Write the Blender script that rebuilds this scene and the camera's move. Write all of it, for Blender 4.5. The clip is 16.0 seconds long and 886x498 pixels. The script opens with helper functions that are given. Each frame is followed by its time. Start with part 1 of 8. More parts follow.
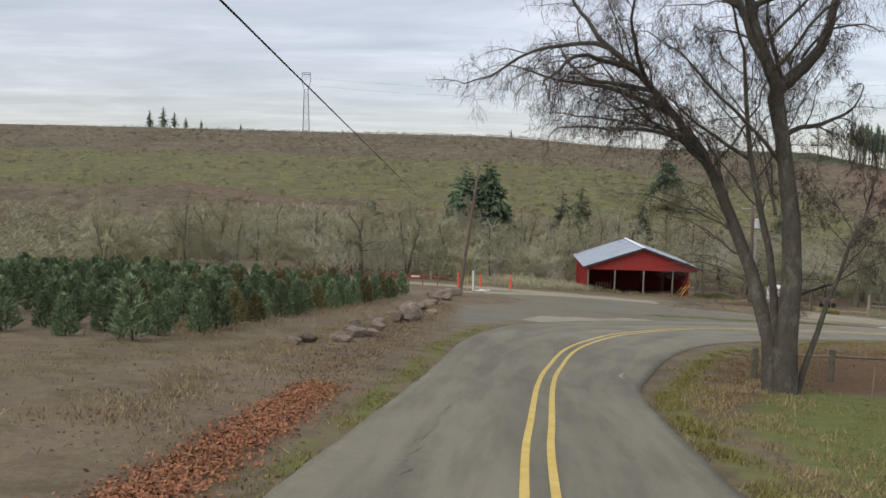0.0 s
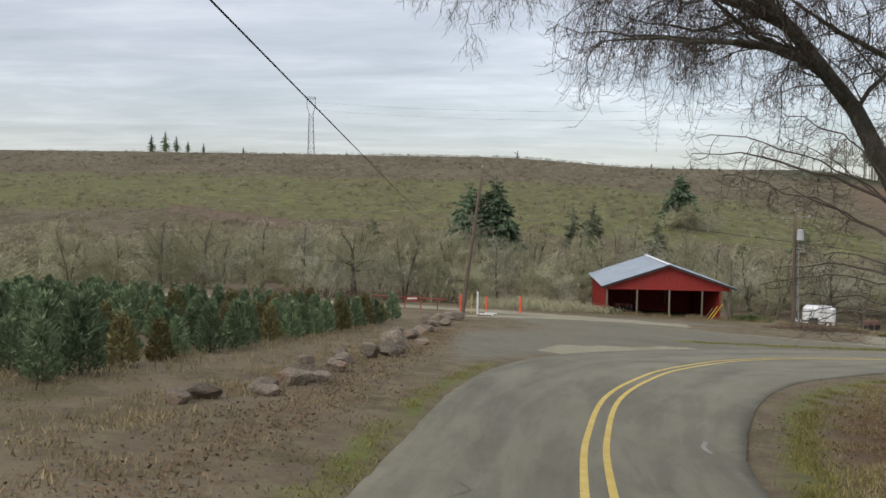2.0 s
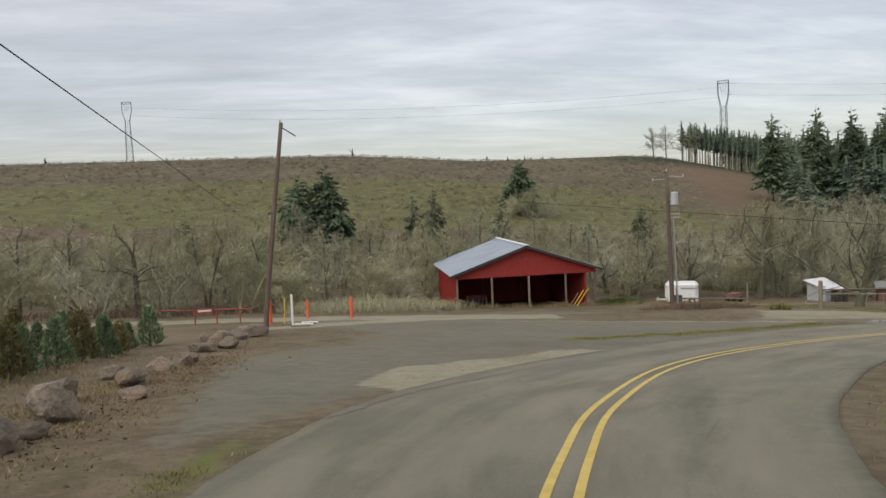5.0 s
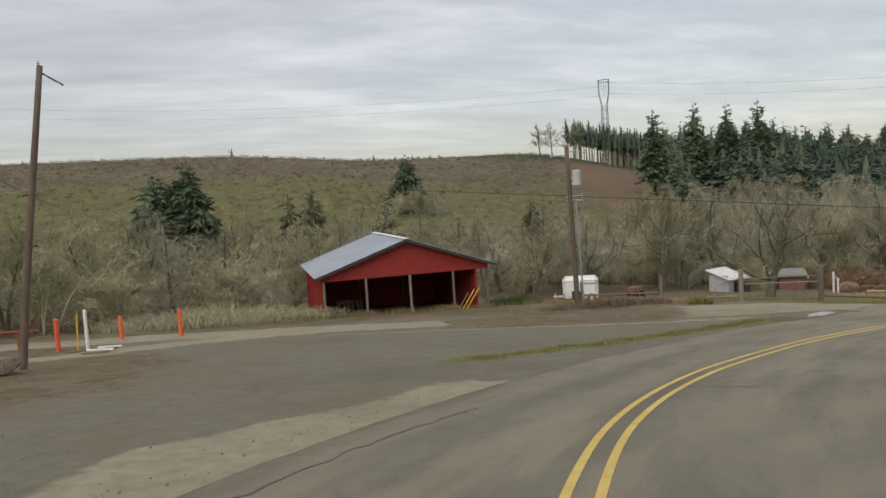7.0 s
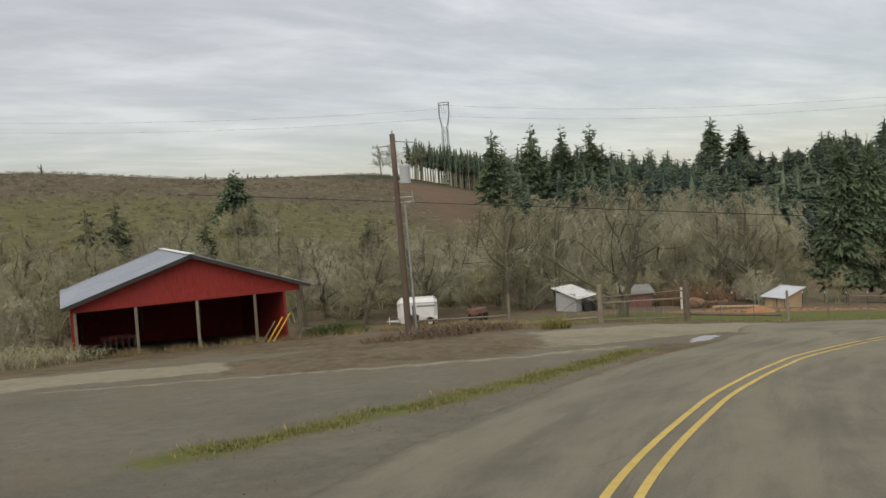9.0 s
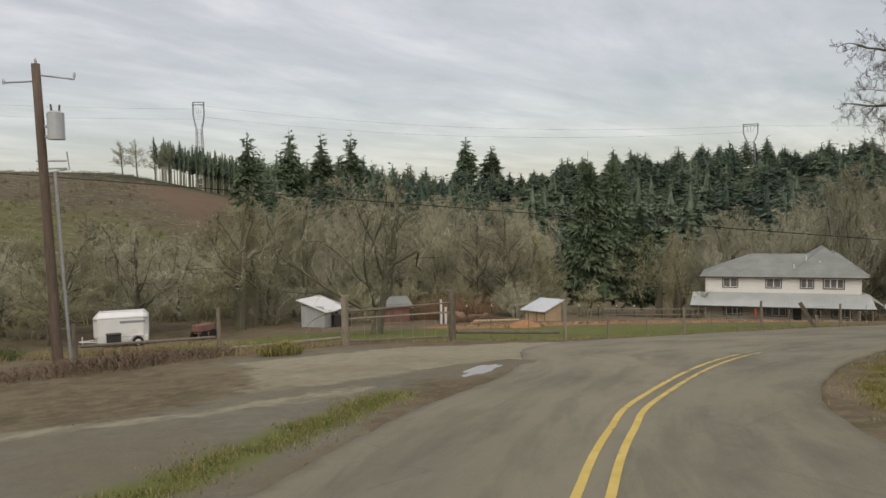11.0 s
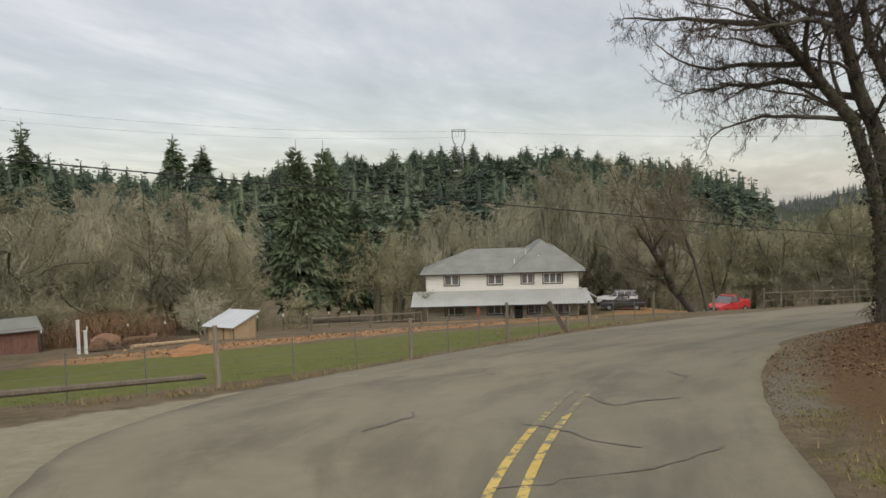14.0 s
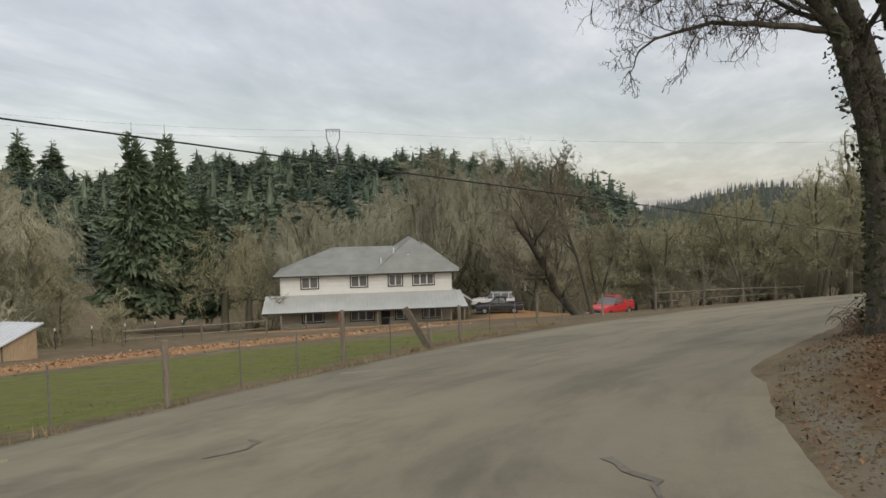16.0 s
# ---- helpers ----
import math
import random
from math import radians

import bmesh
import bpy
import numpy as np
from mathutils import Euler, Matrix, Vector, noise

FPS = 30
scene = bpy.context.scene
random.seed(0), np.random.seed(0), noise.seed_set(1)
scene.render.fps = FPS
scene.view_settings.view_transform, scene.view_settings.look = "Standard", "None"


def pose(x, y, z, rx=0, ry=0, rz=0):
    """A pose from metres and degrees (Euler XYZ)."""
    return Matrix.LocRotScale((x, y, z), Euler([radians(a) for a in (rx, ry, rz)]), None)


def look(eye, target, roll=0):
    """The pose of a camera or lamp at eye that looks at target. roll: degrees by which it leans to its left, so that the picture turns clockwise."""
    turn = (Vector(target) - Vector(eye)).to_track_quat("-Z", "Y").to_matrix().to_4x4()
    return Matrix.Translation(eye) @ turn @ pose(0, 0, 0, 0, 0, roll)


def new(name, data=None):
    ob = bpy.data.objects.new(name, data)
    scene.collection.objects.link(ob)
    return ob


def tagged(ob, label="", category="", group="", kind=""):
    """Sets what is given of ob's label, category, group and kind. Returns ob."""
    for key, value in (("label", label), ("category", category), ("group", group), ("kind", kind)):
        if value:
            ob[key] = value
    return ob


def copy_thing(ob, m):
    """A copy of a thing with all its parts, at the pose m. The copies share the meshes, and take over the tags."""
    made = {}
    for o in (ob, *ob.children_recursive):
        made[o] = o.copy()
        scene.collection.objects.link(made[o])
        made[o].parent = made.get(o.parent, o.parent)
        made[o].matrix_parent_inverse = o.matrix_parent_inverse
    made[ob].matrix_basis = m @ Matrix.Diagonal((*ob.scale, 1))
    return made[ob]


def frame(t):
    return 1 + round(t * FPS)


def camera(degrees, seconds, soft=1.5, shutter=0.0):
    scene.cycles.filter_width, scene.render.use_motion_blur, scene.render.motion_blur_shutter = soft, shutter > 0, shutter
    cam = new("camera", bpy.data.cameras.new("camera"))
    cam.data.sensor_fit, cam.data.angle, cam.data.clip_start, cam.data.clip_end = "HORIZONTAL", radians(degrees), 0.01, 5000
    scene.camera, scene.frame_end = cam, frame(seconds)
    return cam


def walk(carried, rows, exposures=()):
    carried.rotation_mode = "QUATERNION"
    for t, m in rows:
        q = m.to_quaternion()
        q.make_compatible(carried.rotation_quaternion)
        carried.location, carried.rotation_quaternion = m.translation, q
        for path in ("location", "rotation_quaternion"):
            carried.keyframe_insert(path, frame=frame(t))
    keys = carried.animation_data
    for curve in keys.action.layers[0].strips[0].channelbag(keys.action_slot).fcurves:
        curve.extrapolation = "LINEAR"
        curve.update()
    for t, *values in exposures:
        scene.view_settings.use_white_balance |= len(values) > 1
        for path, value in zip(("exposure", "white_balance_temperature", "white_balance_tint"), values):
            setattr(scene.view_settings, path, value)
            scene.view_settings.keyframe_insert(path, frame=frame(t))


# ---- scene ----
cam = camera(60.0, 16.0)
PATH = [
    (0, 0.030, 0.005, 0.020, -0.04, -5.67, -1.23),
    (0.5, 0.170, 2.129, -0.297, 1.76, -5.58, -0.75),
    (1, 0.318, 4.289, -0.626, 1.19, -5.30, -0.63),
    (1.5, 0.479, 6.452, -0.970, 0.34, -4.77, -0.63),
    (2, 0.665, 8.586, -1.315, 0.46, -3.88, -0.65),
    (2.5, 0.930, 10.822, -1.704, -0.88, -3.58, -0.47),
    (3, 1.256, 12.856, -2.002, -4.78, -3.40, 0.54),
    (3.2, 1.410, 13.725, -2.132, -7.15, -3.46, 1.19),
    (5.3, 3.598, 24.047, -3.525, -13.25, -4.12, 2.97),
    (5.5, 3.956, 25.032, -3.656, -15.36, -4.17, 2.93),
    (6, 4.777, 27.302, -3.979, -17.04, -4.10, 2.88),
    (6.5, 5.767, 29.605, -4.297, -18.04, -4.13, 3.29),
    (7, 6.900, 31.930, -4.596, -19.58, -4.17, 3.59),
    (7.5, 8.018, 33.946, -4.879, -24.54, -4.17, 3.60),
    (8, 9.306, 36.253, -5.178, -27.17, -4.00, 3.68),
    (8.2, 9.876, 37.072, -5.294, -27.91, -3.77, 3.77),
    (10.3, 17.130, 45.602, -6.740, -39.44, -2.78, 2.03),
    (10.5, 17.869, 46.227, -6.857, -41.51, -2.78, 1.82),
    (11, 19.710, 47.610, -7.101, -48.84, -3.00, 1.24),
    (11.5, 21.820, 49.008, -7.379, -50.07, -2.95, 1.12),
    (12, 24.008, 50.348, -7.686, -53.83, -3.00, 0.87),
    (12.5, 26.236, 51.464, -7.897, -56.86, -3.03, 1.08),
    (13, 28.571, 52.417, -8.158, -60.03, -3.17, 1.03),
    (13.5, 30.886, 53.207, -8.389, -63.00, -3.17, 1.17),
    (14, 33.158, 53.827, -8.598, -69.50, -3.17, 1.57),
    (14.5, 35.519, 54.343, -8.854, -71.65, -3.26, 1.80),
    (15, 37.992, 54.746, -9.170, -74.58, -3.14, 1.80),
    (15.5, 40.347, 55.051, -9.461, -77.05, -3.09, 1.67),
    (16, 42.840, 55.240, -9.737, -78.61, -3.15, 1.23),
]
walk(cam, [(t, pose(x, y, z, 90 + pitch, roll, yaw)) for t, x, y, z, yaw, pitch, roll in PATH], [(0.0, 0.12, 6550, 10), (1.2, 0.12, 6550, 10), (2.4, 0.05, 6600, 6), (3.0, 0.0, 6680, 6), (6.0, -0.05, 6950, 9), (8.0, -0.17, 7150, 8), (11.5, -0.17, 7250, 9), (13.0, -0.05, 7250, 8), (16.0, -0.1, 7100, 8)])

# ---- sky and light: a heavy, streaky overcast ----
world = bpy.data.worlds.new("overcast_sky")
scene.world = world
world.use_nodes = True
wt = world.node_tree
wt.nodes.clear()


def wn(kind, **kw):
    n = wt.nodes.new(kind)
    for k, v in kw.items():
        n.inputs[k].default_value = v
    return n


SUN_UP, SUN_ROUND = radians(38), radians(232)
sky = wt.nodes.new("ShaderNodeTexSky")
sky.sky_type, sky.sun_disc, sky.sun_elevation, sky.sun_rotation = "NISHITA", False, SUN_UP, SUN_ROUND
direction = wt.nodes.new("ShaderNodeTexCoord")
split = wt.nodes.new("ShaderNodeSeparateXYZ")
wt.links.new(direction.outputs["Generated"], split.inputs[0])
lift = wt.nodes.new("ShaderNodeMath")
lift.operation = "MAXIMUM"
lift.inputs[1].default_value = 0.0
wt.links.new(split.outputs["Z"], lift.inputs[0])
lift2 = wt.nodes.new("ShaderNodeMath")
lift2.operation = "ADD"
lift2.inputs[1].default_value = 0.10
wt.links.new(lift.outputs[0], lift2.inputs[0])
layer = wt.nodes.new("ShaderNodeCombineXYZ")
for axis in "XY":
    d = wt.nodes.new("ShaderNodeMath")
    d.operation = "DIVIDE"
    wt.links.new(split.outputs[axis], d.inputs[0])
    wt.links.new(lift2.outputs[0], d.inputs[1])
    wt.links.new(d.outputs[0], layer.inputs[axis])
place = wt.nodes.new("ShaderNodeMapping")
place.inputs["Rotation"].default_value = (0, 0, radians(32))
place.inputs["Scale"].default_value = (0.55, 1.15, 1)
wt.links.new(layer.outputs[0], place.inputs["Vector"])
broad = wn("ShaderNodeTexNoise", Scale=0.75, Detail=7.0, Roughness=0.62, Distortion=0.5)
fine = wn("ShaderNodeTexNoise", Scale=2.4, Detail=6.0, Roughness=0.6, Distortion=0.3)
wt.links.new(place.outputs[0], broad.inputs["Vector"])
wt.links.new(place.outputs[0], fine.inputs["Vector"])
blend = wt.nodes.new("ShaderNodeMix")
blend.data_type, blend.inputs["Factor"].default_value = "FLOAT", 0.35
wt.links.new(broad.outputs["Fac"], blend.inputs["A"])
wt.links.new(fine.outputs["Fac"], blend.inputs["B"])
tone = wt.nodes.new("ShaderNodeValToRGB")
tone.color_ramp.elements[0].position, tone.color_ramp.elements[0].color = 0.36, (0.45, 0.45, 0.482, 1)
tone.color_ramp.elements[1].position, tone.color_ramp.elements[1].color = 0.64, (0.81, 0.797, 0.85, 1)
mid = tone.color_ramp.elements.new(0.49)
mid.color = (0.58, 0.575, 0.622, 1)
wt.links.new(blend.outputs["Result"], tone.inputs[0])
clouds = wn("ShaderNodeBackground", Strength=0.69)
zenith = wt.nodes.new("ShaderNodeMath")
zenith.operation = "MULTIPLY_ADD"
zenith.inputs[1].default_value, zenith.inputs[2].default_value = 0.95, 0.60
wt.links.new(lift.outputs[0], zenith.inputs[0])
wt.links.new(zenith.outputs[0], clouds.inputs["Strength"])
wt.links.new(tone.outputs[0], clouds.inputs["Color"])
clear = wn("ShaderNodeBackground", Strength=0.05)
wt.links.new(sky.outputs[0], clear.inputs["Color"])
both = wt.nodes.new("ShaderNodeAddShader")
wt.links.new(clouds.outputs[0], both.inputs[0])
wt.links.new(clear.outputs[0], both.inputs[1])
wout = wt.nodes.new("ShaderNodeOutputWorld")
wt.links.new(both.outputs[0], wout.inputs["Surface"])

sun_data = bpy.data.lights.new("sun", "SUN")
sun_data.energy, sun_data.angle, sun_data.color = 1.3, radians(50), (1.0, 0.95, 0.87)
sun = new("sun", sun_data)
sun.matrix_world = look((0, 0, 60), (0 - 60 * math.sin(SUN_ROUND), 0 - 60 * math.cos(SUN_ROUND), 60 - 60 * math.tan(SUN_UP)))


# ---- materials ----
class Nodes:
    """A short way to write a node material."""

    def __init__(self, name, rough=0.8, metal=0.0, spec=0.3):
        self.mat = bpy.data.materials.new(name)
        self.mat.use_nodes = True
        self.t = self.mat.node_tree
        self.b = self.t.nodes["Principled BSDF"]
        self.b.inputs["Roughness"].default_value = rough
        self.b.inputs["Metallic"].default_value = metal
        self.b.inputs["Specular IOR Level"].default_value = spec

    def add(self, kind, **inputs):
        n = self.t.nodes.new(kind)
        for k, v in inputs.items():
            n.inputs[k].default_value = v
        return n

    def link(self, a, b):
        self.t.links.new(a, b)

    def where(self, space="Object", scale=(1, 1, 1)):
        if space == "World":
            src = self.add("ShaderNodeNewGeometry").outputs["Position"]
        else:
            src = self.add("ShaderNodeTexCoord").outputs["Object"]
        m = self.add("ShaderNodeMapping")
        m.inputs["Scale"].default_value = scale
        self.link(src, m.inputs["Vector"])
        return m.outputs[0]

    def noise(self, at, scale, detail=4.0, rough=0.6, distort=0.0):
        n = self.add("ShaderNodeTexNoise", Scale=scale, Detail=detail, Roughness=rough, Distortion=distort)
        self.link(at, n.inputs["Vector"])
        return n.outputs["Fac"]

    def ramp(self, fac, lo, hi, c0=(0, 0, 0), c1=(1, 1, 1)):
        r = self.add("ShaderNodeValToRGB")
        e = r.color_ramp.elements
        e[0].position, e[1].position = lo, hi
        e[0].color, e[1].color = (*c0, 1), (*c1, 1)
        self.link(fac, r.inputs[0])
        return r.outputs[0]

    def mix(self, fac, a, b, mode="MIX"):
        m = self.add("ShaderNodeMix")
        m.data_type, m.blend_type = "RGBA", mode
        for value, socket in ((fac, m.inputs[0]), (a, m.inputs[6]), (b, m.inputs[7])):
            if isinstance(value, (int, float)):
                socket.default_value = value
            elif isinstance(value, tuple):
                socket.default_value = (*value, 1)
            else:
                self.link(value, socket)
        return m.outputs[2]

    def math(self, op, a, b=0.0):
        m = self.add("ShaderNodeMath")
        m.operation = op
        for value, socket in ((a, m.inputs[0]), (b, m.inputs[1])):
            if isinstance(value, (int, float)):
                socket.default_value = value
            else:
                self.link(value, socket)
        return m.outputs[0]

    def attribute(self, name):
        a = self.add("ShaderNodeAttribute")
        a.attribute_name = name
        s = self.add("ShaderNodeSeparateColor")
        self.link(a.outputs["Color"], s.inputs[0])
        return s.outputs

    def random(self):
        return self.add("ShaderNodeObjectInfo").outputs["Random"]

    def island(self):
        return self.add("ShaderNodeNewGeometry").outputs["Random Per Island"]

    def done(self, colour, bump=None, strength=0.3, distance=0.02, rough=None):
        if isinstance(colour, tuple):
            self.b.inputs["Base Color"].default_value = (*colour, 1)
        else:
            self.link(colour, self.b.inputs["Base Color"])
        if bump is not None:
            n = self.add("ShaderNodeBump", Strength=strength, Distance=distance)
            self.link(bump, n.inputs["Height"])
            self.link(n.outputs[0], self.b.inputs["Normal"])
        if rough is not None:
            self.link(rough, self.b.inputs["Roughness"])
        return self.mat


def surface(name, c0, c1, scale=3.0, rough=0.8, metal=0.0, spec=0.3, fine=12.0, stretch=(1, 1, 1), bump=0.25, distance=0.01, vary=0.25, dirt=None, space="Object", island=False, grain=0.55):
    """Two colours mixed by coarse and fine noise, with wear, relief and a shade of its own for each copy."""
    m = Nodes(name, rough, metal, spec)
    at = m.where(space, stretch)
    big = m.noise(at, scale, 5)
    small = m.noise(at, scale * fine, 6, 0.7)
    col = m.mix(m.ramp(big, 0.35, 0.65), c0, c1)
    col = m.mix(grain, col, m.mix(m.ramp(small, 0.3, 0.7), tuple(v * 0.6 for v in c0), tuple(min(1, v * 1.25) for v in c1)))
    if dirt:
        col = m.mix(m.ramp(m.noise(at, scale * 0.6, 8, 0.7), 0.52, 0.72), col, dirt)
    if vary:
        own = m.island() if island else m.random()
        col = m.mix(1.0, col, m.ramp(own, 0, 1, (1 - vary,) * 3, (1 + vary * 0.6,) * 3), "MULTIPLY")
    return m.done(col, small, bump, distance)


M = {}
M["bark"] = surface("mossy_bark", (0.09, 0.083, 0.058), (0.175, 0.162, 0.115), 1.6, 0.95, fine=9, stretch=(1, 1, 0.35), bump=0.8, distance=0.04, dirt=(0.10, 0.115, 0.045), vary=0.2)
M["bark_dark"] = surface("dark_bark", (0.045, 0.04, 0.033), (0.10, 0.09, 0.075), 1.6, 0.95, fine=9, stretch=(1, 1, 0.35), bump=0.8, distance=0.04, dirt=(0.07, 0.085, 0.035), vary=0.15)
M["maple_bark"] = surface("lichened_maple_bark", (0.055, 0.05, 0.04), (0.12, 0.108, 0.085), 5.0, 0.95, fine=6, stretch=(1, 1, 0.5), bump=1.0, distance=0.05, dirt=(0.20, 0.20, 0.15), vary=0.0)
M["twig"] = surface("lichen_grey_twigs", (0.30, 0.29, 0.212), (0.412, 0.396, 0.292), 0.6, 0.95, vary=0.3, spec=0.04, bump=0.0)
M["twig_olive"] = surface("mossy_olive_twigs", (0.305, 0.295, 0.185), (0.42, 0.40, 0.26), 0.6, 0.95, vary=0.3, spec=0.04, bump=0.0)
M["twig_red"] = surface("russet_twigs", (0.26, 0.225, 0.17), (0.36, 0.315, 0.24), 0.6, 0.95, vary=0.25, spec=0.04, bump=0.0)
M["twig_russet"] = surface("russet_canes", (0.24, 0.15, 0.09), (0.36, 0.24, 0.15), 0.6, 0.95, vary=0.2, spec=0.04, bump=0.0)
M["twig_lean"] = surface("grey_brown_twigs", (0.155, 0.138, 0.10), (0.235, 0.21, 0.155), 0.6, 0.95, vary=0.15, spec=0.04, bump=0.0)
M["twig_dark"] = surface("dark_twigs", (0.075, 0.06, 0.052), (0.13, 0.105, 0.09), 0.6, 0.95, vary=0.15, spec=0.04, bump=0.0)
M["needles"] = surface("fir_needles", (0.088, 0.124, 0.078), (0.145, 0.188, 0.115), 0.5, 0.85, vary=0.35, spec=0.04, bump=0.0, fine=8)
# far needles: lighter and bluer, with aerial haze put into the base colour
nf = Nodes("haze_tinted_needles", 0.9, 0.0, 0.04)
nfp = nf.where("World")
nfc = nf.mix(nf.ramp(nf.noise(nfp, 0.5, 5, 0.7), 0.3, 0.7), (0.088, 0.124, 0.096), (0.155, 0.2, 0.148))
nfc = nf.mix(1.0, nfc, nf.ramp(nf.attribute("own")[0], 0, 1, (0.6, 0.64, 0.68), (1.3, 1.22, 1.1)), "MULTIPLY")
M["needles_far"] = nf.done(nf.mix(1.0, nfc, nf.ramp(nf.island(), 0, 1, (0.75,) * 3, (1.2,) * 3), "MULTIPLY"))
M["needles_pale"] = surface("grey_green_needles", (0.13, 0.145, 0.09), (0.19, 0.20, 0.125), 0.5, 0.9, vary=0.3, spec=0.04, bump=0.0, fine=8)
M["needles_xmas"] = surface("young_fir_needles", (0.12, 0.175, 0.095), (0.20, 0.25, 0.14), 2.0, 0.85, vary=0.4, spec=0.04, bump=0.0, fine=6)
M["needles_brown"] = surface("browning_fir_needles", (0.14, 0.13, 0.06), (0.22, 0.19, 0.09), 2.0, 0.85, vary=0.3, spec=0.04, bump=0.0, fine=6)
M["red_paint"] = surface("barn_red_paint", (0.24, 0.027, 0.023), (0.30, 0.036, 0.03), 0.8, 0.7, fine=14, stretch=(1, 1, 0.2), bump=0.12, vary=0.12, dirt=(0.25, 0.035, 0.03))
M["roof_metal"] = surface("galvanised_roofing", (0.30, 0.34, 0.39), (0.38, 0.42, 0.47), 0.5, 0.5, 0.2, 0.5, fine=20, bump=0.05, vary=0.05, grain=0.16)
M["white_metal"] = surface("white_sheet_metal", (0.70, 0.71, 0.71), (0.80, 0.80, 0.79), 0.8, 0.4, 0.0, 0.5, fine=16, bump=0.04, vary=0.05, dirt=(0.58, 0.57, 0.53), grain=0.16)
M["old_wood"] = surface("weathered_wood", (0.15, 0.125, 0.095), (0.265, 0.23, 0.18), 2.0, 0.9, fine=12, stretch=(1, 1, 0.12), bump=0.5, vary=0.3)
M["pole_wood"] = surface("creosoted_pole", (0.09, 0.065, 0.05), (0.175, 0.132, 0.103), 1.2, 0.9, fine=14, stretch=(1, 1, 0.08), bump=0.5, vary=0.1)
M["tan_wood"] = surface("bare_plywood", (0.42, 0.30, 0.18), (0.55, 0.41, 0.26), 1.0, 0.8, fine=12, stretch=(1, 1, 0.2), bump=0.2, vary=0.15)
M["siding"] = surface("cream_lap_siding", (0.73, 0.735, 0.70), (0.80, 0.805, 0.775), 0.4, 0.65, fine=20, bump=0.06, vary=0.04, dirt=(0.66, 0.65, 0.58), grain=0.16)
M["shingle"] = surface("grey_shingles", (0.19, 0.20, 0.185), (0.27, 0.282, 0.262), 0.5, 0.9, fine=24, bump=0.4, vary=0.05, grain=0.3)
M["porch_roof"] = surface("pale_metal_roofing", (0.38, 0.40, 0.385), (0.47, 0.49, 0.475), 0.4, 0.45, 0.2, 0.5, fine=20, bump=0.05, vary=0.04, grain=0.16)
M["tan_wall"] = surface("tan_stucco", (0.46, 0.41, 0.32), (0.56, 0.51, 0.41), 0.5, 0.85, fine=18, bump=0.15, vary=0.05, grain=0.3)
M["trim_white"] = surface("white_trim_paint", (0.66, 0.66, 0.64), (0.76, 0.76, 0.74), 1.2, 0.5, fine=12, bump=0.03, vary=0.05, grain=0.16)
M["trim_dark"] = surface("dark_trim", (0.03, 0.03, 0.03), (0.06, 0.058, 0.055), 1.5, 0.6, fine=12, bump=0.05, vary=0.1)
M["rock"] = surface("basalt_boulder", (0.13, 0.10, 0.075), (0.30, 0.25, 0.19), 1.6, 0.95, fine=8, bump=1.0, distance=0.07, vary=0.4, dirt=(0.22, 0.115, 0.07))
M["steel"] = surface("galvanised_steel", (0.30, 0.31, 0.32), (0.42, 0.43, 0.44), 1.5, 0.5, 0.6, 0.5, fine=12, bump=0.05, vary=0.1)
M["pipe_red"] = surface("rusty_red_paint", (0.24, 0.06, 0.04), (0.36, 0.10, 0.065), 2, 0.7, fine=12, bump=0.2, vary=0.15)
M["orange"] = surface("orange_marker_paint", (0.70, 0.10, 0.045), (0.85, 0.16, 0.075), 2, 0.55, fine=10, bump=0.05, vary=0.1)
M["yellow_pole"] = surface("yellow_paint", (0.60, 0.36, 0.04), (0.75, 0.47, 0.07), 2, 0.5, fine=10, bump=0.05, vary=0.1)
M["rubber"] = surface("tyre_rubber", (0.015, 0.015, 0.015), (0.03, 0.03, 0.03), 4, 0.85, fine=8, bump=0.2, vary=0.05)
M["car_white"] = surface("white_car_paint", (0.66, 0.67, 0.68), (0.72, 0.73, 0.74), 0.8, 0.25, 0.0, 0.6, bump=0.0, vary=0.02, grain=0.16)
M["car_black"] = surface("black_car_paint", (0.018, 0.02, 0.022), (0.03, 0.032, 0.035), 0.8, 0.25, 0.0, 0.6, bump=0.0, vary=0.02, grain=0.16)
M["car_red"] = surface("red_car_paint", (0.48, 0.03, 0.035), (0.58, 0.045, 0.05), 0.8, 0.25, 0.0, 0.6, bump=0.0, vary=0.02, grain=0.16)
M["wire"] = surface("dark_cable", (0.02, 0.02, 0.02), (0.04, 0.04, 0.04), 2, 0.7, bump=0.0, vary=0.05)
M["lattice"] = surface("tower_steel", (0.27, 0.285, 0.31), (0.35, 0.365, 0.39), 0.1, 0.6, 0.3, bump=0.0, vary=0.1)
M["dead_grass"] = surface("dead_grass", (0.24, 0.185, 0.095), (0.36, 0.29, 0.165), 0.3, 0.95, spec=0.04, bump=0.0, vary=0.4, island=True)
M["green_grass"] = surface("winter_grass", (0.11, 0.145, 0.04), (0.19, 0.215, 0.075), 0.3, 0.9, spec=0.04, bump=0.0, vary=0.4, island=True)
M["moss_grass"] = surface("mossy_dry_grass", (0.17, 0.165, 0.05), (0.27, 0.24, 0.09), 0.3, 0.9, bump=0.0, spec=0.04, vary=0.45, island=True)
M["leaves"] = surface("fallen_leaves", (0.21, 0.088, 0.042), (0.36, 0.165, 0.085), 0.5, 0.9, bump=0.0, vary=0.5, island=True)
M["leaves_brown"] = surface("brown_fallen_leaves", (0.10, 0.06, 0.034), (0.21, 0.13, 0.072), 0.5, 0.9, bump=0.0, vary=0.5, island=True)
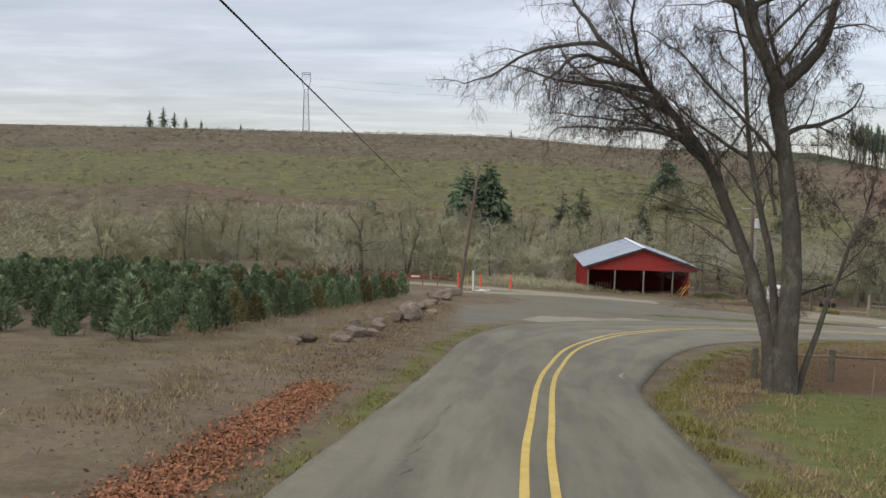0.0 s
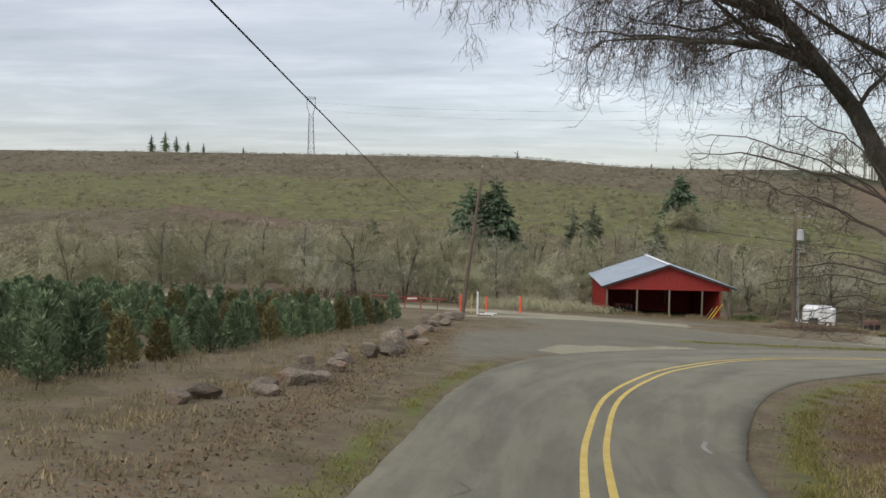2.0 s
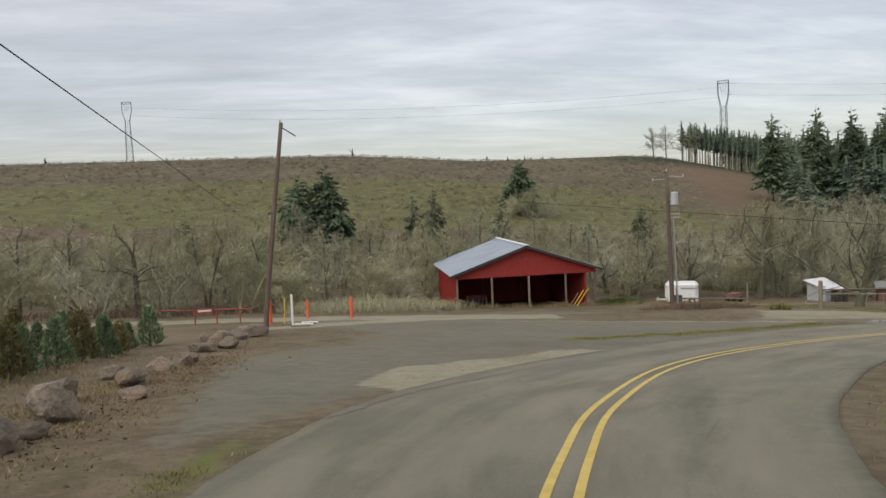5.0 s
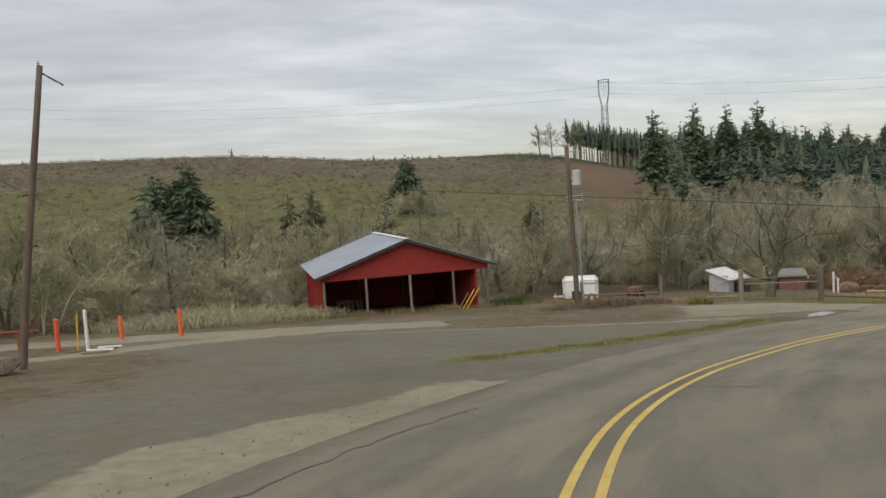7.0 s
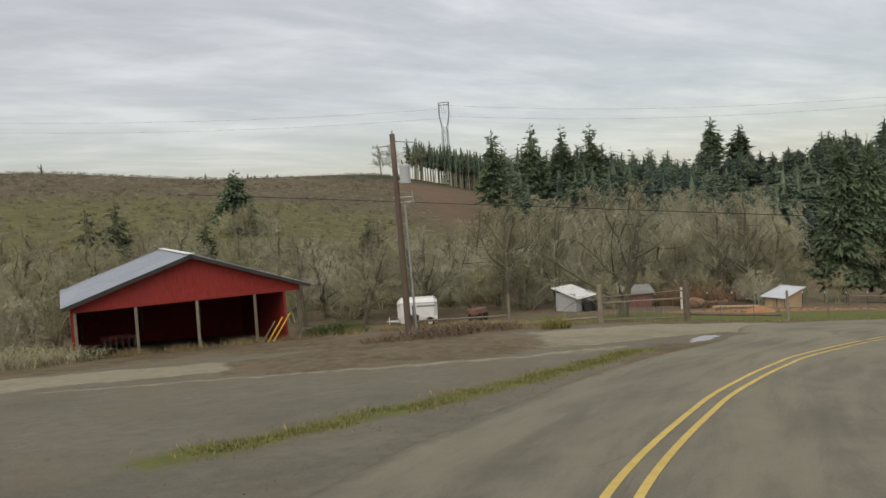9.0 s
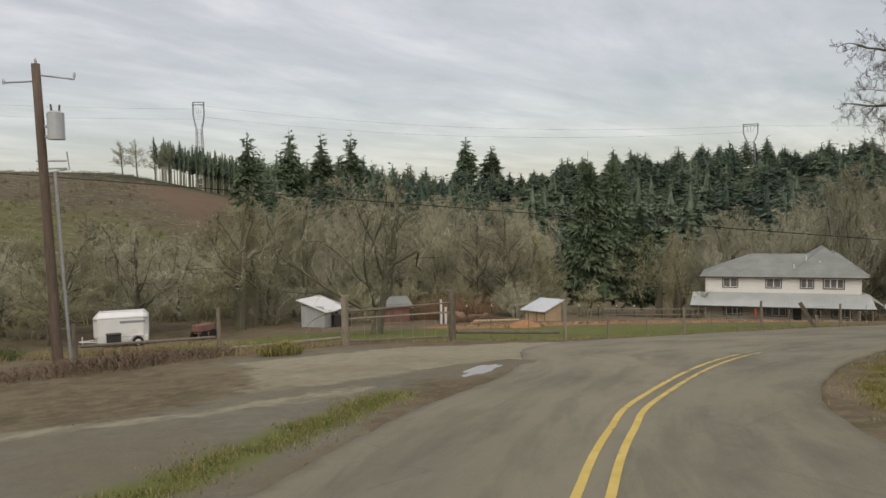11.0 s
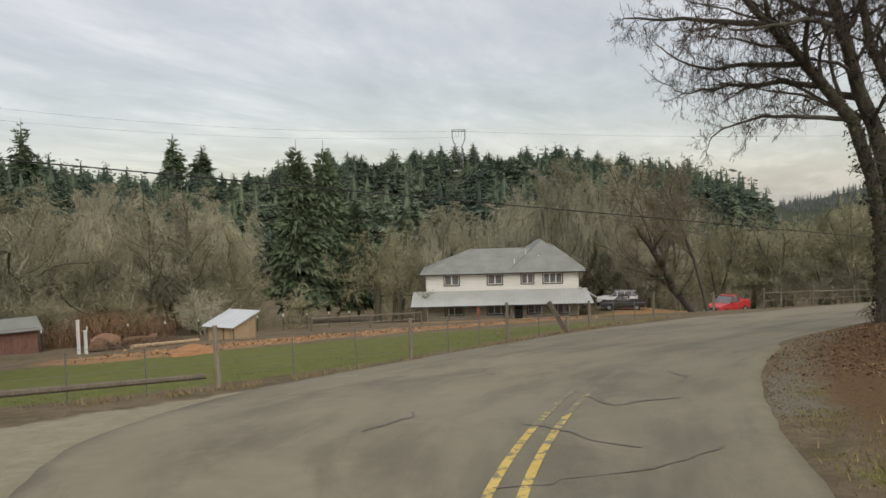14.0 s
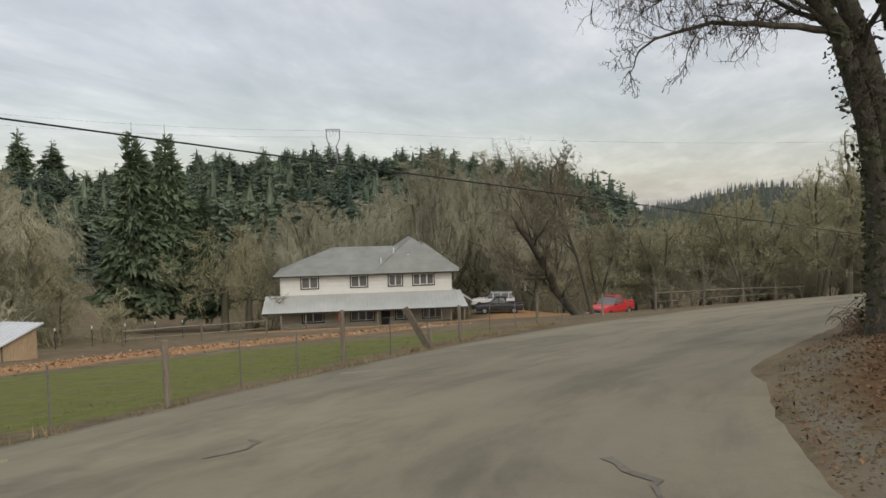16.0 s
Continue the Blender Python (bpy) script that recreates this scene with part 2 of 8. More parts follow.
M["bramble"] = surface("bramble_canes", (0.14, 0.10, 0.07), (0.24, 0.18, 0.13), 0.8, 0.95, spec=0.04, bump=0.0, vary=0.3)
M["bark_chip"] = surface("bark_chips", (0.30, 0.17, 0.09), (0.46, 0.29, 0.17), 0.8, 0.95, bump=0.0, vary=0.4, island=True)
M["roof_pale"] = surface("pale_roof_sheet", (0.52, 0.55, 0.58), (0.62, 0.65, 0.67), 0.5, 0.5, 0.1, 0.5, fine=20, bump=0.05, vary=0.05, grain=0.16)
M["maroon"] = surface("faded_maroon_boards", (0.16, 0.085, 0.07), (0.25, 0.14, 0.115), 0.8, 0.85, fine=14, stretch=(1, 1, 0.2), bump=0.2, vary=0.1)
M["brown_rock"] = surface("rusty_brown_rock", (0.15, 0.085, 0.05), (0.27, 0.165, 0.105), 1.1, 0.95, fine=9, bump=0.8, distance=0.05, vary=0.25)
M["mulch_pile"] = surface("orange_mulch", (0.34, 0.165, 0.08), (0.50, 0.27, 0.14), 3.0, 0.95, fine=9, bump=1.0, distance=0.05, vary=0.05)
M["fence_wire"] = surface("dull_fence_wire", (0.14, 0.135, 0.125), (0.22, 0.215, 0.20), 1.5, 0.7, 0.3, bump=0.0, vary=0.1)
M["ivy"] = surface("ivy_leaves", (0.035, 0.05, 0.02), (0.075, 0.085, 0.035), 1.0, 0.7, bump=0.0, vary=0.4, island=True)
M["shrub_leaf"] = surface("evergreen_shrub_leaves", (0.05, 0.085, 0.025), (0.10, 0.14, 0.045), 1.0, 0.8, spec=0.04, bump=0.0, vary=0.4, island=True)
M["can"] = surface("transformer_grey", (0.42, 0.44, 0.45), (0.5, 0.52, 0.53), 2, 0.45, 0.1, bump=0.03, vary=0.05, grain=0.16)
# near-black base colour stands in for the shade of unlit rooms
M["interior"] = surface("room_shade", (0.045, 0.042, 0.04), (0.075, 0.07, 0.065), 1, 0.9, bump=0.0, vary=0.1)

# window glass: sky reflection partly painted in as a pale grey base
gm = Nodes("window_glass", 0.06, 0.0, 0.6)
M["glass"] = gm.done(gm.mix(gm.ramp(gm.noise(gm.where(), 0.8), 0.3, 0.7), (0.09, 0.095, 0.10), (0.20, 0.205, 0.205)))
wm = Nodes("puddle_water", 0.04, 0.0, 0.9)
M["water"] = wm.done((0.22, 0.20, 0.17))

# asphalt: grey chip seal, mottled, with cracks, tar streaks and dust
am = Nodes("worn_asphalt", 0.9, 0.0, 0.25)
p = am.where("World")
big, grit = am.noise(p, 0.16, 5), am.noise(p, 38, 3, 0.7)
col = am.mix(am.ramp(big, 0.35, 0.65), (0.159, 0.148, 0.106), (0.2, 0.185, 0.133))
col = am.mix(0.6, col, am.mix(am.ramp(grit, 0.3, 0.7), (0.107, 0.1, 0.073), (0.237, 0.221, 0.161)))
col = am.mix(am.math("MULTIPLY", am.ramp(am.noise(p, 0.45, 6, 0.7, 0.6), 0.55, 0.72), 0.55), col, (0.181, 0.167, 0.127))
crack = am.add("ShaderNodeTexVoronoi", Scale=0.33)
crack.feature = "DISTANCE_TO_EDGE"
warp = am.mix(0.35, p, am.add("ShaderNodeTexNoise", Scale=1.2).outputs["Color"], "ADD")
am.link(warp, crack.inputs["Vector"])
line = am.ramp(crack.outputs["Distance"], 0.001, 0.009, (1, 1, 1), (0, 0, 0))
line = am.math("MULTIPLY", line, am.ramp(am.noise(p, 0.22, 3), 0.54, 0.60))
col = am.mix(am.math("MULTIPLY", line, 0.4), col, (0.048, 0.046, 0.040))
east = am.add("ShaderNodeSeparateXYZ")
am.link(p, east.inputs[0])
dust = am.math("MULTIPLY", am.ramp(am.math("MULTIPLY", am.math("ADD", east.outputs[0], am.math("MULTIPLY", am.noise(p, 0.1, 5), 20)), 0.01), 0.30, 0.52), 0.92)
flow = am.add("ShaderNodeAttribute")
flow.attribute_name = "flow"
over = am.add("ShaderNodeSeparateXYZ")
am.link(flow.outputs["Vector"], over.inputs[0])
inner = am.ramp(am.math("MULTIPLY", am.math("ADD", over.outputs[0], am.math("MULTIPLY", am.noise(p, 0.5, 5), 0.8)), 0.1), 0.43, 0.50)
dust = am.math("MULTIPLY", dust, am.math("SUBTRACT", 1.0, am.math("MULTIPLY", inner, 0.62)))
col = am.mix(dust, col, am.mix(am.ramp(am.noise(p, 0.6, 6, 0.7, 0.5), 0.35, 0.65), (0.195, 0.174, 0.123), (0.265, 0.24, 0.171)))
wheel = am.math("MULTIPLY", am.ramp(am.noise(p, 0.07, 4, 0.5, 0.8), 0.5, 0.64), 0.3)
col = am.mix(wheel, col, (0.085, 0.081, 0.063))
lane = am.attribute("lane")
paths = am.math("MULTIPLY", lane[0], am.ramp(am.noise(p, 0.35, 5, 0.6, 0.4), 0.35, 0.6))
col = am.mix(am.math("MULTIPLY", paths, 0.38), col, (0.215, 0.198, 0.143))
oil = am.math("MULTIPLY", lane[1], am.ramp(am.noise(p, 0.8, 5, 0.7, 0.3), 0.42, 0.65))
col = am.mix(am.math("MULTIPLY", oil, 0.35), col, (0.078, 0.074, 0.059))
streak = am.noise(flow.outputs["Vector"], 1.0, 6, 0.65, 0.3)
smear = am.noise(flow.outputs["Vector"], 0.35, 5, 0.6, 0.8)
col = am.mix(am.math("MULTIPLY", am.ramp(streak, 0.44, 0.68), 0.6), col, (0.237, 0.218, 0.157))
col = am.mix(am.math("MULTIPLY", am.ramp(am.math("SUBTRACT", 1.0, streak), 0.48, 0.68), 0.5), col, (0.092, 0.086, 0.064))
col = am.mix(am.math("MULTIPLY", am.ramp(smear, 0.5, 0.72), 0.45), col, (0.111, 0.104, 0.077))
verge = am.math("MULTIPLY", am.math("MULTIPLY", lane[2], am.math("SUBTRACT", 1.0, am.math("MULTIPLY", dust, 1.3))), am.ramp(am.noise(p, 1.6, 6, 0.75, 0.3), 0.4, 0.6))
col = am.mix(am.math("MULTIPLY", verge, 0.6), col, (0.111, 0.1, 0.067))
M["asphalt"] = am.done(col, grit, 0.35, 0.01, am.ramp(am.noise(p, 0.3, 4), 0.3, 0.7, (0.72,) * 3, (0.95,) * 3))

# yellow centre line: worn thin along the bend
ym = Nodes("worn_yellow_line", 0.75, 0.0, 0.3)
p = ym.where("World")
wear = ym.attribute("wear")[0]
chips = ym.math("ADD", ym.math("MULTIPLY", ym.noise(p, 7, 5, 0.7), 0.6), ym.math("MULTIPLY", ym.noise(p, 2.6, 4, 0.6), 0.75))
worn = ym.ramp(ym.math("ADD", chips, wear), 0.90, 0.97)
paint = ym.mix(ym.ramp(ym.noise(p, 2.5, 4), 0.3, 0.7), (0.50, 0.36, 0.085), (0.62, 0.47, 0.15))
bare = ym.mix(ym.ramp(ym.noise(p, 1.3, 4), 0.4, 0.6), (0.174, 0.161, 0.117), (0.2, 0.185, 0.135))
M["yellow"] = ym.done(ym.mix(worn, paint, bare), chips, 0.2, 0.005)

# the ground: earth, gravel, grass, bark mulch, fallen leaves and the cut-over hill
em = Nodes("ground", 0.95, 0.0, 0.2)
p = em.where("World")
za, zb = em.attribute("zone_a"), em.attribute("zone_b")
n1, n2, n3 = em.noise(p, 0.22, 6, 0.65), em.noise(p, 2.2, 6, 0.7), em.noise(p, 14, 5, 0.7)
far1, far2 = em.noise(p, 0.035, 7, 0.65), em.noise(p, 0.16, 6, 0.7)


def zone(value, grain=0.55, soft=0.12):
    edge = em.math("ADD", value, em.math("MULTIPLY", em.math("SUBTRACT", n2, 0.5), grain))
    return em.ramp(edge, 0.5 - soft, 0.5 + soft)


earth = em.mix(em.ramp(n1, 0.35, 0.65), (0.112, 0.082, 0.053), (0.192, 0.148, 0.1))
earth = em.mix(em.ramp(n2, 0.42, 0.66), earth, (0.198, 0.165, 0.098))
earth = em.mix(em.math("MULTIPLY", em.ramp(em.noise(p, 0.7, 6, 0.75, 0.4), 0.5, 0.62), 0.7), earth, (0.09, 0.078, 0.038))
earth = em.mix(em.math("MULTIPLY", em.ramp(n3, 0.45, 0.7), 0.5), earth, (0.068, 0.055, 0.037))
cut = em.mix(em.ramp(far1, 0.36, 0.64), (0.099, 0.078, 0.050), (0.152, 0.123, 0.078))
cut = em.mix(em.ramp(far2, 0.45, 0.68), cut, (0.065, 0.062, 0.030))
cut = em.mix(em.math("MULTIPLY", em.ramp(n1, 0.55, 0.7), 0.6), cut, (0.205, 0.171, 0.112))
green = em.mix(em.ramp(far2, 0.35, 0.62), (0.098, 0.102, 0.037), (0.15, 0.15, 0.057))
green = em.mix(em.ramp(n1, 0.44, 0.62), green, (0.106, 0.09, 0.049))
hill = em.mix(em.ramp(em.math("ADD", zb[2], em.math("MULTIPLY", em.math("SUBTRACT", far1, 0.5), 1.3)), 0.4, 0.62), cut, green)
far_zone = em.attribute("zone_c")
base = em.mix(far_zone[0], earth, hill)
base = em.mix(em.math("MULTIPLY", far_zone[1], 0.85), base, em.mix(em.ramp(far2, 0.35, 0.6), (0.135, 0.075, 0.048), (0.175, 0.125, 0.085)))
base = em.mix(far_zone[2], base, em.mix(em.ramp(far2, 0.4, 0.6), (0.03, 0.042, 0.023), (0.049, 0.059, 0.031)))
dark_gravel = em.mix(em.ramp(n2, 0.35, 0.65), (0.134, 0.125, 0.094), (0.188, 0.176, 0.131))
dark_gravel = em.mix(em.math("MULTIPLY", em.ramp(n1, 0.46, 0.62), 0.7), dark_gravel, (0.155, 0.128, 0.084))
dark_gravel = em.mix(em.math("MULTIPLY", em.ramp(far2, 0.5, 0.66), 0.55), dark_gravel, (0.099, 0.094, 0.073))
dark_gravel = em.mix(em.math("MULTIPLY", em.ramp(n3, 0.4, 0.7), 0.5), dark_gravel, (0.207, 0.193, 0.148))
pale_gravel = em.mix(em.ramp(n2, 0.35, 0.65), (0.239, 0.218, 0.151), (0.321, 0.295, 0.208))
pale_gravel = em.mix(em.math("MULTIPLY", em.ramp(n3, 0.5, 0.72), 0.35), pale_gravel, (0.192, 0.174, 0.122))
pale_gravel = em.mix(em.math("MULTIPLY", em.ramp(n1, 0.5, 0.64), 0.45), pale_gravel, (0.181, 0.158, 0.106))
lawn = em.mix(em.ramp(n2, 0.35, 0.65), (0.099, 0.118, 0.031), (0.152, 0.163, 0.050))
lawn = em.mix(em.math("MULTIPLY", em.ramp(n3, 0.5, 0.75), 0.5), lawn, (0.144, 0.114, 0.050))
mulch = em.mix(em.ramp(n3, 0.35, 0.65), (0.251, 0.141, 0.066), (0.357, 0.22, 0.112))
litter = em.mix(em.ramp(n3, 0.35, 0.65), (0.085, 0.05, 0.025), (0.155, 0.093, 0.045))
col = em.mix(zone(za[1]), base, dark_gravel)
col = em.mix(zone(za[0]), col, pale_gravel)
col = em.mix(zone(za[2], 0.7), col, lawn)
col = em.mix(zone(zb[0], 0.9, 0.2), col, mulch)
col = em.mix(zone(zb[1], 1.0, 0.2), col, litter)
M["ground"] = em.done(col, em.math("ADD", n3, n2), 0.7, 0.05)


# ---- mesh helpers ----
def thing(name, label, category, group="", at=(0, 0, 0), turn=0.0, kind=""):
    ob = new(name)
    ob.matrix_world = pose(*at, 0, 0, turn)
    ob.empty_display_size = 0.2
    return tagged(ob, label, category, group, kind)


def link_mesh(name, mesh, material, parent=None, label=""):
    mesh.materials.clear()
    mesh.materials.append(material)
    ob = new(name, mesh)
    if parent:
        ob.parent = parent
    return tagged(ob, label)


def part(name, bm, material, parent=None, label="", smooth=False):
    mesh = bpy.data.meshes.new(name)
    bmesh.ops.recalc_face_normals(bm, faces=bm.faces)
    bm.to_mesh(mesh)
    bm.free()
    if smooth:
        mesh.polygons.foreach_set("use_smooth", [True] * len(mesh.polygons))
    return link_mesh(name, mesh, material, parent, label)


def raw(name, verts, faces, material, parent=None, label="", smooth=False):
    mesh = bpy.data.meshes.new(name)
    mesh.from_pydata(verts, [], faces)
    if smooth:
        mesh.polygons.foreach_set("use_smooth", [True] * len(mesh.polygons))
    mesh.update()
    return link_mesh(name, mesh, material, parent, label)


def box(bm, centre, size, turn=(0, 0, 0), bevel=0.0):
    """Adds a box with softened edges."""
    m = pose(*centre, *turn) @ Matrix.Diagonal((*size, 1))
    made = bmesh.ops.create_cube(bm, size=1, matrix=m)
    if bevel:
        edges = list({e for v in made["verts"] for e in v.link_edges})
        bmesh.ops.bevel(bm, geom=edges, offset=bevel, segments=1, affect="EDGES")
    return bm


def slab(bm, corners, thick):
    """A flat plate from its top corners, given in order, with thickness below."""
    a, b, c = (Vector(v) for v in corners[:3])
    n = (b - a).cross(c - a).normalized()
    if n.z < 0:
        n = -n
    top = [bm.verts.new(v) for v in corners]
    low = [bm.verts.new(Vector(v) - n * thick) for v in corners]
    bm.faces.new(top)
    bm.faces.new(low[::-1])
    for i in range(len(top)):
        j = (i + 1) % len(top)
        bm.faces.new((top[i], low[i], low[j], top[j]))
    return bm


def rod(bm, a, b, r0, r1=None, sides=8):
    """A round bar from a to b."""
    a, b = Vector(a), Vector(b)
    r1 = r0 if r1 is None else r1
    q = (b - a).to_track_quat("Z", "Y").to_matrix().to_4x4()
    bmesh.ops.create_cone(bm, cap_ends=True, segments=sides, radius1=r0, radius2=r1, depth=(b - a).length, matrix=Matrix.Translation((a + b) / 2) @ q)
    return bm


def tube(verts, faces, line, radii, sides):
    """Adds a tapering tube along a line of points to lists of vertices and faces."""
    line = np.asarray(line, float)
    way = np.gradient(line, axis=0)
    way /= np.linalg.norm(way, axis=1)[:, None] + 1e-9
    ref = np.array([0.0, 0.0, 1.0]) if abs(way[0][2]) < 0.9 else np.array([1.0, 0.0, 0.0])
    u = np.cross(way, ref)
    u /= np.linalg.norm(u, axis=1)[:, None] + 1e-9
    v = np.cross(way, u)
    base = len(verts)
    ang = np.arange(sides) * 2 * np.pi / sides
    ring = line[:, None] + np.asarray(radii)[:, None, None] * (np.cos(ang)[None, :, None] * u[:, None] + np.sin(ang)[None, :, None] * v[:, None])
    verts.extend(ring.reshape(-1, 3).tolist())
    for i in range(len(line) - 1):
        for k in range(sides):
            j = (k + 1) % sides
            o = base + i * sides
            faces.append((o + k, o + j, o + sides + j, o + sides + k))
    faces.append(tuple(base + (len(line) - 1) * sides + k for k in range(sides)))


def curve_through(points, step):
    """A smooth line through the points, resampled at about even steps."""
    pts = np.asarray(points, float)
    ext = np.vstack([2 * pts[0] - pts[1], pts, 2 * pts[-1] - pts[-2]])
    out = []
    for i in range(1, len(ext) - 2):
        p0, p1, p2, p3 = ext[i - 1 : i + 3]
        n = max(2, int(np.linalg.norm(p2 - p1) / step))
        for s in np.arange(n) / n:
            out.append(0.5 * (2 * p1 + (p2 - p0) * s + (2 * p0 - 5 * p1 + 4 * p2 - p3) * s * s + (3 * p1 - p0 - 3 * p2 + p3) * s**3))
    out.append(pts[-1])
    return np.array(out)


def even(line, n):
    """n points at even distances along a line."""
    d = np.r_[0, np.cumsum(np.linalg.norm(np.diff(line, axis=0), axis=1))]
    s = np.linspace(0, d[-1], n)
    return np.stack([np.interp(s, d, line[:, k]) for k in range(line.shape[1])], 1)


def away(x, y, points):
    """Distance of places in plan from a line of points."""
    best = np.full(np.shape(x), 1e9)
    for (ax, ay), (bx, by) in zip(points[:-1], points[1:]):
        dx, dy = bx - ax, by - ay
        s = np.clip(((x - ax) * dx + (y - ay) * dy) / (dx * dx + dy * dy), 0, 1)
        best = np.minimum(best, np.hypot(x - ax - s * dx, y - ay - s * dy))
    return best


def inside(x, y, points):
    """Whether places in plan lie within a closed outline."""
    hit = np.zeros(np.shape(x), bool)
    for (ax, ay), (bx, by) in zip(points, points[1:] + points[:1]):
        if ay != by:
            hit ^= ((ay > y) != (by > y)) & (x < (bx - ax) * (y - ay) / (by - ay) + ax)
    return hit


def field(x, y, points, soft):
    """One within an outline, falling to nought at a distance soft outside it, a half on its edge."""
    d = away(x, y, points + points[:1])
    return np.clip(0.5 + np.where(inside(x, y, points), d, -d) / (2 * soft), 0, 1)


def band(x, y, points, half, soft):
    return np.clip(0.5 + (half - away(x, y, points)) / (2 * soft), 0, 1)


def ease(t):
    t = np.clip(t, 0, 1)
    return t * t * (3 - 2 * t)


# ---- the lie of the land ----
CENTRE = [(-3.6, -40), (-1.2, -15), (0.35, 0), (1.35, 9.5), (1.9, 13.4), (2.7, 18.6), (3.55, 23.0), (4.9, 28.0), (6.9, 32.5), (9.1, 36.5), (13.2, 42.1), (18.1, 46.55), (24.0, 50.3), (27.5, 52.1), (30.5, 53.4), (33.8, 54.55), (41.8, 56.2), (50.3, 56.6), (58.5, 55.6), (67, 52.6), (76, 48.2), (88, 41.5), (106, 31), (150, 2)]
RIGHT = [(-0.4, -40), (1.8, -15), (3.2, 0), (4.1, 11.5), (5.0, 18.0), (6.4, 23.0), (9.2, 29.2), (12.4, 34.2), (15.8, 38.0), (20.8, 42.7), (28.0, 47.8), (34.3, 51.4), (41.0, 52.9), (48.0, 53.3), (54.0, 52.9), (58.6, 51.8), (63.6, 49.3), (71.0, 45.7), (84, 38.5), (103, 27.5), (148, -1)]
LEFT = [(-6.8, -40), (-4.4, -15), (-2.8, 0), (-1.6, 9.0), (-0.4, 17.4), (0.8, 27.0), (2.7, 34.0), (5.3, 39.3), (10.2, 44.8), (17.0, 50.4), (23.0, 54.2), (29.5, 57.4), (35.0, 59.2), (38.5, 61.0), (43.0, 63.9), (50.3, 65.1), (60, 63.5), (70, 60.4), (79, 56.4), (91, 48.4), (109, 36.2), (152, 5)]


def land(x, y):
    """Height of the ground at places in plan: the slope down to the farm, the creek bottom, the cut-over hill and the wooded one."""
    x, y = np.asarray(x, float), np.asarray(y, float)
    u, v = np.clip(x, -60, 150) / 50, np.clip(y, -60, 120) / 50
    near = -2.517 - 3.181 * u - 6.688 * v - 0.969 * u * u + 0.652 * u * v + 0.704 * v * v
    near = near + 0.55 * np.exp(-((x - 37) ** 2 + (y - 72) ** 2) / 169) - 0.35 * np.exp(-((x - 7) ** 2 + (y - 23) ** 2) / 36)
    near = near - 0.6 * np.exp(-((x - 45) ** 2 + (y - 98) ** 2) / 90) + 1.57 * np.exp(-((x - 134.8) ** 2 + (y - 69) ** 2) / 60) - 0.37 * np.exp(-((x - 113) ** 2 + (y - 54.2) ** 2) / 30)
    az = np.degrees(np.arctan2(x - 43, y - 55))
    low = -19 - 6 * ease((x - 20) / 120) - 10 * ease((az - 82) / 18) * ease((x - 130) / 250)
    n = (y - 125 - 0.05 * x) / 340
    north = 42 * (0.35 * ease(n) + 0.65 * np.clip(n, 0, 1)) + np.clip(y - 470, 0, 500) * 0.035 + 4.8 * np.exp(-((x - 250) ** 2 + (y - 402) ** 2) / 3000)
    north = north * (1 - 0.8 * ease((x - 0.48 * (y - 40)) / 170))
    east = 41 * ease((x - 165) / 430) * (1 - ease((az - 79) / 14)) * ease((az - 22) / 20) * (1 - 0.42 * np.exp(-(((az - 48) / 9) ** 2)))
    out = 46 * np.exp(-(((x - 1350) / 330) ** 2) - ((y + 210) / 150) ** 2)
    w = ease((np.hypot(x - 40, y - 50) - 85) / 90) * ease((y + 10 + 0.6 * np.clip(x - 60, 0, None)) / 60)
    return near * (1 - w) + (low + north + east + out) * w


def height(x, y):
    return float(land(x, y))


def rough(x, y):
    """Small unevenness, none on the road."""
    d = away(x, y, CENTRE)
    bumps = 0.5 * np.sin(0.9 * x + 1.7 * np.sin(0.37 * y)) * np.sin(0.8 * y + 1.3 * np.sin(0.5 * x)) + 0.5 * np.sin(2.3 * x + 0.7 * y) * np.sin(1.9 * y - 1.1 * x)
    bank = 0.45 * ease((6.0 - away(x, y, [(57, 47.5), (63, 44.5), (72, 40)])) / 5) + 0.25 * ease((5 - away(x, y, [(9.5, 19.5), (11, 14)])) / 5)
    return bumps * 0.05 * ease((d - 3.6) / 3) + bank


def spread(lo, hi, step, mid, end):
    """Grid lines: fine between lo and hi, coarser outwards to end."""
    line = list(np.arange(lo, hi + step / 2, step))
    for sign in (-1, 1):
        s, at = step, line[0] if sign < 0 else line[-1]
        more = []
        while abs(at) < end:
            s = min(s * 1.06, mid) if abs(at) < 140 else s * 1.12
            at += sign * s
            more.append(at)
        line = more[::-1] + line if sign < 0 else line + more
    return np.array(line)


gx, gy = spread(-12, 70, 0.6, 3.0, 1800), spread(2, 76, 0.6, 3.0, 1800)
X, Y = np.meshgrid(gx, gy)
Z = land(X, Y) + rough(X, Y)
road_gap = away(X, Y, CENTRE)
basin = ease(1.6 - np.hypot((X - 36.5) / 2.0, (Y - 60.95) / 0.9)) * ease((road_gap - 4.6) / 0.6)
Z = Z * (1 - basin) + height(36.7, 60.95) * basin
Z = Z - 0.06 * (1 - ease((road_gap - 2.2) / 1.2))
nx, ny = len(gx), len(gy)
idx = np.arange(nx * ny).reshape(ny, nx)
quads = np.stack([idx[:-1, :-1], idx[:-1, 1:], idx[1:, 1:], idx[1:, :-1]], -1).reshape(-1, 4)
ground = raw("ground", np.stack([X, Y, Z], -1).reshape(-1, 3).tolist(), quads.tolist(), M["ground"], smooth=True)
tagged(ground, "brown winter earth with gravel, grass and bark mulch, rising to a cut-over hill", "ground", kind="structure")

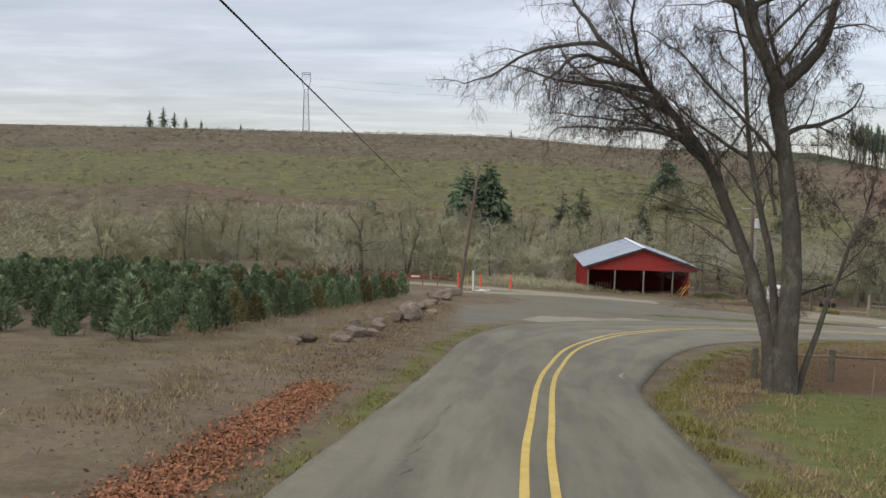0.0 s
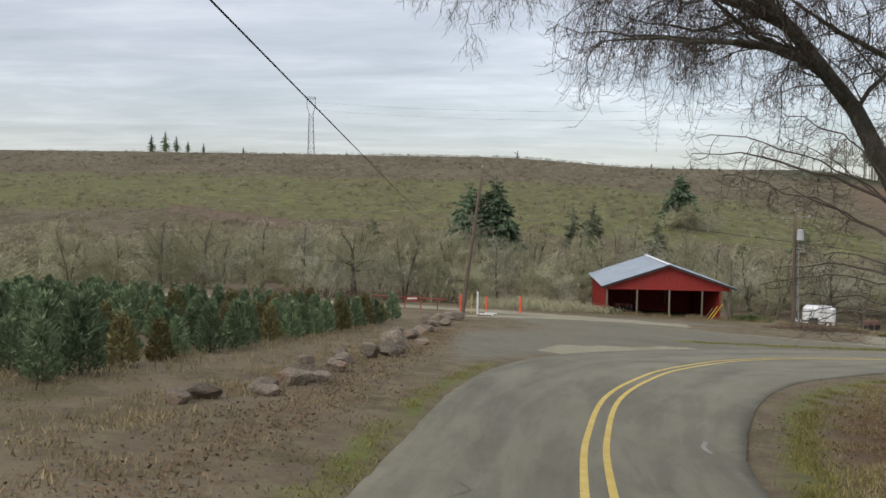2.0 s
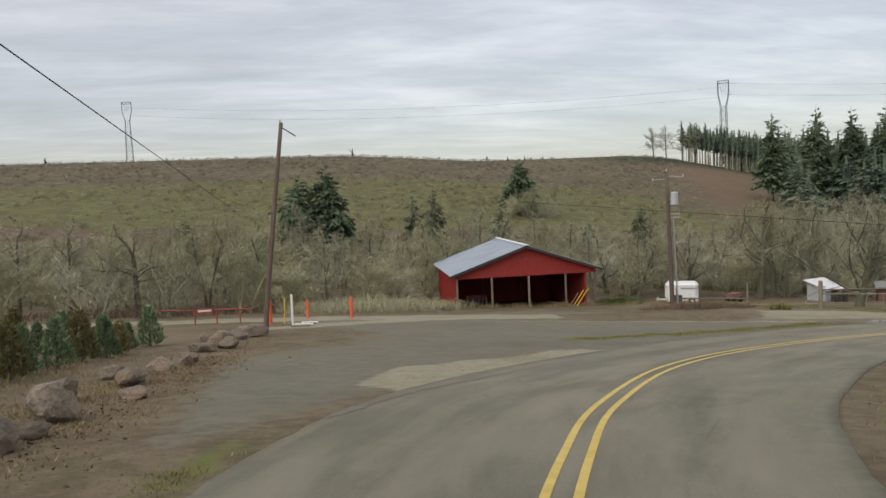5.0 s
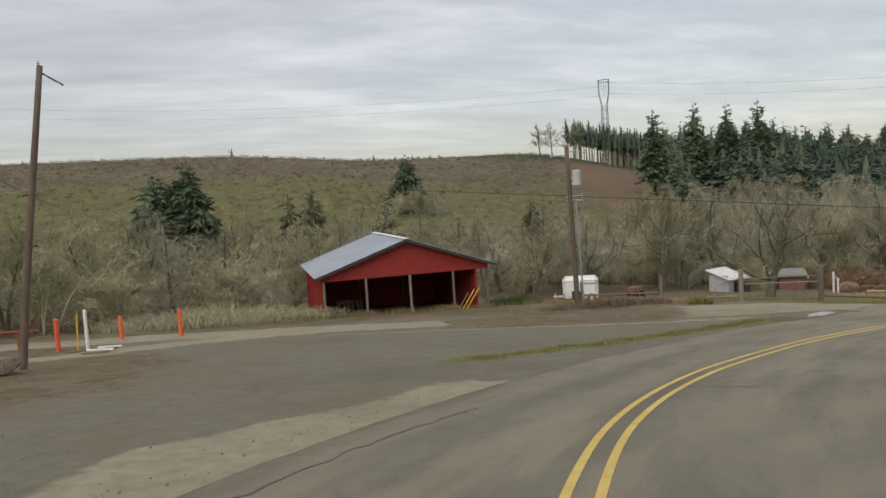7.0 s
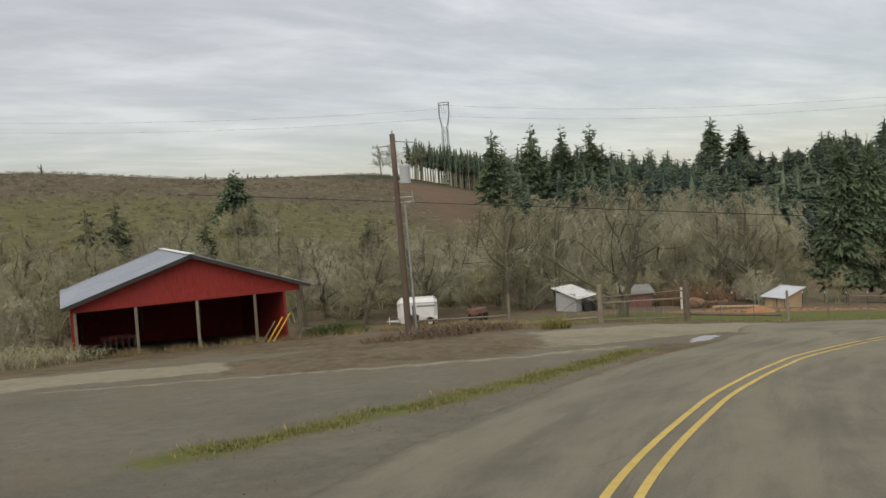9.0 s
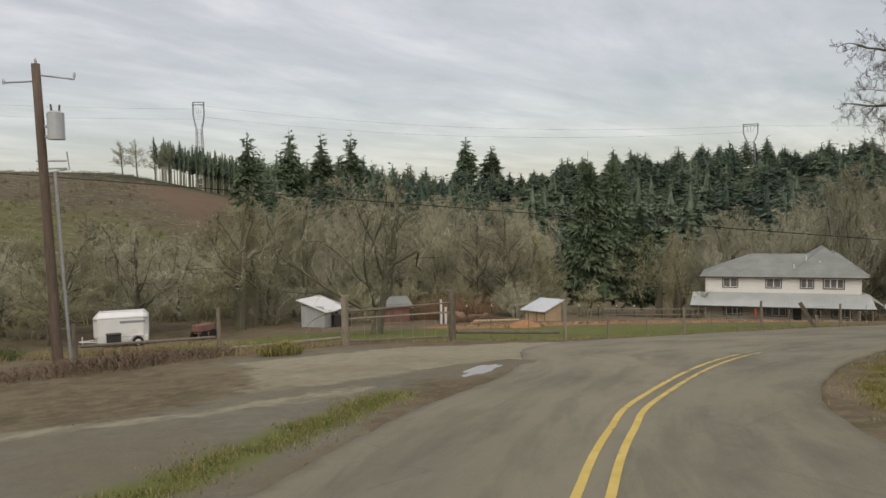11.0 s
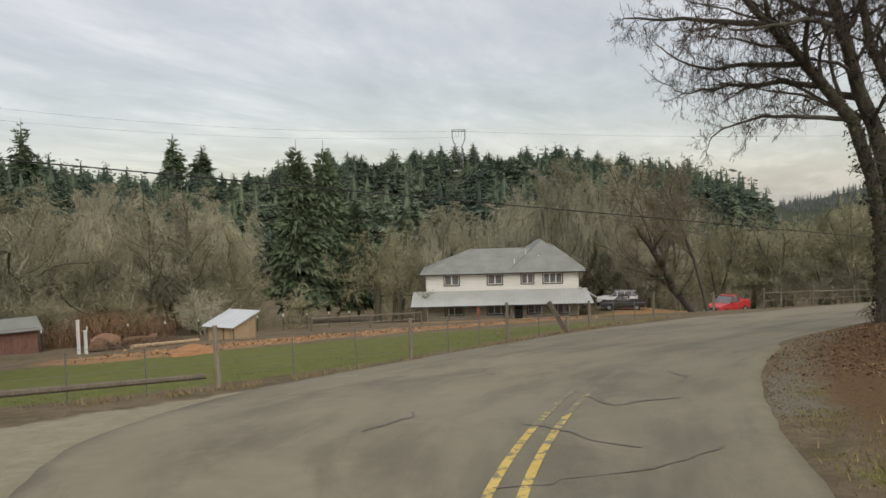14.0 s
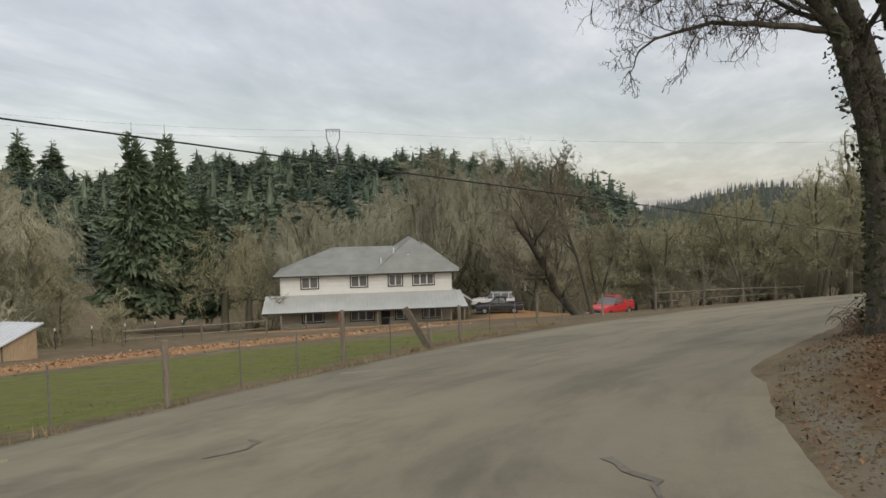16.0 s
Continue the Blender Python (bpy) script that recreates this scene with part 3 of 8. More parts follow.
DRIVE = [(-30, 76.5), (-5, 75), (5, 74.4), (14.5, 72.3), (23, 68.6), (29, 65.5), (36, 63.8), (45, 62.5)]
pale = np.maximum(band(X, Y, DRIVE, 2.3, 0.9), band(X, Y, [(36, 64.5), (44, 63.8), (52, 62.0), (60, 60.0), (70, 57)], 2.8, 0.8))
pale = np.maximum(pale, 0.9 * field(X, Y, [(4.4, 41.2), (5.8, 44.2), (8.2, 45.8), (11, 47.6), (12.9, 49.5), (14.4, 48.0), (12.4, 45.4), (9.5, 42.6), (7.3, 40.6), (5.6, 38.8)], 0.35))
pale = np.maximum(pale, band(X, Y, [(2.2, 66.0), (8, 69.6), (14, 71), (22, 68.5)], 1.3, 0.8))
pale = np.maximum(pale, field(X, Y, [(33, 68.4), (40, 67.5), (46, 66.5), (46, 61), (34, 61.5)], 0.8))
yard = field(X, Y, [(1.0, 34), (5, 40), (18, 51), (28, 57), (34, 61), (40, 64), (40, 69), (30, 70), (18, 76), (4, 74), (3, 60), (1.0, 48)], 1.5)
dirt_patch = [(20.5, 72.0), (25.6, 71.4), (28.9, 68.8), (32.6, 66.6), (31.0, 63.6), (27.9, 62.9), (23.4, 64.6), (19.5, 67.0)]
pale = pale * (1 - 0.9 * field(X, Y, dirt_patch, 0.8))
pale = np.maximum(pale, 0.75 * band(X, Y, [(14, 68.0), (19, 65.6), (23.3, 63.4), (27.9, 61.5), (32, 61.0)], 0.5, 0.5))
yard = yard * (1 - 0.9 * field(X, Y, dirt_patch, 0.8))
yard = yard * (1 - 0.75 * field(X, Y, [(20, 64), (27, 62), (34, 65), (33, 69), (26, 71), (19, 69)], 2.0)) * (1 - 0.7 * field(X, Y, [(1, 50), (6, 52), (8, 60), (6, 67), (2, 66)], 2.5))
pale = pale * (1 - 0.75 * field(X, Y, [(33.5, 61.5), (36, 60.2), (39, 60.6), (38, 62), (35, 62.3)], 0.5))
yard = np.maximum(yard, field(X, Y, [(33.5, 61.5), (36, 60.2), (39, 60.6), (38, 62), (35, 62.3)], 0.6))
yard = np.maximum(yard, 0.8 * band(X, Y, [(46, 52.8), (54, 52.0), (58.2, 50.9), (63, 48.4), (70.6, 44.8), (84, 37.6)], 0.7, 0.3))
turf = np.maximum(0.85 * band(X, Y, [(14.6, 53.4), (22.3, 55.9), (31.8, 59.8)], 0.7, 0.8), field(X, Y, [(34, 80), (42, 74.5), (47, 70), (57, 65.2), (65, 63.9), (74, 62), (82, 60), (79, 69), (70, 76.5), (62, 83), (52, 91), (36, 95)], 1.0))
turf = np.maximum(turf, 1.0 * field(X, Y, [(5.4, 8), (6.2, 15), (8.0, 19), (10, 22.5), (14, 22), (22, 14), (20, 0), (3.6, -8)], 1.2))
turf = np.maximum(turf, 0.8 * band(X, Y, [(-1.7, 9), (-0.9, 17), (0.3, 27), (2.2, 34.5)], 0.35, 0.5))
turf = np.maximum(turf, 0.46 * band(X, Y, [(46, 52.2), (54, 51.8), (58.2, 50.7), (63, 48.2), (71, 44.4)], 0.7, 0.4))
turf = np.maximum(turf, 0.56 * band(X, Y, [(4.4, 8), (4.9, 14), (5.6, 18.5), (7.2, 22.5), (10.2, 29.2), (13.4, 33.8), (17, 37.6), (22, 42.2), (30, 47.5), (36, 50.8), (42, 52)], 0.7, 0.5))
bark_mulch = np.maximum(0.95 * band(X, Y, [(64, 84.5), (76, 80), (86, 74), (96, 67)], 3.2, 1.2), 0.85 * band(X, Y, [(108, 82), (114, 68), (122, 62), (132, 62)], 5.0, 2.0))
litter_zone = np.maximum(0.95 * band(X, Y, [(-2.95, 7), (-2.35, 15.5)], 0.5, 0.4), 1.0 * field(X, Y, [(43, 52.0), (47, 52.4), (55, 51.9), (60, 49.7), (68, 46.3), (75, 41.8), (70, 36), (58, 43), (48, 48), (43, 50.4)], 0.9))
litter_zone = np.maximum(litter_zone, 0.72 * field(X, Y, [(5.2, 14.5), (6.8, 20.5), (11, 29), (17, 36), (24, 42), (26, 36), (18, 24), (10, 21)], 1.0))
hill_zone = ease((Y - 118) / 30) * (1 - ease((X - 190) / 90))
hill_green = ease((Y - 200 - 0.25 * np.clip(-X, 0, 80)) / 30) * (1 - ease((Y - 290) / 60)) * (1 - 0.55 * ease((X - 60) / 90)) + 0.35 * ease((Y - 130) / 30) * (1 - ease((Y - 200) / 40)) * ease((X + 20) / 30)
track = band(X, Y, [(-80, 232), (-53, 215), (-39, 205), (-26, 195), (-14, 184), (-3, 168)], 2.2, 1.6)
track = np.maximum(track, 0.9 * field(X, Y, [(199, 397), (219, 402), (226, 380), (222, 349), (165, 266), (146, 253), (160, 290)], 10.0))
woods = np.maximum(ease((X - 150) / 60) * ease((Y - 30) / 60), ease((X - 330) / 200))
# bare brown ground below the cut edge of the forest
woods = woods * (1 - (np.degrees(np.arctan2(X - 43, Y - 55)) < 33) * (Y < 400) * 1.0)
for name, rgb in (("zone_a", (pale, yard, turf)), ("zone_b", (bark_mulch, litter_zone, hill_green)), ("zone_c", (hill_zone, track, woods))):
    layer = ground.data.attributes.new(name, "FLOAT_COLOR", "POINT")
    layer.data.foreach_set("color", np.stack([*rgb, np.ones_like(X)], -1).astype(np.float32).ravel())

# ---- the road ----
N_ROAD = 420
el, er = even(curve_through(LEFT, 0.5), N_ROAD), even(curve_through(RIGHT, 0.5), N_ROAD)
across = np.linspace(0, 1, 29)
grid = el[:, None] * (1 - across[None, :, None]) + er[:, None] * across[None, :, None]
crumble = 0.028 * (np.sin(np.arange(N_ROAD) * 1.7) * np.sin(np.arange(N_ROAD) * 0.61 + 1) + 0.6 * np.sin(np.arange(N_ROAD) * 3.1))
side = er - el
side /= np.linalg.norm(side, axis=1)[:, None]
grid[:, 0] -= side * crumble[:, None]
grid[:, -1] += side * np.roll(crumble, 40)[:, None]
rz = land(grid[..., 0], grid[..., 1]) + 0.035
verts = np.concatenate([grid, rz[..., None]], -1)
skirt_l = verts[:, :1] - np.array([0, 0, 0.12])
skirt_r = verts[:, -1:] - np.array([0, 0, 0.12])
verts = np.concatenate([skirt_l, verts, skirt_r], 1)
k = verts.shape[1]
ri = np.arange(N_ROAD * k).reshape(N_ROAD, k)
faces = np.stack([ri[:-1, :-1], ri[:-1, 1:], ri[1:, 1:], ri[1:, :-1]], -1).reshape(-1, 4)
lane_at = np.concatenate([[0.0], across, [1.0]])[None].repeat(N_ROAD, 0)
road = raw("road", verts.reshape(-1, 3).tolist(), faces.tolist(), M["asphalt"], smooth=True)
tread = sum(np.exp(-(((lane_at - c) / 0.055) ** 2)) for c in (0.13, 0.36, 0.62, 0.86))
drip = sum(np.exp(-(((lane_at - c) / 0.05) ** 2)) for c in (0.245, 0.74))
rim = np.exp(-lane_at / 0.05) + np.exp(-(1 - lane_at) / 0.05)
layer = road.data.attributes.new("lane", "FLOAT_COLOR", "POINT")
layer.data.foreach_set("color", np.stack([tread, drip, np.clip(rim, 0, 1), np.ones_like(tread)], -1).astype(np.float32).ravel())
layer = road.data.attributes.new("flow", "FLOAT_VECTOR", "POINT")
run = (np.arange(N_ROAD) * np.linalg.norm(np.diff(el, axis=0), axis=1).mean())[:, None].repeat(lane_at.shape[1], 1)
layer.data.foreach_set("vector", np.stack([lane_at * 7.5, run * 0.16, np.zeros_like(run)], -1).astype(np.float32).ravel())
tagged(road, "worn grey asphalt country road curving downhill, cracked and dusty", "road", kind="structure")

mid_line = curve_through(CENTRE, 0.3)
tangent = np.gradient(mid_line, axis=0)
tangent /= np.linalg.norm(tangent, axis=1)[:, None]
normal = np.stack([-tangent[:, 1], tangent[:, 0]], 1)
keep = (mid_line[:, 0] < 49)
for offset in (0.185, -0.185):
    a = mid_line + normal * (offset + 0.06)
    b = mid_line + normal * (offset - 0.06)
    a, b = a[keep], b[keep]
    n = len(a)
    vs = [(x, y, height(x, y) + 0.041) for x, y in a] + [(x, y, height(x, y) + 0.041) for x, y in b]
    stripe = raw("centre_line", vs, [(i, i + 1, n + i + 1, n + i) for i in range(n - 1)], M["yellow"], road, "yellow centre line, worn thin along the bend")
    wear_at = np.r_[a[:, 0], b[:, 0]]
    amount = 0.05 + 0.15 * ease((wear_at - 26) / 14) + 0.30 * ease((wear_at - 42) / 10)
    layer = stripe.data.attributes.new("wear", "FLOAT_COLOR", "POINT")
    layer.data.foreach_set("color", np.stack([amount, amount, amount, np.ones_like(amount)], -1).astype(np.float32).ravel())

# the cut logging track across the hill
way = even(curve_through([(-82, 234), (-53, 217), (-39, 208), (-26, 198), (-14, 186), (-2, 172)], 2.0), 60)
t = np.gradient(way, axis=0)
t /= np.linalg.norm(t, axis=1)[:, None]
n = np.stack([-t[:, 1], t[:, 0]], 1)
vs, fs = [], []
for k, (half, up) in enumerate(((-1.6, 0.1), (0.9, 0.3), (1.6, 1.7))):
    for i, q in enumerate(way + n * half * (1 + 0.15 * np.sin(np.arange(60) * 1.3))[:, None]):
        vs.append((q[0], q[1], height(q[0], q[1]) + up))
for k in range(2):
    fs += [(60 * k + i, 60 * k + i + 1, 60 * k + 61 + i, 60 * k + 60 + i) for i in range(59)]
cut_bank = surface("cut_earth_bank", (0.09, 0.066, 0.048), (0.17, 0.13, 0.095), 0.4, 0.95, fine=8, bump=0.6, distance=0.1, vary=0.0, space="World")
tagged(raw("logging_track", vs, fs, cut_bank, smooth=True), "bare earth logging track cut into the hillside", "track", kind="structure")


# ---- trees ----
def grow(rng, trunks, spec, limbs=()):
    """Grows a whole tree level by level; limbs are set ones: trunk, place along it, way, length, radius. Returns, for each level, limb lines (n, points, 3) and their radii."""
    start, way, length, radius = (np.array(v, float) for v in zip(*trunks))
    levels = []
    for level, n in enumerate(spec["segments"]):
        d = way / np.linalg.norm(way, axis=1)[:, None]
        pts, dirs = [start], []
        for i in range(n):
            d = d + rng.normal(0, spec["bend"][level], d.shape) + np.array([0, 0, spec["rise"][level]])
            d = d / np.linalg.norm(d, axis=1)[:, None]
            dirs.append(d)
            pts.append(pts[-1] + d * (length / n)[:, None])
        pts, dirs = np.stack(pts, 1), np.stack(dirs, 1)
        if level == 0 and "lines" in spec:
            pts = np.array(spec["lines"], float)
            dirs = np.diff(pts, axis=1)
            dirs /= np.linalg.norm(dirs, axis=2)[..., None]
        fall = np.linspace(1, spec["taper"][level], n + 1)
        levels.append((pts, radius[:, None] * fall[None]))
        if level + 1 == len(spec["segments"]):
            break
        c, f0 = spec["count"][level], spec["first"][level]
        m = len(start)
        s = f0 + (1 - f0) * (np.arange(c)[None] + rng.uniform(0.1, 0.9, (m, c))) / c
        s[:, -1] = 0.999
        own = np.repeat(np.arange(m), c)
        s = s.ravel()
        at = np.minimum(n - 1, (s * n).astype(int))
        base = pts[own, at] + (pts[own, at + 1] - pts[own, at]) * (s * n - at)[:, None]
        along = dirs[own, at]
        ax = rng.normal(0, 1, along.shape)
        ax -= (ax * along).sum(1)[:, None] * along
        ax /= np.linalg.norm(ax, axis=1)[:, None] + 1e-9
        ang = spec["fork"][level] * rng.uniform(0.7, 1.25, len(s))
        tip = s > 0.99
        ang[tip] *= 0.3
        way = along * np.cos(ang)[:, None] + ax * np.sin(ang)[:, None]
        if level <= 1:
            way[:, 2] = way[:, 2] * 0.8 + 0.1
        length = length[own] * spec["ratio"][level] * rng.uniform(0.6, 1.15, len(s)) * (1.05 - 0.4 * s)
        thick = radius[own] * (1 - (1 - spec["taper"][level]) * s)
        slim = np.where(tip, 0.95, spec["slim"][level] * rng.uniform(0.75, 1.1, len(s)))
        radius = np.maximum(spec["thin"], thick * slim)
        start = base
        if level == 0 and limbs:
            at = [(k, min(n - 1, int(f * n)), f * n) for k, f, *_ in limbs]
            start = np.concatenate([start, [pts[k, i] + (pts[k, i + 1] - pts[k, i]) * (g - i) for k, i, g in at]])
            way = np.concatenate([way, [np.array(w, float) / np.linalg.norm(w) for _, _, w, _, _ in limbs]])
            length = np.concatenate([length, [ln for _, _, _, ln, _ in limbs]])
            radius = np.concatenate([radius, [r for *_, r in limbs]])
    return levels


def limb_mesh(name, groups, material, parent, smooth):
    """One mesh of tapering tubes: groups of (lines, radii, sides)."""
    verts, quads, twigs, base = [], [], [], 0
    for lines, radii, sides in groups:
        m, n = lines.shape[:2]
        flat = sides == 2
        if sides == 1:
            a, b = lines[:, 0], lines[:, -1]
            w = np.cross(b - a, np.sin(np.arange(m * 3).reshape(m, 3) * 12.9898))
            w *= radii[:, :1] / (np.linalg.norm(w, axis=1)[:, None] + 1e-9)
            verts.append(np.stack([a - w, a + w, b], 1).reshape(-1, 3))
            twigs.append((base + np.arange(3 * m)).reshape(m, 3))
            base += 3 * m
            continue
        way = np.gradient(lines, axis=1)
        way /= np.linalg.norm(way, axis=2)[..., None] + 1e-9
        ref = np.where(np.abs(way[:, :1, 2:]) < 0.9, np.array([0.0, 0, 1]), np.array([1.0, 0, 0]))
        u = np.cross(way, np.broadcast_to(ref, way.shape))
        u /= np.linalg.norm(u, axis=2)[..., None] + 1e-9
        v = np.cross(way, u)
        ang = np.arange(sides) * 2 * np.pi / sides
        ring = lines[:, :, None] + radii[:, :, None, None] * (np.cos(ang)[:, None] * u[:, :, None] + np.sin(ang)[:, None] * v[:, :, None])
        verts.append(ring.reshape(-1, 3))
        i = base + np.arange(m * n * sides).reshape(m, n, sides)
        j = np.roll(i, -1, 2)
        if flat:
            i, j = i[:, :, :1], i[:, :, 1:]
        quads.append(np.stack([i[:, :-1], j[:, :-1], j[:, 1:], i[:, 1:]], -1).reshape(-1, 4))
        base += m * n * sides
    if twigs:
        faces = np.concatenate(twigs + [q[:, k] for q in quads for k in ([0, 1, 2], [0, 2, 3])])
    else:
        faces = np.concatenate(quads)
    return link_mesh(name, array_mesh(name, np.concatenate(verts), faces, smooth), material, parent)


def own_shade(mesh, counts, seed):
    """Gives each plant of a joined mesh, by its number of vertices, a random value of its own."""
    value = np.repeat(np.random.default_rng(seed).uniform(0, 1, len(counts)), counts)
    layer = mesh.attributes.new("own", "FLOAT_COLOR", "POINT")
    layer.data.foreach_set("color", np.stack([value, value, value, np.ones_like(value)], -1).astype(np.float32).ravel())


def array_mesh(name, verts, faces, smooth=False):
    """A mesh straight from arrays of vertices and of faces with equal corners."""
    faces = np.asarray(faces)
    n, k = faces.shape
    mesh = bpy.data.meshes.new(name)
    mesh.vertices.add(len(verts))
    mesh.vertices.foreach_set("co", np.asarray(verts, np.float32).ravel())
    mesh.loops.add(n * k)
    mesh.loops.foreach_set("vertex_index", faces.astype(np.int32).ravel())
    mesh.polygons.add(n)
    mesh.polygons.foreach_set("loop_start", np.arange(0, n * k, k, dtype=np.int32))
    if smooth:
        mesh.polygons.foreach_set("use_smooth", np.ones(n, bool))
    mesh.update(calc_edges=True)
    return mesh


SIDES = (8, 6, 3, 2, 1)


def tree_parts(name, rng, trunks, spec, bark, twig, parent, wood_levels=2, sides=SIDES, size=None, limbs=(), full=False):
    """Trunk and limbs in one mesh, the fine twigs in another; size is the height and spread it grows to."""
    levels = grow(rng, trunks, spec, limbs)
    if size:
        ends = levels[-1][0][:, -1]
        wide = np.quantile(np.hypot(ends[:, 0], ends[:, 1]), 0.97)
        fit = np.array([size[1] / 2 / wide, size[1] / 2 / wide, size[0] / np.quantile(ends[:, 2], 0.997)])
        levels = [(lines * fit, radii) for lines, radii in levels]
        if full:
            # fill the crown evenly up to its top
            tall = size[0] * np.concatenate([[-0.1, 0.0], np.quantile(levels[-1][0][:, -1, 2] / size[0], (0.01, 0.1, 0.3, 0.5, 0.7, 0.85, 0.95, 1.0))])
            even = size[0] * np.array((-0.1, 0.0, 0.14, 0.30, 0.48, 0.61, 0.74, 0.85, 0.94, 1.02))
            levels = [(np.concatenate([lines[..., :2], np.interp(lines[..., 2:], tall, even)], -1), radii) for lines, radii in levels]
        # draw the crown out to a dome
        ends = levels[-1][0][:, -1]
        rise, far = np.clip(ends[:, 2] / size[0], 0, 1) ** 0.85, np.hypot(ends[:, 0], ends[:, 1])
        mids = (np.arange(14) + 0.5) / 14
        now = np.array([np.quantile(far[np.abs(rise - m) < 0.06], 0.93) if (np.abs(rise - m) < 0.06).sum() > 8 else size[1] / 2 for m in mids])
        dome = size[1] / 2 * np.where(mids > 0.45, np.sqrt(np.clip(1 - ((mids - 0.45) / 0.57) ** 2, 0.04, 1)), 0.62 + 0.38 * np.sin(math.pi / 2 * mids / 0.45))
        swell = np.clip(dome / now, 0.55, 2.4)
        shaped = [levels[0]]
        for lines, radii in levels[1:]:
            up = np.clip(lines[..., 2:] / size[0], 0, 1.1) ** 0.85
            wider = np.interp(up[..., 0], mids, swell)[..., None]
            shaped.append((np.concatenate([lines[..., :2] * wider, up * size[0]], -1), radii))
        stem = levels[0][0].copy()
        stem[..., 2] = np.where(stem[..., 2] > 0, np.clip(stem[..., 2] / size[0], 0, 1.1) ** 0.85 * size[0], stem[..., 2])
        levels = [(stem, levels[0][1])] + shaped[1:]
    levels[0][1][:, 0] *= 1.35
    groups = [(lines, radii, sides[k]) for k, (lines, radii) in enumerate(levels)]
    limb_mesh("trunk", groups[: wood_levels + 1], bark, parent, True)
    limb_mesh("crown", groups[wood_levels + 1 :], twig, parent, False)


OAK = dict(segments=(4, 7, 4, 2, 1), bend=(0.06, 0.2, 0.26, 0.3, 0.3), rise=(0.02, 0.03, 0.02, 0.02, 0.01), taper=(0.5, 0.3, 0.3, 0.4, 0.5), count=(10, 11, 9, 12), first=(0.4, 0.15, 0.08, 0.0), fork=(1.15, 0.85, 1.0, 1.15), ratio=(1.7, 0.46, 0.5, 0.6), slim=(0.45, 0.4, 0.4, 0.62), thin=0.0135)
TALL = dict(OAK, fork=(0.8, 0.8, 0.95, 1.1), rise=(0.02, 0.05, 0.03, 0.02, 0.01), first=(0.2, 0.12, 0.08, 0.0), ratio=(0.6, 0.46, 0.5, 0.6), count=(12, 10, 8, 12), slim=(0.4, 0.4, 0.45, 0.65))
SHRUBBY = dict(OAK, segments=(4, 4, 2, 1), count=(10, 10, 18), first=(0.05, 0.08, 0.0), fork=(0.8, 0.85, 1.0), ratio=(0.72, 0.55, 0.46), slim=(0.5, 0.5, 0.7), rise=(0.02, 0.05, 0.03, 0.02), bend=(0.15, 0.2, 0.26, 0.28), taper=(0.6, 0.4, 0.4, 0.5), thin=0.012)


GREAT = dict(OAK, segments=(4, 8, 4, 2, 1), count=(12, 13, 11, 19), ratio=(1.3, 0.46, 0.5, 0.55), fork=(0.9, 0.85, 1.0, 1.15), first=(0.3, 0.18, 0.08, 0.0), thin=0.015)


def bare_tree(seed, high, wide, girth, spec, bark, twig, label, stems=1, category="tree"):
    rng = np.random.default_rng(seed)
    tree = thing("bare_tree", label, category, "bare trees of the creek bottom")
    trunks = []
    for s in range(stems):
        a = rng.uniform(0, 6.28)
        lean = 0.08 if stems == 1 else 0.35
        trunks.append(((0.25 * s * math.cos(a), 0.25 * s * math.sin(a), -0.3), (lean * math.cos(a), lean * math.sin(a), 1), high * (0.3 if spec is OAK else 0.45 if spec not in (TALL, SHRUBBY) else 0.72), girth))
    tree_parts("tree", rng, trunks, spec, bark, twig, tree, wood_levels=1 if spec is SHRUBBY else 2, sides=(7, 5, 2, 1) if spec is SHRUBBY else SIDES, size=(high, wide), full=spec not in (TALL, SHRUBBY))
    return tree


def place_copy(ob, x, y, turn, size, sink=0.15):
    c = copy_thing(ob, pose(x, y, height(x, y) - sink, 0, 0, turn))
    c.scale = (size, size, size * 1.0)
    return c


oaks = [
    bare_tree(11, 9.5, 12.5, 0.38, OAK, M["bark"], M["twig"], "spreading bare oak with mossy limbs and grey lichened twigs"),
    bare_tree(12, 10.0, 11.0, 0.33, OAK, M["bark"], M["twig_olive"], "wide bare oak with crooked mossy limbs"),
    bare_tree(13, 13.0, 9.0, 0.24, TALL, M["bark"], M["twig"], "tall bare ash with upright grey limbs"),
    bare_tree(14, 12.5, 8.5, 0.20, TALL, M["bark"], M["twig_red"], "slender bare alder with russet twigs"),
    bare_tree(15, 11.5, 10.0, 0.17, TALL, M["bark"], M["twig_olive"], "bare many-stemmed maple grown over with moss", 2),
    bare_tree(16, 4.8, 5.8, 0.05, SHRUBBY, M["twig_olive"], M["twig_olive"], "bare olive-grey willow thicket", 3, "shrub"),
    bare_tree(17, 4.4, 5.4, 0.05, SHRUBBY, M["twig"], M["twig"], "grey-brown leafless dogwood thicket", 3, "shrub"),
    bare_tree(18, 20.0, 17.0, 0.45, dict(GREAT), M["bark"], M["twig"], "great domed bare oak with fine grey-brown twigs"),
]
rng = np.random.default_rng(5)


def plant(spots):
    """Stands copies at (kind, x, y, size)."""
    for kind, x, y, size in spots:
        turn = float(rng.uniform(0, 360))
        if size * WIDTHS[kind] > 4.5 and inside(np.array([x]), np.array([y]), FIR_GLADE)[0]:
            continue
        if kind not in placed:
            placed.add(kind)
            oaks[kind].matrix_world = pose(x, y, height(x, y) - 0.15, 0, 0, turn)
            oaks[kind].scale = (size,) * 3
        else:
            place_copy(oaks[kind], x, y, turn, size)


placed = set()
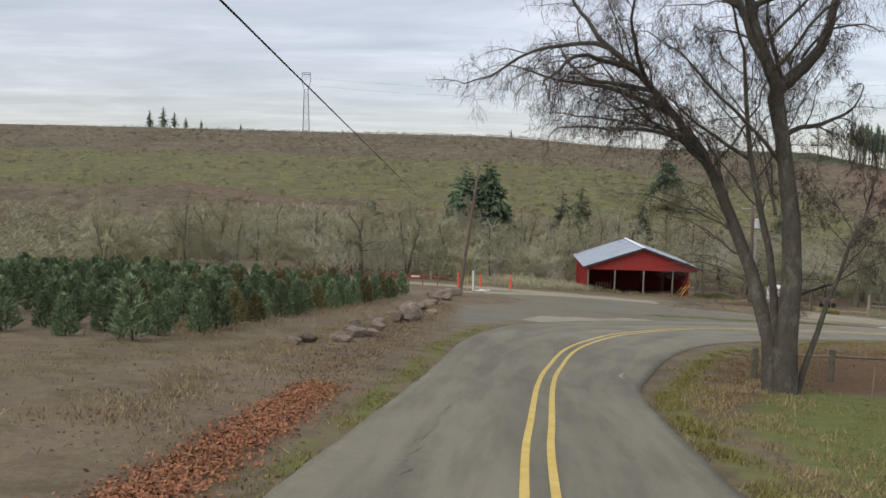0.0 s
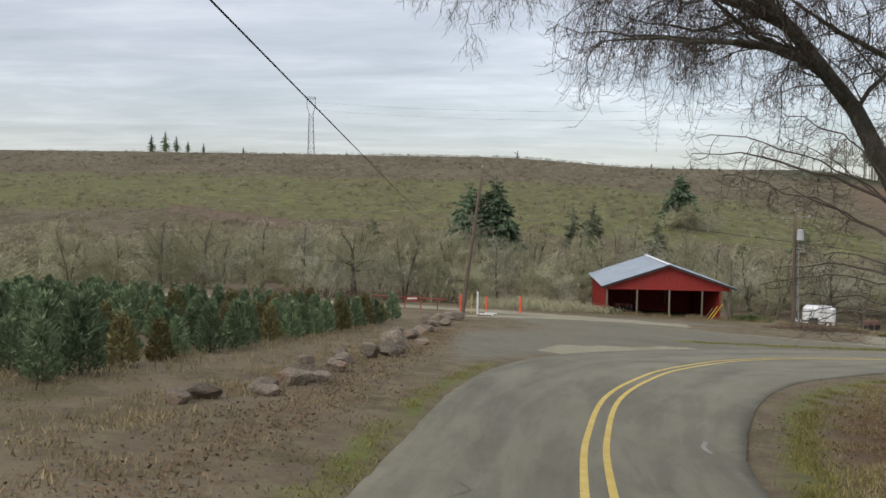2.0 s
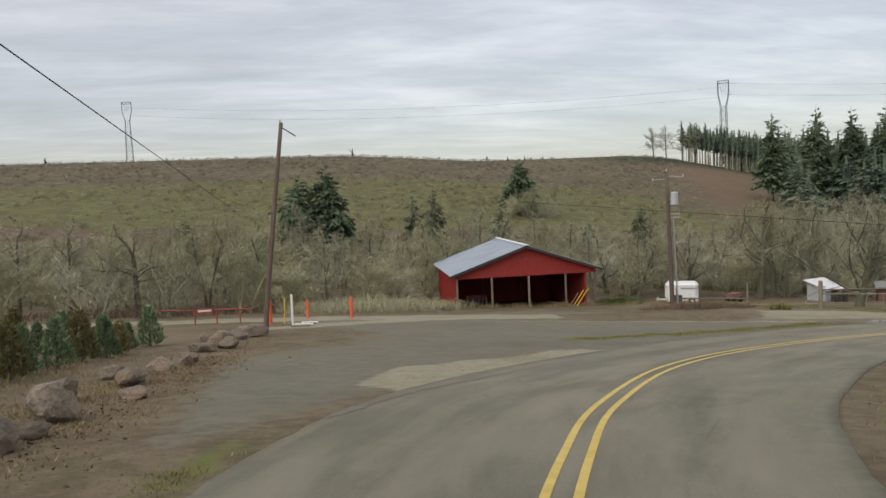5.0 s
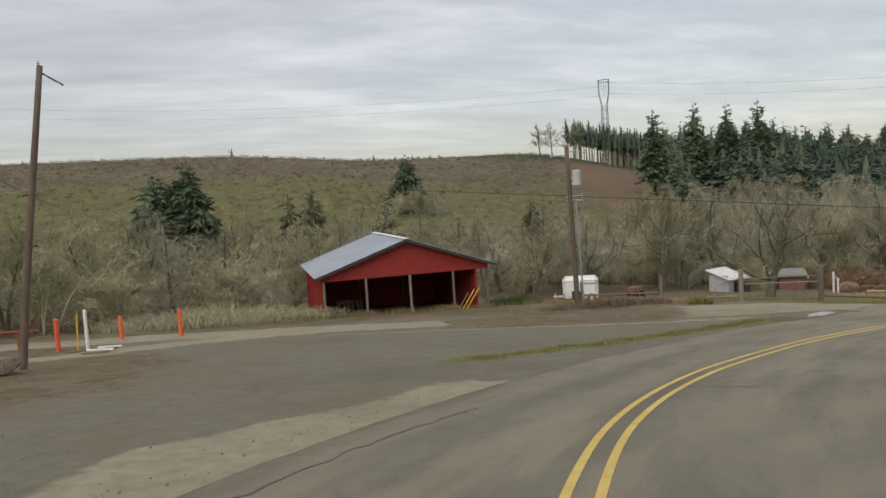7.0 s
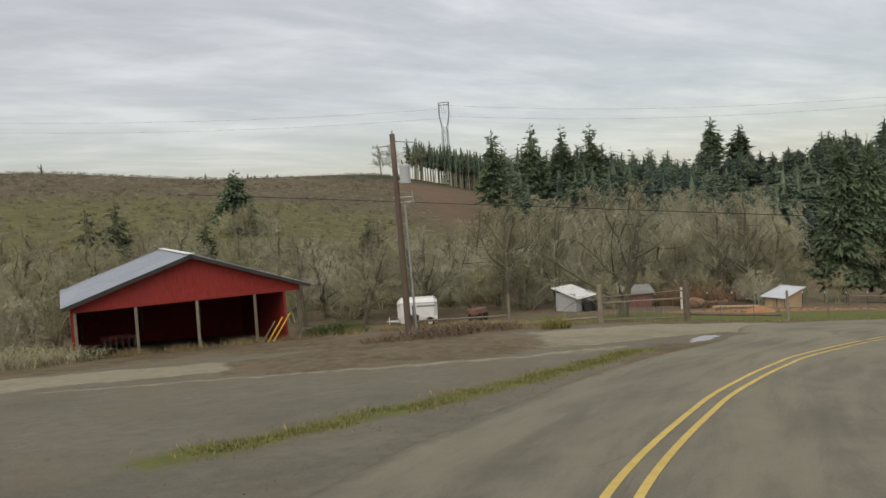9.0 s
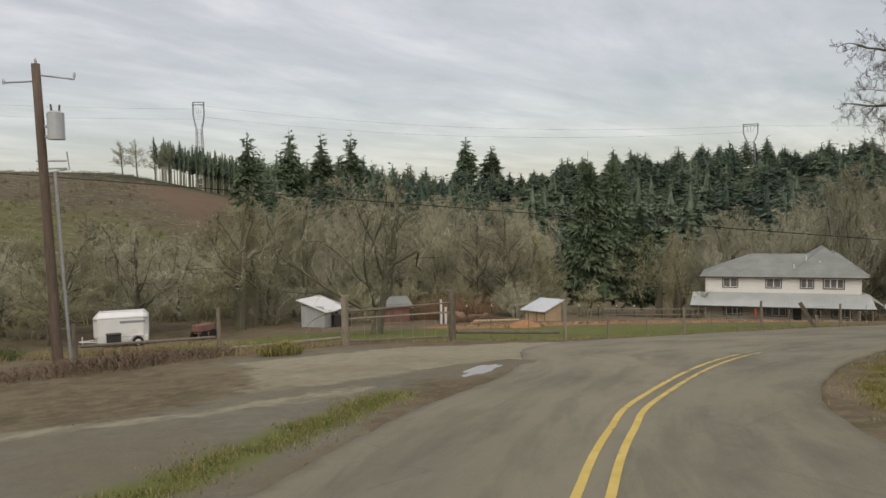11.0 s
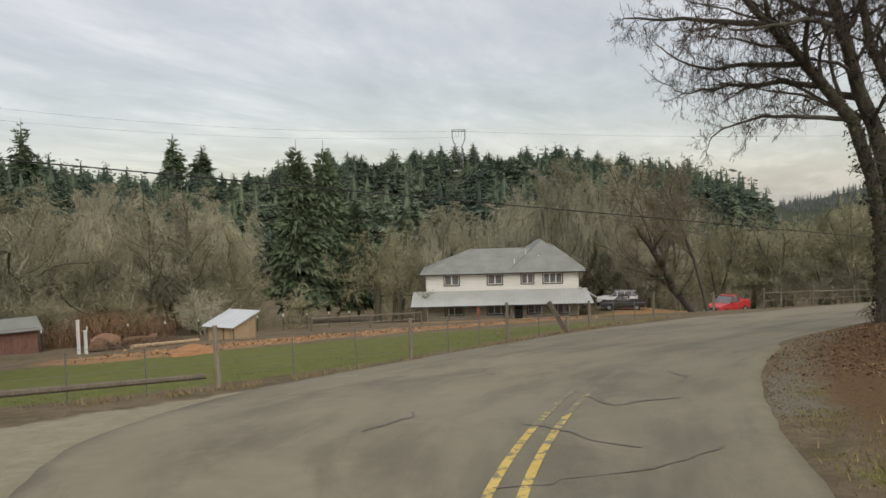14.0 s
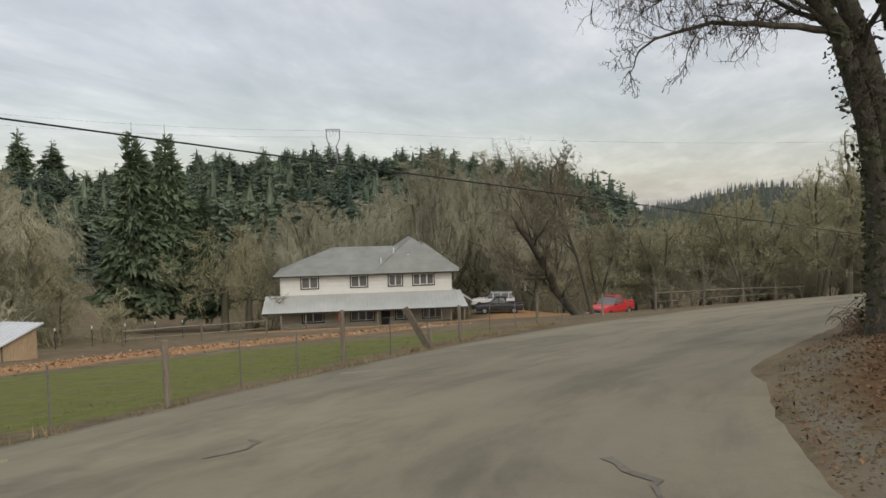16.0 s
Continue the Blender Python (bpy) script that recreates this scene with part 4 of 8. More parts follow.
# how wide each kind stands, and the open ground before the tall firs
WIDTHS = (12.5, 11.0, 9.0, 8.5, 10.0, 5.8, 5.4, 17.0)
FIR_GLADE = [(99, 99), (113, 110.5), (124, 120), (140, 116), (134, 101.5), (124, 98.5), (106, 90)]


def pick(kinds):
    return int(rng.choice(kinds))


def some(low, high):
    return float(rng.uniform(low, high))


# oaks round the trailer and the white shed
plant([(0, 53.2, 82.9, 1.08), (1, 55.2, 100.6, 1.0), (0, 48.5, 104, 0.95), (4, 40.5, 101.5, 0.75), (2, 34.5, 99.5, 0.62), (4, 60.5, 105, 1.1), (7, 65, 105, 0.62), (7, 74, 106, 0.66)])
# creek bottom behind barn, trailer and sheds
belt = []
for k in range(36):
    x = -48 + 4.4 * k + some(-1.5, 1.5)
    grown = 0.62 + 0.2 * float(ease((x - 25) / 25)) + 0.36 * float(ease((x - 58) / 20))
    belt.append((pick([0, 1, 2, 3, 4, 4]), x, 109 + some(-3, 3) + 6 * float(ease((x - 40) / 25)), grown * some(0.88, 1.08)))
for k in range(30):
    x = -50 + 6 * k + some(-2.5, 2.5)
    grown = 0.66 + 0.2 * float(ease((x - 25) / 25)) + 0.4 * float(ease((x - 58) / 20))
    belt.append((pick([1, 2, 3, 4, 4]), x, 127 + some(-5, 5), grown * some(0.85, 1.1)))
plant(belt)
plant([(pick([5, 5, 6]), -52 + 4.1 * k + some(-2, 2), 118 + some(-4, 4), some(1.0, 1.5)) for k in range(44)])
# thickets along the drive and at the hill's foot
plant([(pick([5, 5, 6]), -42 + 3.0 * k + some(-1.5, 1.5), 95 + some(-4, 6), some(0.9, 1.35)) for k in range(20)])
plant([(5, 4.5, 89, 0.95), (5, 9.0, 91.5, 1.15), (6, 12.8, 93, 1.0), (5, 1.0, 92, 1.1), (2, 6.5, 99, 0.6), (2, 11, 101, 0.6), (4, 15, 104, 0.62), (4, 21, 105, 0.66), (2, 26, 105, 0.7), (4, -3, 100, 0.62), (4, -12, 99, 0.7), (2, -21, 97, 0.66), (1, -31, 92, 0.75), (4, -38, 86, 0.7), (1, -30, 104, 0.85)])
plant([(5, 36, 106, 1.3), (5, 42, 108, 1.3), (6, 50, 108, 1.4), (5, 57, 109, 1.4), (5, 64, 108, 1.4), (6, 71, 107, 1.3), (6, 61, 104, 1.1), (5, 67, 98, 1.0), (5, 75, 101, 1.1), (5, 82, 99, 1.2), (6, 88, 97, 1.1), (5, 94, 96, 1.1)])
# behind the lower shed and round the house
plant([(1, 80, 108, 1.25), (7, 88, 108, 0.72), (2, 93, 107, 1.1), (4, 99.5, 104, 1.05), (4, 106, 107, 1.15), (1, 111.5, 103, 1.2), (7, 118, 108, 0.78), (0, 122, 107, 1.1), (4, 128, 103, 1.0), (4, 103, 97, 0.75)])
plant([(4, 139, 101, 1.35), (1, 133, 99, 1.1), (7, 152, 96, 0.95), (7, 160, 90, 0.9), (7, 166, 83, 0.9), (3, 150, 80, 1.15), (7, 163, 75, 0.85), (2, 166, 90, 1.35), (1, 141, 83, 0.9), (7, 151, 73, 1.02), (1, 146, 65, 1.1), (1, 154, 66, 1.15), (0, 148, 60, 1.05), (4, 141, 54, 0.95), (3, 136, 66, 0.95)])
plant([(5, 98, 94, 1.0), (6, 92, 99, 1.2), (5, 108, 98, 1.2), (5, 140, 76, 1.3), (6, 145, 66, 1.3), (5, 139, 60, 1.3), (5, 133, 56, 1.1), (5, 152, 72, 1.5), (6, 158, 66, 1.5), (5, 133, 96, 1.3)])
plant([(pick([5, 6, 5, 4, 2]), 84 + 3.1 * k + some(-1, 1), 100.5 + some(-2.0, 2.5), some(0.85, 1.25) if k % 3 else some(0.6, 0.8)) for k in range(15)])
plant([(7, 143, 78, 1.06), (7, 151, 80, 1.15), (7, 157, 71, 0.98), (7, 140, 63.5, 0.85), (7, 133.5, 92.5, 0.8), (1, 119, 92, 0.95), (7, 150, 69, 1.18), (7, 146, 75, 1.2), (1, 120, 95.5, 1.2), (7, 101, 107, 0.78), (7, 95, 113, 0.78), (7, 110, 112, 0.72)])
# wood along the road's far bend
far_bend = []
for k in range(34):
    s = k / 33
    far_bend.append((pick([0, 1, 2, 4, 4, 1]), 130 + 40 * s * s - 6 * s + some(-3, 3), 54 - 54 * s + some(-3, 3), some(0.78, 1.0)))
    far_bend.append((pick([5, 5, 6]), 126 + 40 * s * s - 6 * s + some(-3, 3), 51 - 52 * s + some(-3, 3), some(0.9, 1.4)))
for k in range(22):
    far_bend.append((pick([1, 2, 3, 4]), 175 + some(-22, 25), 66 - 5 * k + some(-3, 3), some(1.0, 1.3)))
plant(far_bend)
plant([(2, 123, 31.5, 1.25), (4, 127, 28.5, 1.35), (2, 131, 25, 1.3), (4, 120, 35, 1.15), (2, 136, 22, 1.35), (4, 116.5, 42, 0.9), (4, 124, 40, 1.05), (1, 131, 37, 1.15), (1, 139, 31, 1.2), (4, 146, 38, 1.3), (1, 152, 46, 1.3)])
plant([(2, 100, 21, 0.95), (1, 92, 25, 0.95), (4, 108, 17, 1.0), (0, 84, 28, 0.8), (4, 117, 12, 1.0), (2, 126, 9, 1.05), (1, 80, 21, 0.95), (5, 96, 25, 1.1), (5, 104, 21, 1.2), (6, 112, 17, 1.2), (5, 120, 13, 1.3)])


# trees climbing the foot of the slope, and the brush by the leaning pole
plant([(pick([4, 2, 1, 4]), -44 + 4.6 * k + some(-2, 2), 134 + some(-8, 14), some(0.68, 0.9)) for k in range(24)])
plant([(4, -4, 89, 0.7), (1, -9, 87, 0.75), (5, -1, 84, 1.25), (6, -6, 83, 1.3), (5, 3.0, 86, 1.15), (4, 1.5, 93, 0.75), (6, -12, 84, 1.3), (2, -15, 90, 0.65)])
# shrubs round the firs on the slope
plant([(5, 65, 231, 1.5), (5, 71, 230, 1.7), (4, 68, 226, 0.75), (5, 62, 226, 1.4), (6, 75, 228, 1.5), (5, 24, 160, 1.3), (5, 31, 162, 1.4), (5, 8, 149, 1.5), (4, 3, 149, 0.6), (5, 13, 151, 1.4), (5, -4, 152, 1.3), (5, 40, 168, 1.5), (4, 47, 175, 0.7), (5, 54, 182, 1.5)])


# ---- the two great roadside trees ----
def great_tree(seed, at, trunks, limbs, spec, bark, twig, label):
    rng = np.random.default_rng(seed)
    tree = thing("roadside_tree", label, "tree", at=(*at, height(*at)))
    tree_parts("tree", rng, trunks, spec, bark, twig, tree, sides=(12, 7, 4, 3, 2), limbs=limbs)
    return tree


WEEPING = dict(
    segments=(7, 10, 6, 4, 3), bend=(0.07, 0.16, 0.26, 0.30, 0.32), rise=(0.035, 0.015, -0.07, -0.11, -0.14), taper=(0.34, 0.22, 0.3, 0.35, 0.4),
    count=(9, 11, 9, 11), first=(0.5, 0.18, 0.12, 0.06), fork=(0.8, 0.8, 0.95, 1.0), ratio=(0.5, 0.40, 0.52, 0.85), slim=(0.40, 0.36, 0.40, 0.5), thin=0.0055,
    lines=[
        [(0.1, 0, -0.4), (0.08, 0, 1.6), (0.12, 0, 3.3), (0.05, 0.1, 4.9), (-0.25, 0.15, 6.7), (-0.55, 0.2, 8.4), (-1.2, 0.2, 9.9), (-1.6, 0.3, 11.6)],
        [(-0.15, 0, -0.4), (-0.25, 0.3, 1.6), (-0.6, 0.9, 3.4), (-1.05, 1.5, 4.9), (-1.5, 2.0, 6.2), (-2.4, 2.6, 7.7), (-3.4, 3.1, 9.0), (-4.6, 3.5, 10.1)],
        [(0.35, 0, -0.3), (0.6, 0, 0.9), (0.95, 0.1, 1.9), (1.15, 0.1, 2.7), (1.5, 0.2, 3.5), (1.7, 0.2, 4.3), (2.1, 0.3, 5.0), (2.3, 0.4, 5.7)],
        [(0.0, 0.15, -0.3), (-0.1, 0.2, 1.5), (-0.2, 0.3, 2.8), (-0.35, 0.4, 4.0), (-0.65, 0.5, 5.2), (-0.95, 0.6, 6.6), (-1.1, 0.7, 8.0), (-1.2, 0.8, 9.4)],
    ],
)  # fmt: skip
weeping = great_tree(
    3,
    (9.25, 20.2),
    [((0.0, 0.0, -0.4), (0.0, 0.0, 1.0), 12.0, 0.31), ((-0.15, 0.0, -0.4), (-0.3, 0.0, 1.0), 11.0, 0.22), ((0.35, 0.0, -0.3), (0.3, 0.0, 1.0), 6.5, 0.085), ((0.0, 0.15, -0.3), (-0.1, 0.1, 1.0), 9.5, 0.13)],
    [
        (1, 0.60, (-1.0, 0.0, 0.5), 4.5, 0.08), (1, 0.72, (-1.0, 0.1, 0.42), 5.4, 0.10), (1, 0.80, (-0.8, 0.8, 0.35), 4.6, 0.08), (1, 0.80, (-0.8, -0.8, 0.4), 4.6, 0.08),
        (1, 0.86, (-1.0, -0.3, 0.35), 5.4, 0.09), (1, 0.96, (-1.0, 0.3, 0.22), 5.0, 0.08), (0, 0.70, (0.75, 0.1, 1.0), 5.5, 0.19), (0, 0.75, (-0.9, -0.3, 0.6), 5.0, 0.10),
        (0, 0.88, (-0.9, 0.2, 0.5), 5.2, 0.09), (0, 0.85, (-0.5, 0.8, 0.6), 4.6, 0.09), (0, 0.9, (0.7, -0.3, 0.6), 4.6, 0.09), (0, 0.6, (0.8, 0.5, 0.7), 4.0, 0.08), (3, 0.7, (-0.8, 0.6, 0.5), 3.6, 0.06),
        (1, 0.58, (-1.0, -0.2, 0.4), 4.0, 0.055), (1, 0.66, (-1.0, 0.6, 0.4), 4.2, 0.055), (2, 0.5, (0.3, 1.0, 0.3), 3.6, 0.05),
    ],
    WEEPING,
    M["maple_bark"],
    M["twig_dark"],
    "great bare many-stemmed maple with mossy bark and hanging twigs",
)  # fmt: skip


def hanging_twigs(parent, seed, arches, material):
    """Arching boughs hung with long fine twigs whose ends turn up; an arch is start, crown, end, twigs and their length."""
    r = np.random.default_rng(seed)
    boughs, bough_r, cords, cord_r, sprigs, sprig_r = [], [], [], [], [], []
    for a, b, c, n, drop in arches:
        a, b, c = (np.array(q, float) for q in (a, b, c))
        for k in range(3):
            sway = r.normal(0, 0.4, 3) * (k > 0)
            s = np.linspace(0, 1, 13)[:, None]
            bough = a * (1 - s) ** 2 + (b + sway) * 2 * s * (1 - s) + (c + 1.6 * sway) * s * s + r.normal(0, 0.035, (13, 3))
            boughs.append(bough)
            bough_r.append(np.linspace(0.034 if k == 0 else 0.02, 0.006, 13))
            for _ in range(n // 3):
                at = r.uniform(0.35, 1.0) * 11.99
                i = int(at)
                p = bough[i] + (bough[i + 1] - bough[i]) * (at - i)
                out = c - a
                out = out / np.linalg.norm(out) + r.normal(0, 0.55, 3)
                out[2] = abs(out[2]) * 0.3 + 0.1
                long = drop * r.uniform(0.35, 1.15)
                d, line = out / np.linalg.norm(out), [p]
                for j in range(9):
                    d = d + np.array([0, 0, -0.62 if j < 6 else 0.5]) + r.normal(0, 0.14, 3)
                    d /= np.linalg.norm(d)
                    line.append(line[-1] + d * long / 9)
                line = np.array(line)
                cords.append(line)
                cord_r.append(np.linspace(0.0065, 0.0035, 10))
                for _ in range(7):
                    i = int(r.integers(2, 9))
                    q = r.normal(0, 1, 3) * (1, 1, 0.3)
                    q /= np.linalg.norm(q)
                    ln = r.uniform(0.1, 0.32)
                    sprigs.append(np.array([line[i], line[i] + (q + (0, 0, -0.45)) * ln * 0.55, line[i] + (q * 1.5 + (0, 0, -0.35)) * ln * 0.8, line[i] + (q * 1.75 + (0, 0, 0.1)) * ln]))
                    sprig_r.append(np.linspace(0.0042, 0.003, 4))
    groups = [(np.array(boughs), np.array(bough_r), 5), (np.array(cords), np.array(cord_r), 3), (np.array(sprigs), np.array(sprig_r), 3)]
    return limb_mesh("weeping_crown", groups, material, parent, False)


hanging_twigs(
    weeping,
    8,
    [
        ((-1.5, 2.0, 6.2), (-2.2, 5.6, 9.6), (-2.6, 8.4, 7.7), 42, 2.5), ((-2.4, 2.6, 7.7), (-3.4, 4.8, 9.6), (-4.0, 6.3, 8.2), 42, 2.6), ((-2.4, 2.6, 7.7), (-4.5, 3.6, 9.6), (-6.0, 4.6, 8.3), 36, 2.2),
        ((-3.4, 3.1, 9.0), (-4.8, 5.5, 10.6), (-5.2, 7.2, 9.0), 36, 2.4), ((-1.05, 1.5, 4.9), (-0.8, 4.5, 8.2), (-0.9, 7.5, 7.5), 36, 2.0), ((-0.3, 0.3, 5.0), (0.3, 3.5, 8.6), (0.8, 6.5, 7.7), 36, 2.0),
        ((-0.9, 1.3, 4.4), (-2.6, 1.6, 5.5), (-4.1, 2.8, 5.5), 30, 0.9), ((-0.7, 1.0, 3.6), (-1.2, 2.6, 4.6), (-2.2, 4.2, 4.9), 30, 0.9), ((-0.5, 0.7, 3.0), (-1.2, 2.2, 3.7), (-2.2, 3.4, 3.3), 18, 0.7), ((-0.4, 0.5, 2.5), (-1.0, 1.6, 2.9), (-1.8, 2.6, 2.4), 15, 0.6),
    ],
    M["twig_dark"],
)  # fmt: skip


def across_road(u, z, f=0.0):
    """A place or way by the old maple: u towards the bank, f along the road, z up."""
    return (0.315 * u + 0.949 * f, -0.949 * u + 0.315 * f, z)


MAIN_STEM = [(0.1, -0.4, 0), (0.15, 1.6, 0), (0.2, 3.2, 0), (0.1, 4.9, 0.1), (-0.3, 6.5, 0.2), (-0.85, 7.8, 0.2), (-1.15, 9.2, 0.3), (-1.45, 10.5, 0.4), (-1.8, 12, 0.4)]
ROAD_STEM = [(-0.1, -0.3, -0.2), (-0.2, 1.6, -0.2), (-0.35, 3.3, -0.3), (-0.7, 4.9, -0.4), (-1.35, 6.8, -0.4), (-2.3, 7.9, -0.5), (-3.1, 8.8, -0.6), (-4.0, 9.7, -0.7), (-5.3, 11.2, -0.8)]
BANK_STEM = [(0.5, -0.3, 0.2), (0.7, 1.6, 0.2), (0.9, 3.2, 0.3), (0.95, 4.9, 0.3), (0.8, 6.5, 0.4), (0.4, 7.8, 0.5), (-0.3, 9.2, 0.5), (-0.5, 10.5, 0.6), (-0.8, 12, 0.6)]
CROOKED = dict(
    segments=(8, 10, 6, 3, 2), bend=(0.07, 0.2, 0.32, 0.4, 0.4), rise=(0.02, 0.0, -0.06, -0.04, 0.02), taper=(0.4, 0.22, 0.3, 0.4, 0.5), count=(9, 12, 10, 10), first=(0.45, 0.18, 0.12, 0.06),
    fork=(0.75, 0.8, 0.9, 0.95), ratio=(0.46, 0.44, 0.46, 0.5), slim=(0.38, 0.40, 0.42, 0.6), thin=0.0075, lines=[[across_road(*p) for p in stem] for stem in (MAIN_STEM, ROAD_STEM, BANK_STEM)],
)  # fmt: skip
OLD_MAPLE = (61.5, 49.05)
great_tree(
    7,
    OLD_MAPLE,
    [((0, 0, -0.4), (0, 0, 1.0), 12.5, 0.35), ((0, 0, -0.3), (0, 0, 1.0), 13.0, 0.27), ((0, 0, -0.3), (0, 0, 1.0), 12.0, 0.27)],
    [
        (1, 0.50, across_road(-1.0, 0.15), 4.6, 0.09), (1, 0.62, across_road(-1.0, 0.55, -0.2), 5.0, 0.12), (1, 0.72, across_road(-1.0, 0.2, 0.3), 4.6, 0.11), (1, 0.80, across_road(-1.0, 0.35, -0.5), 4.6, 0.11),
        (1, 0.88, across_road(-1.0, 0.1, -0.1), 4.6, 0.11), (1, 0.95, across_road(-1.0, 0.7, 0.3), 4.5, 0.10), (1, 0.96, across_road(-0.9, 0.0, -0.7), 4.4, 0.09), (0, 0.60, across_road(-1.0, 0.7, 0.4), 6.5, 0.13),
        (0, 0.75, across_road(-1.0, 0.6, -0.4), 6.5, 0.13), (0, 0.85, across_road(-1.0, 0.4, 0.5), 6.0, 0.11), (0, 0.42, across_road(-1.0, 0.35, -0.3), 3.6, 0.06), (2, 0.7, across_road(0.6, 0.8, -0.5), 5.5, 0.12), (2, 0.55, across_road(0.9, 0.5, 0.2), 5.0, 0.10),
    ],
    CROOKED,
    M["maple_bark"],
    M["twig_dark"],
    "old leaning bare maple with furrowed dark bark on a leafy bank",
)  # fmt: skip
lean = thing("leaning_tree", "dark leaning bare tree beside the parking place", "tree", at=(105.6, 55.2, -19.4))
tree_parts("tree", np.random.default_rng(21), [((0, 0, -1.0), (-0.42, 0.70, 1.0), 10.5, 0.42), ((-0.1, 0.2, -0.8), (-0.1, 0.25, 1.0), 13.0, 0.18)], dict(TALL, rise=(0.09, 0.08, 0.05, 0.03, 0.02), first=(0.42, 0.15, 0.08, 0.0), ratio=(0.52, 0.5, 0.5, 0.8), bend=(0.1, 0.2, 0.26, 0.3, 0.3)), M["bark_dark"], M["twig_lean"], lean, limbs=[(0, 0.5, (-0.5, 0.6, 0.8), 5.0, 0.09), (0, 0.62, (0.2, -0.3, 1.0), 8.5, 0.10), (0, 0.72, (0.0, 0.1, 1.0), 9.5, 0.10), (0, 0.8, (0.3, -0.6, 0.9), 7.0, 0.09), (0, 0.9, (-0.6, 0.3, 0.9), 6.0, 0.09)])


# ---- conifers ----
def spire(seed, high, width, n, first=0.05, ragged=0.3, droop=0.3, blunt=0.9, body=0.4):
    """Vertices and faces of a conifer's needle boughs: whorls of boughs, each feathered with six short sprays, about a dense uneven body."""
    r = np.random.default_rng(seed)
    m = max(12, n // 6)
    s = 1 - np.sqrt(1 - r.uniform(0, 0.995, m))
    s = s * 0.6 + r.uniform(0, 1, m) * 0.4
    th = r.uniform(0, 6.283, m)
    uneven = 1 + ragged * np.sin(2 * th + 15 * s + seed) * np.sin(19 * s - th + 2 * seed) + r.uniform(-ragged, ragged * 0.7, m)
    reach = (width * (1 - s) ** blunt * (0.7 + 0.3 * np.minimum(1, s * 8)) + 0.006 * high) * np.clip(uneven, 0.25, 1.6)
    z = high * (first + (1 - first) * s)
    fall = droop * r.uniform(0.2, 1.4, m) * (1.2 - s)
    out, across = np.stack([np.cos(th), np.sin(th), 0 * th], 1), np.stack([-np.sin(th), np.cos(th), 0 * th], 1)
    tris = []
    for j in range(6):
        f = np.clip(body * 0.6 + (1 - body * 0.6) * (j + r.uniform(0.2, 1.0, m)) / 6, 0, 1)
        at = out * (reach * f)[:, None] + across * (reach * r.normal(0, 0.05, m))[:, None]
        at[:, 2] += z + reach * (0.1 - fall * f * f)
        sway = r.uniform(0.25, 1.0, m) * np.where(j % 2, 1, -1) * (1 - 0.7 * (j == 5))
        way = out + across * sway[:, None]
        way[:, 2] += r.normal(-0.35, 0.35, m) + 1.9 * np.clip((s - 0.7) / 0.3, 0, 1)
        way /= np.linalg.norm(way, axis=1)[:, None]
        ln = (reach * (0.40 - 0.18 * f) + 0.021 * high) * r.uniform(0.7, 1.25, m)
        w = np.cross(way, r.normal(0, 0.7, (m, 3)) + out * 0.6 + (0, 0, 0.8))
        w *= (ln * (0.3 - 0.12 * s) * r.uniform(0.7, 1.2, m) / (np.linalg.norm(w, axis=1) + 1e-9))[:, None]
        tris.append(np.stack([at - w, at + w, at + way * ln[:, None]], 1))
    tri = np.concatenate(tris)
    sides, tiers = 9, 8
    up = np.linspace(0, 0.86, tiers)
    wide = body * width * (1 - up / 0.88) ** blunt * np.array([0.75] + [1.0] * (tiers - 1))
    wide = wide[:, None] * (1 + ragged * 0.6 * r.uniform(-1, 1, (tiers, sides)))
    turn = np.arange(sides)[None] * 2 * np.pi / sides + r.uniform(-0.25, 0.25, (tiers, sides))
    rim = np.stack([wide * np.cos(turn), wide * np.sin(turn), np.broadcast_to((high * (first + (1 - first) * up))[:, None], wide.shape) + high * 0.012 * r.uniform(-1, 1, wide.shape)], -1)
    nxt = np.roll(rim, -1, 1)
    skin = np.concatenate([np.stack([rim[:-1], nxt[:-1], nxt[1:]], 2).reshape(-1, 3, 3), np.stack([rim[:-1], nxt[1:], rim[1:]], 2).reshape(-1, 3, 3)])
    tri = np.concatenate([tri, skin])
    return tri.reshape(-1, 3), np.arange(3 * len(tri)).reshape(-1, 3)


def fir(name, seed, high, width, sprays, label, category="conifer", group="", material=None, trunk=0.018, **kw):
    tree = thing(name, label, category, group)
    v, f = [], []
    tube(v, f, [(0, 0, -0.4), (0, 0, high * 0.5), (0, 0, high * 0.97)], [high * trunk, high * trunk * 0.6, 0.001 * high], 7)
    raw("trunk", v, f, M["bark_dark"], tree, smooth=True)
    v, f = spire(seed, high, width, sprays, **kw)
    link_mesh("crown", array_mesh("crown", v, f), material or M["needles"], tree)
    return tree


def stand(ob, x, y, size=1.0, turn=0.0, sink=0.2, copy=True, z=None):
    m = pose(x, y, (height(x, y) if z is None else z) - sink, 0, 0, turn)
    o = copy_thing(ob, m) if copy else ob
    if not copy:
        o.matrix_world = m
    o.scale = (size,) * 3
    return o


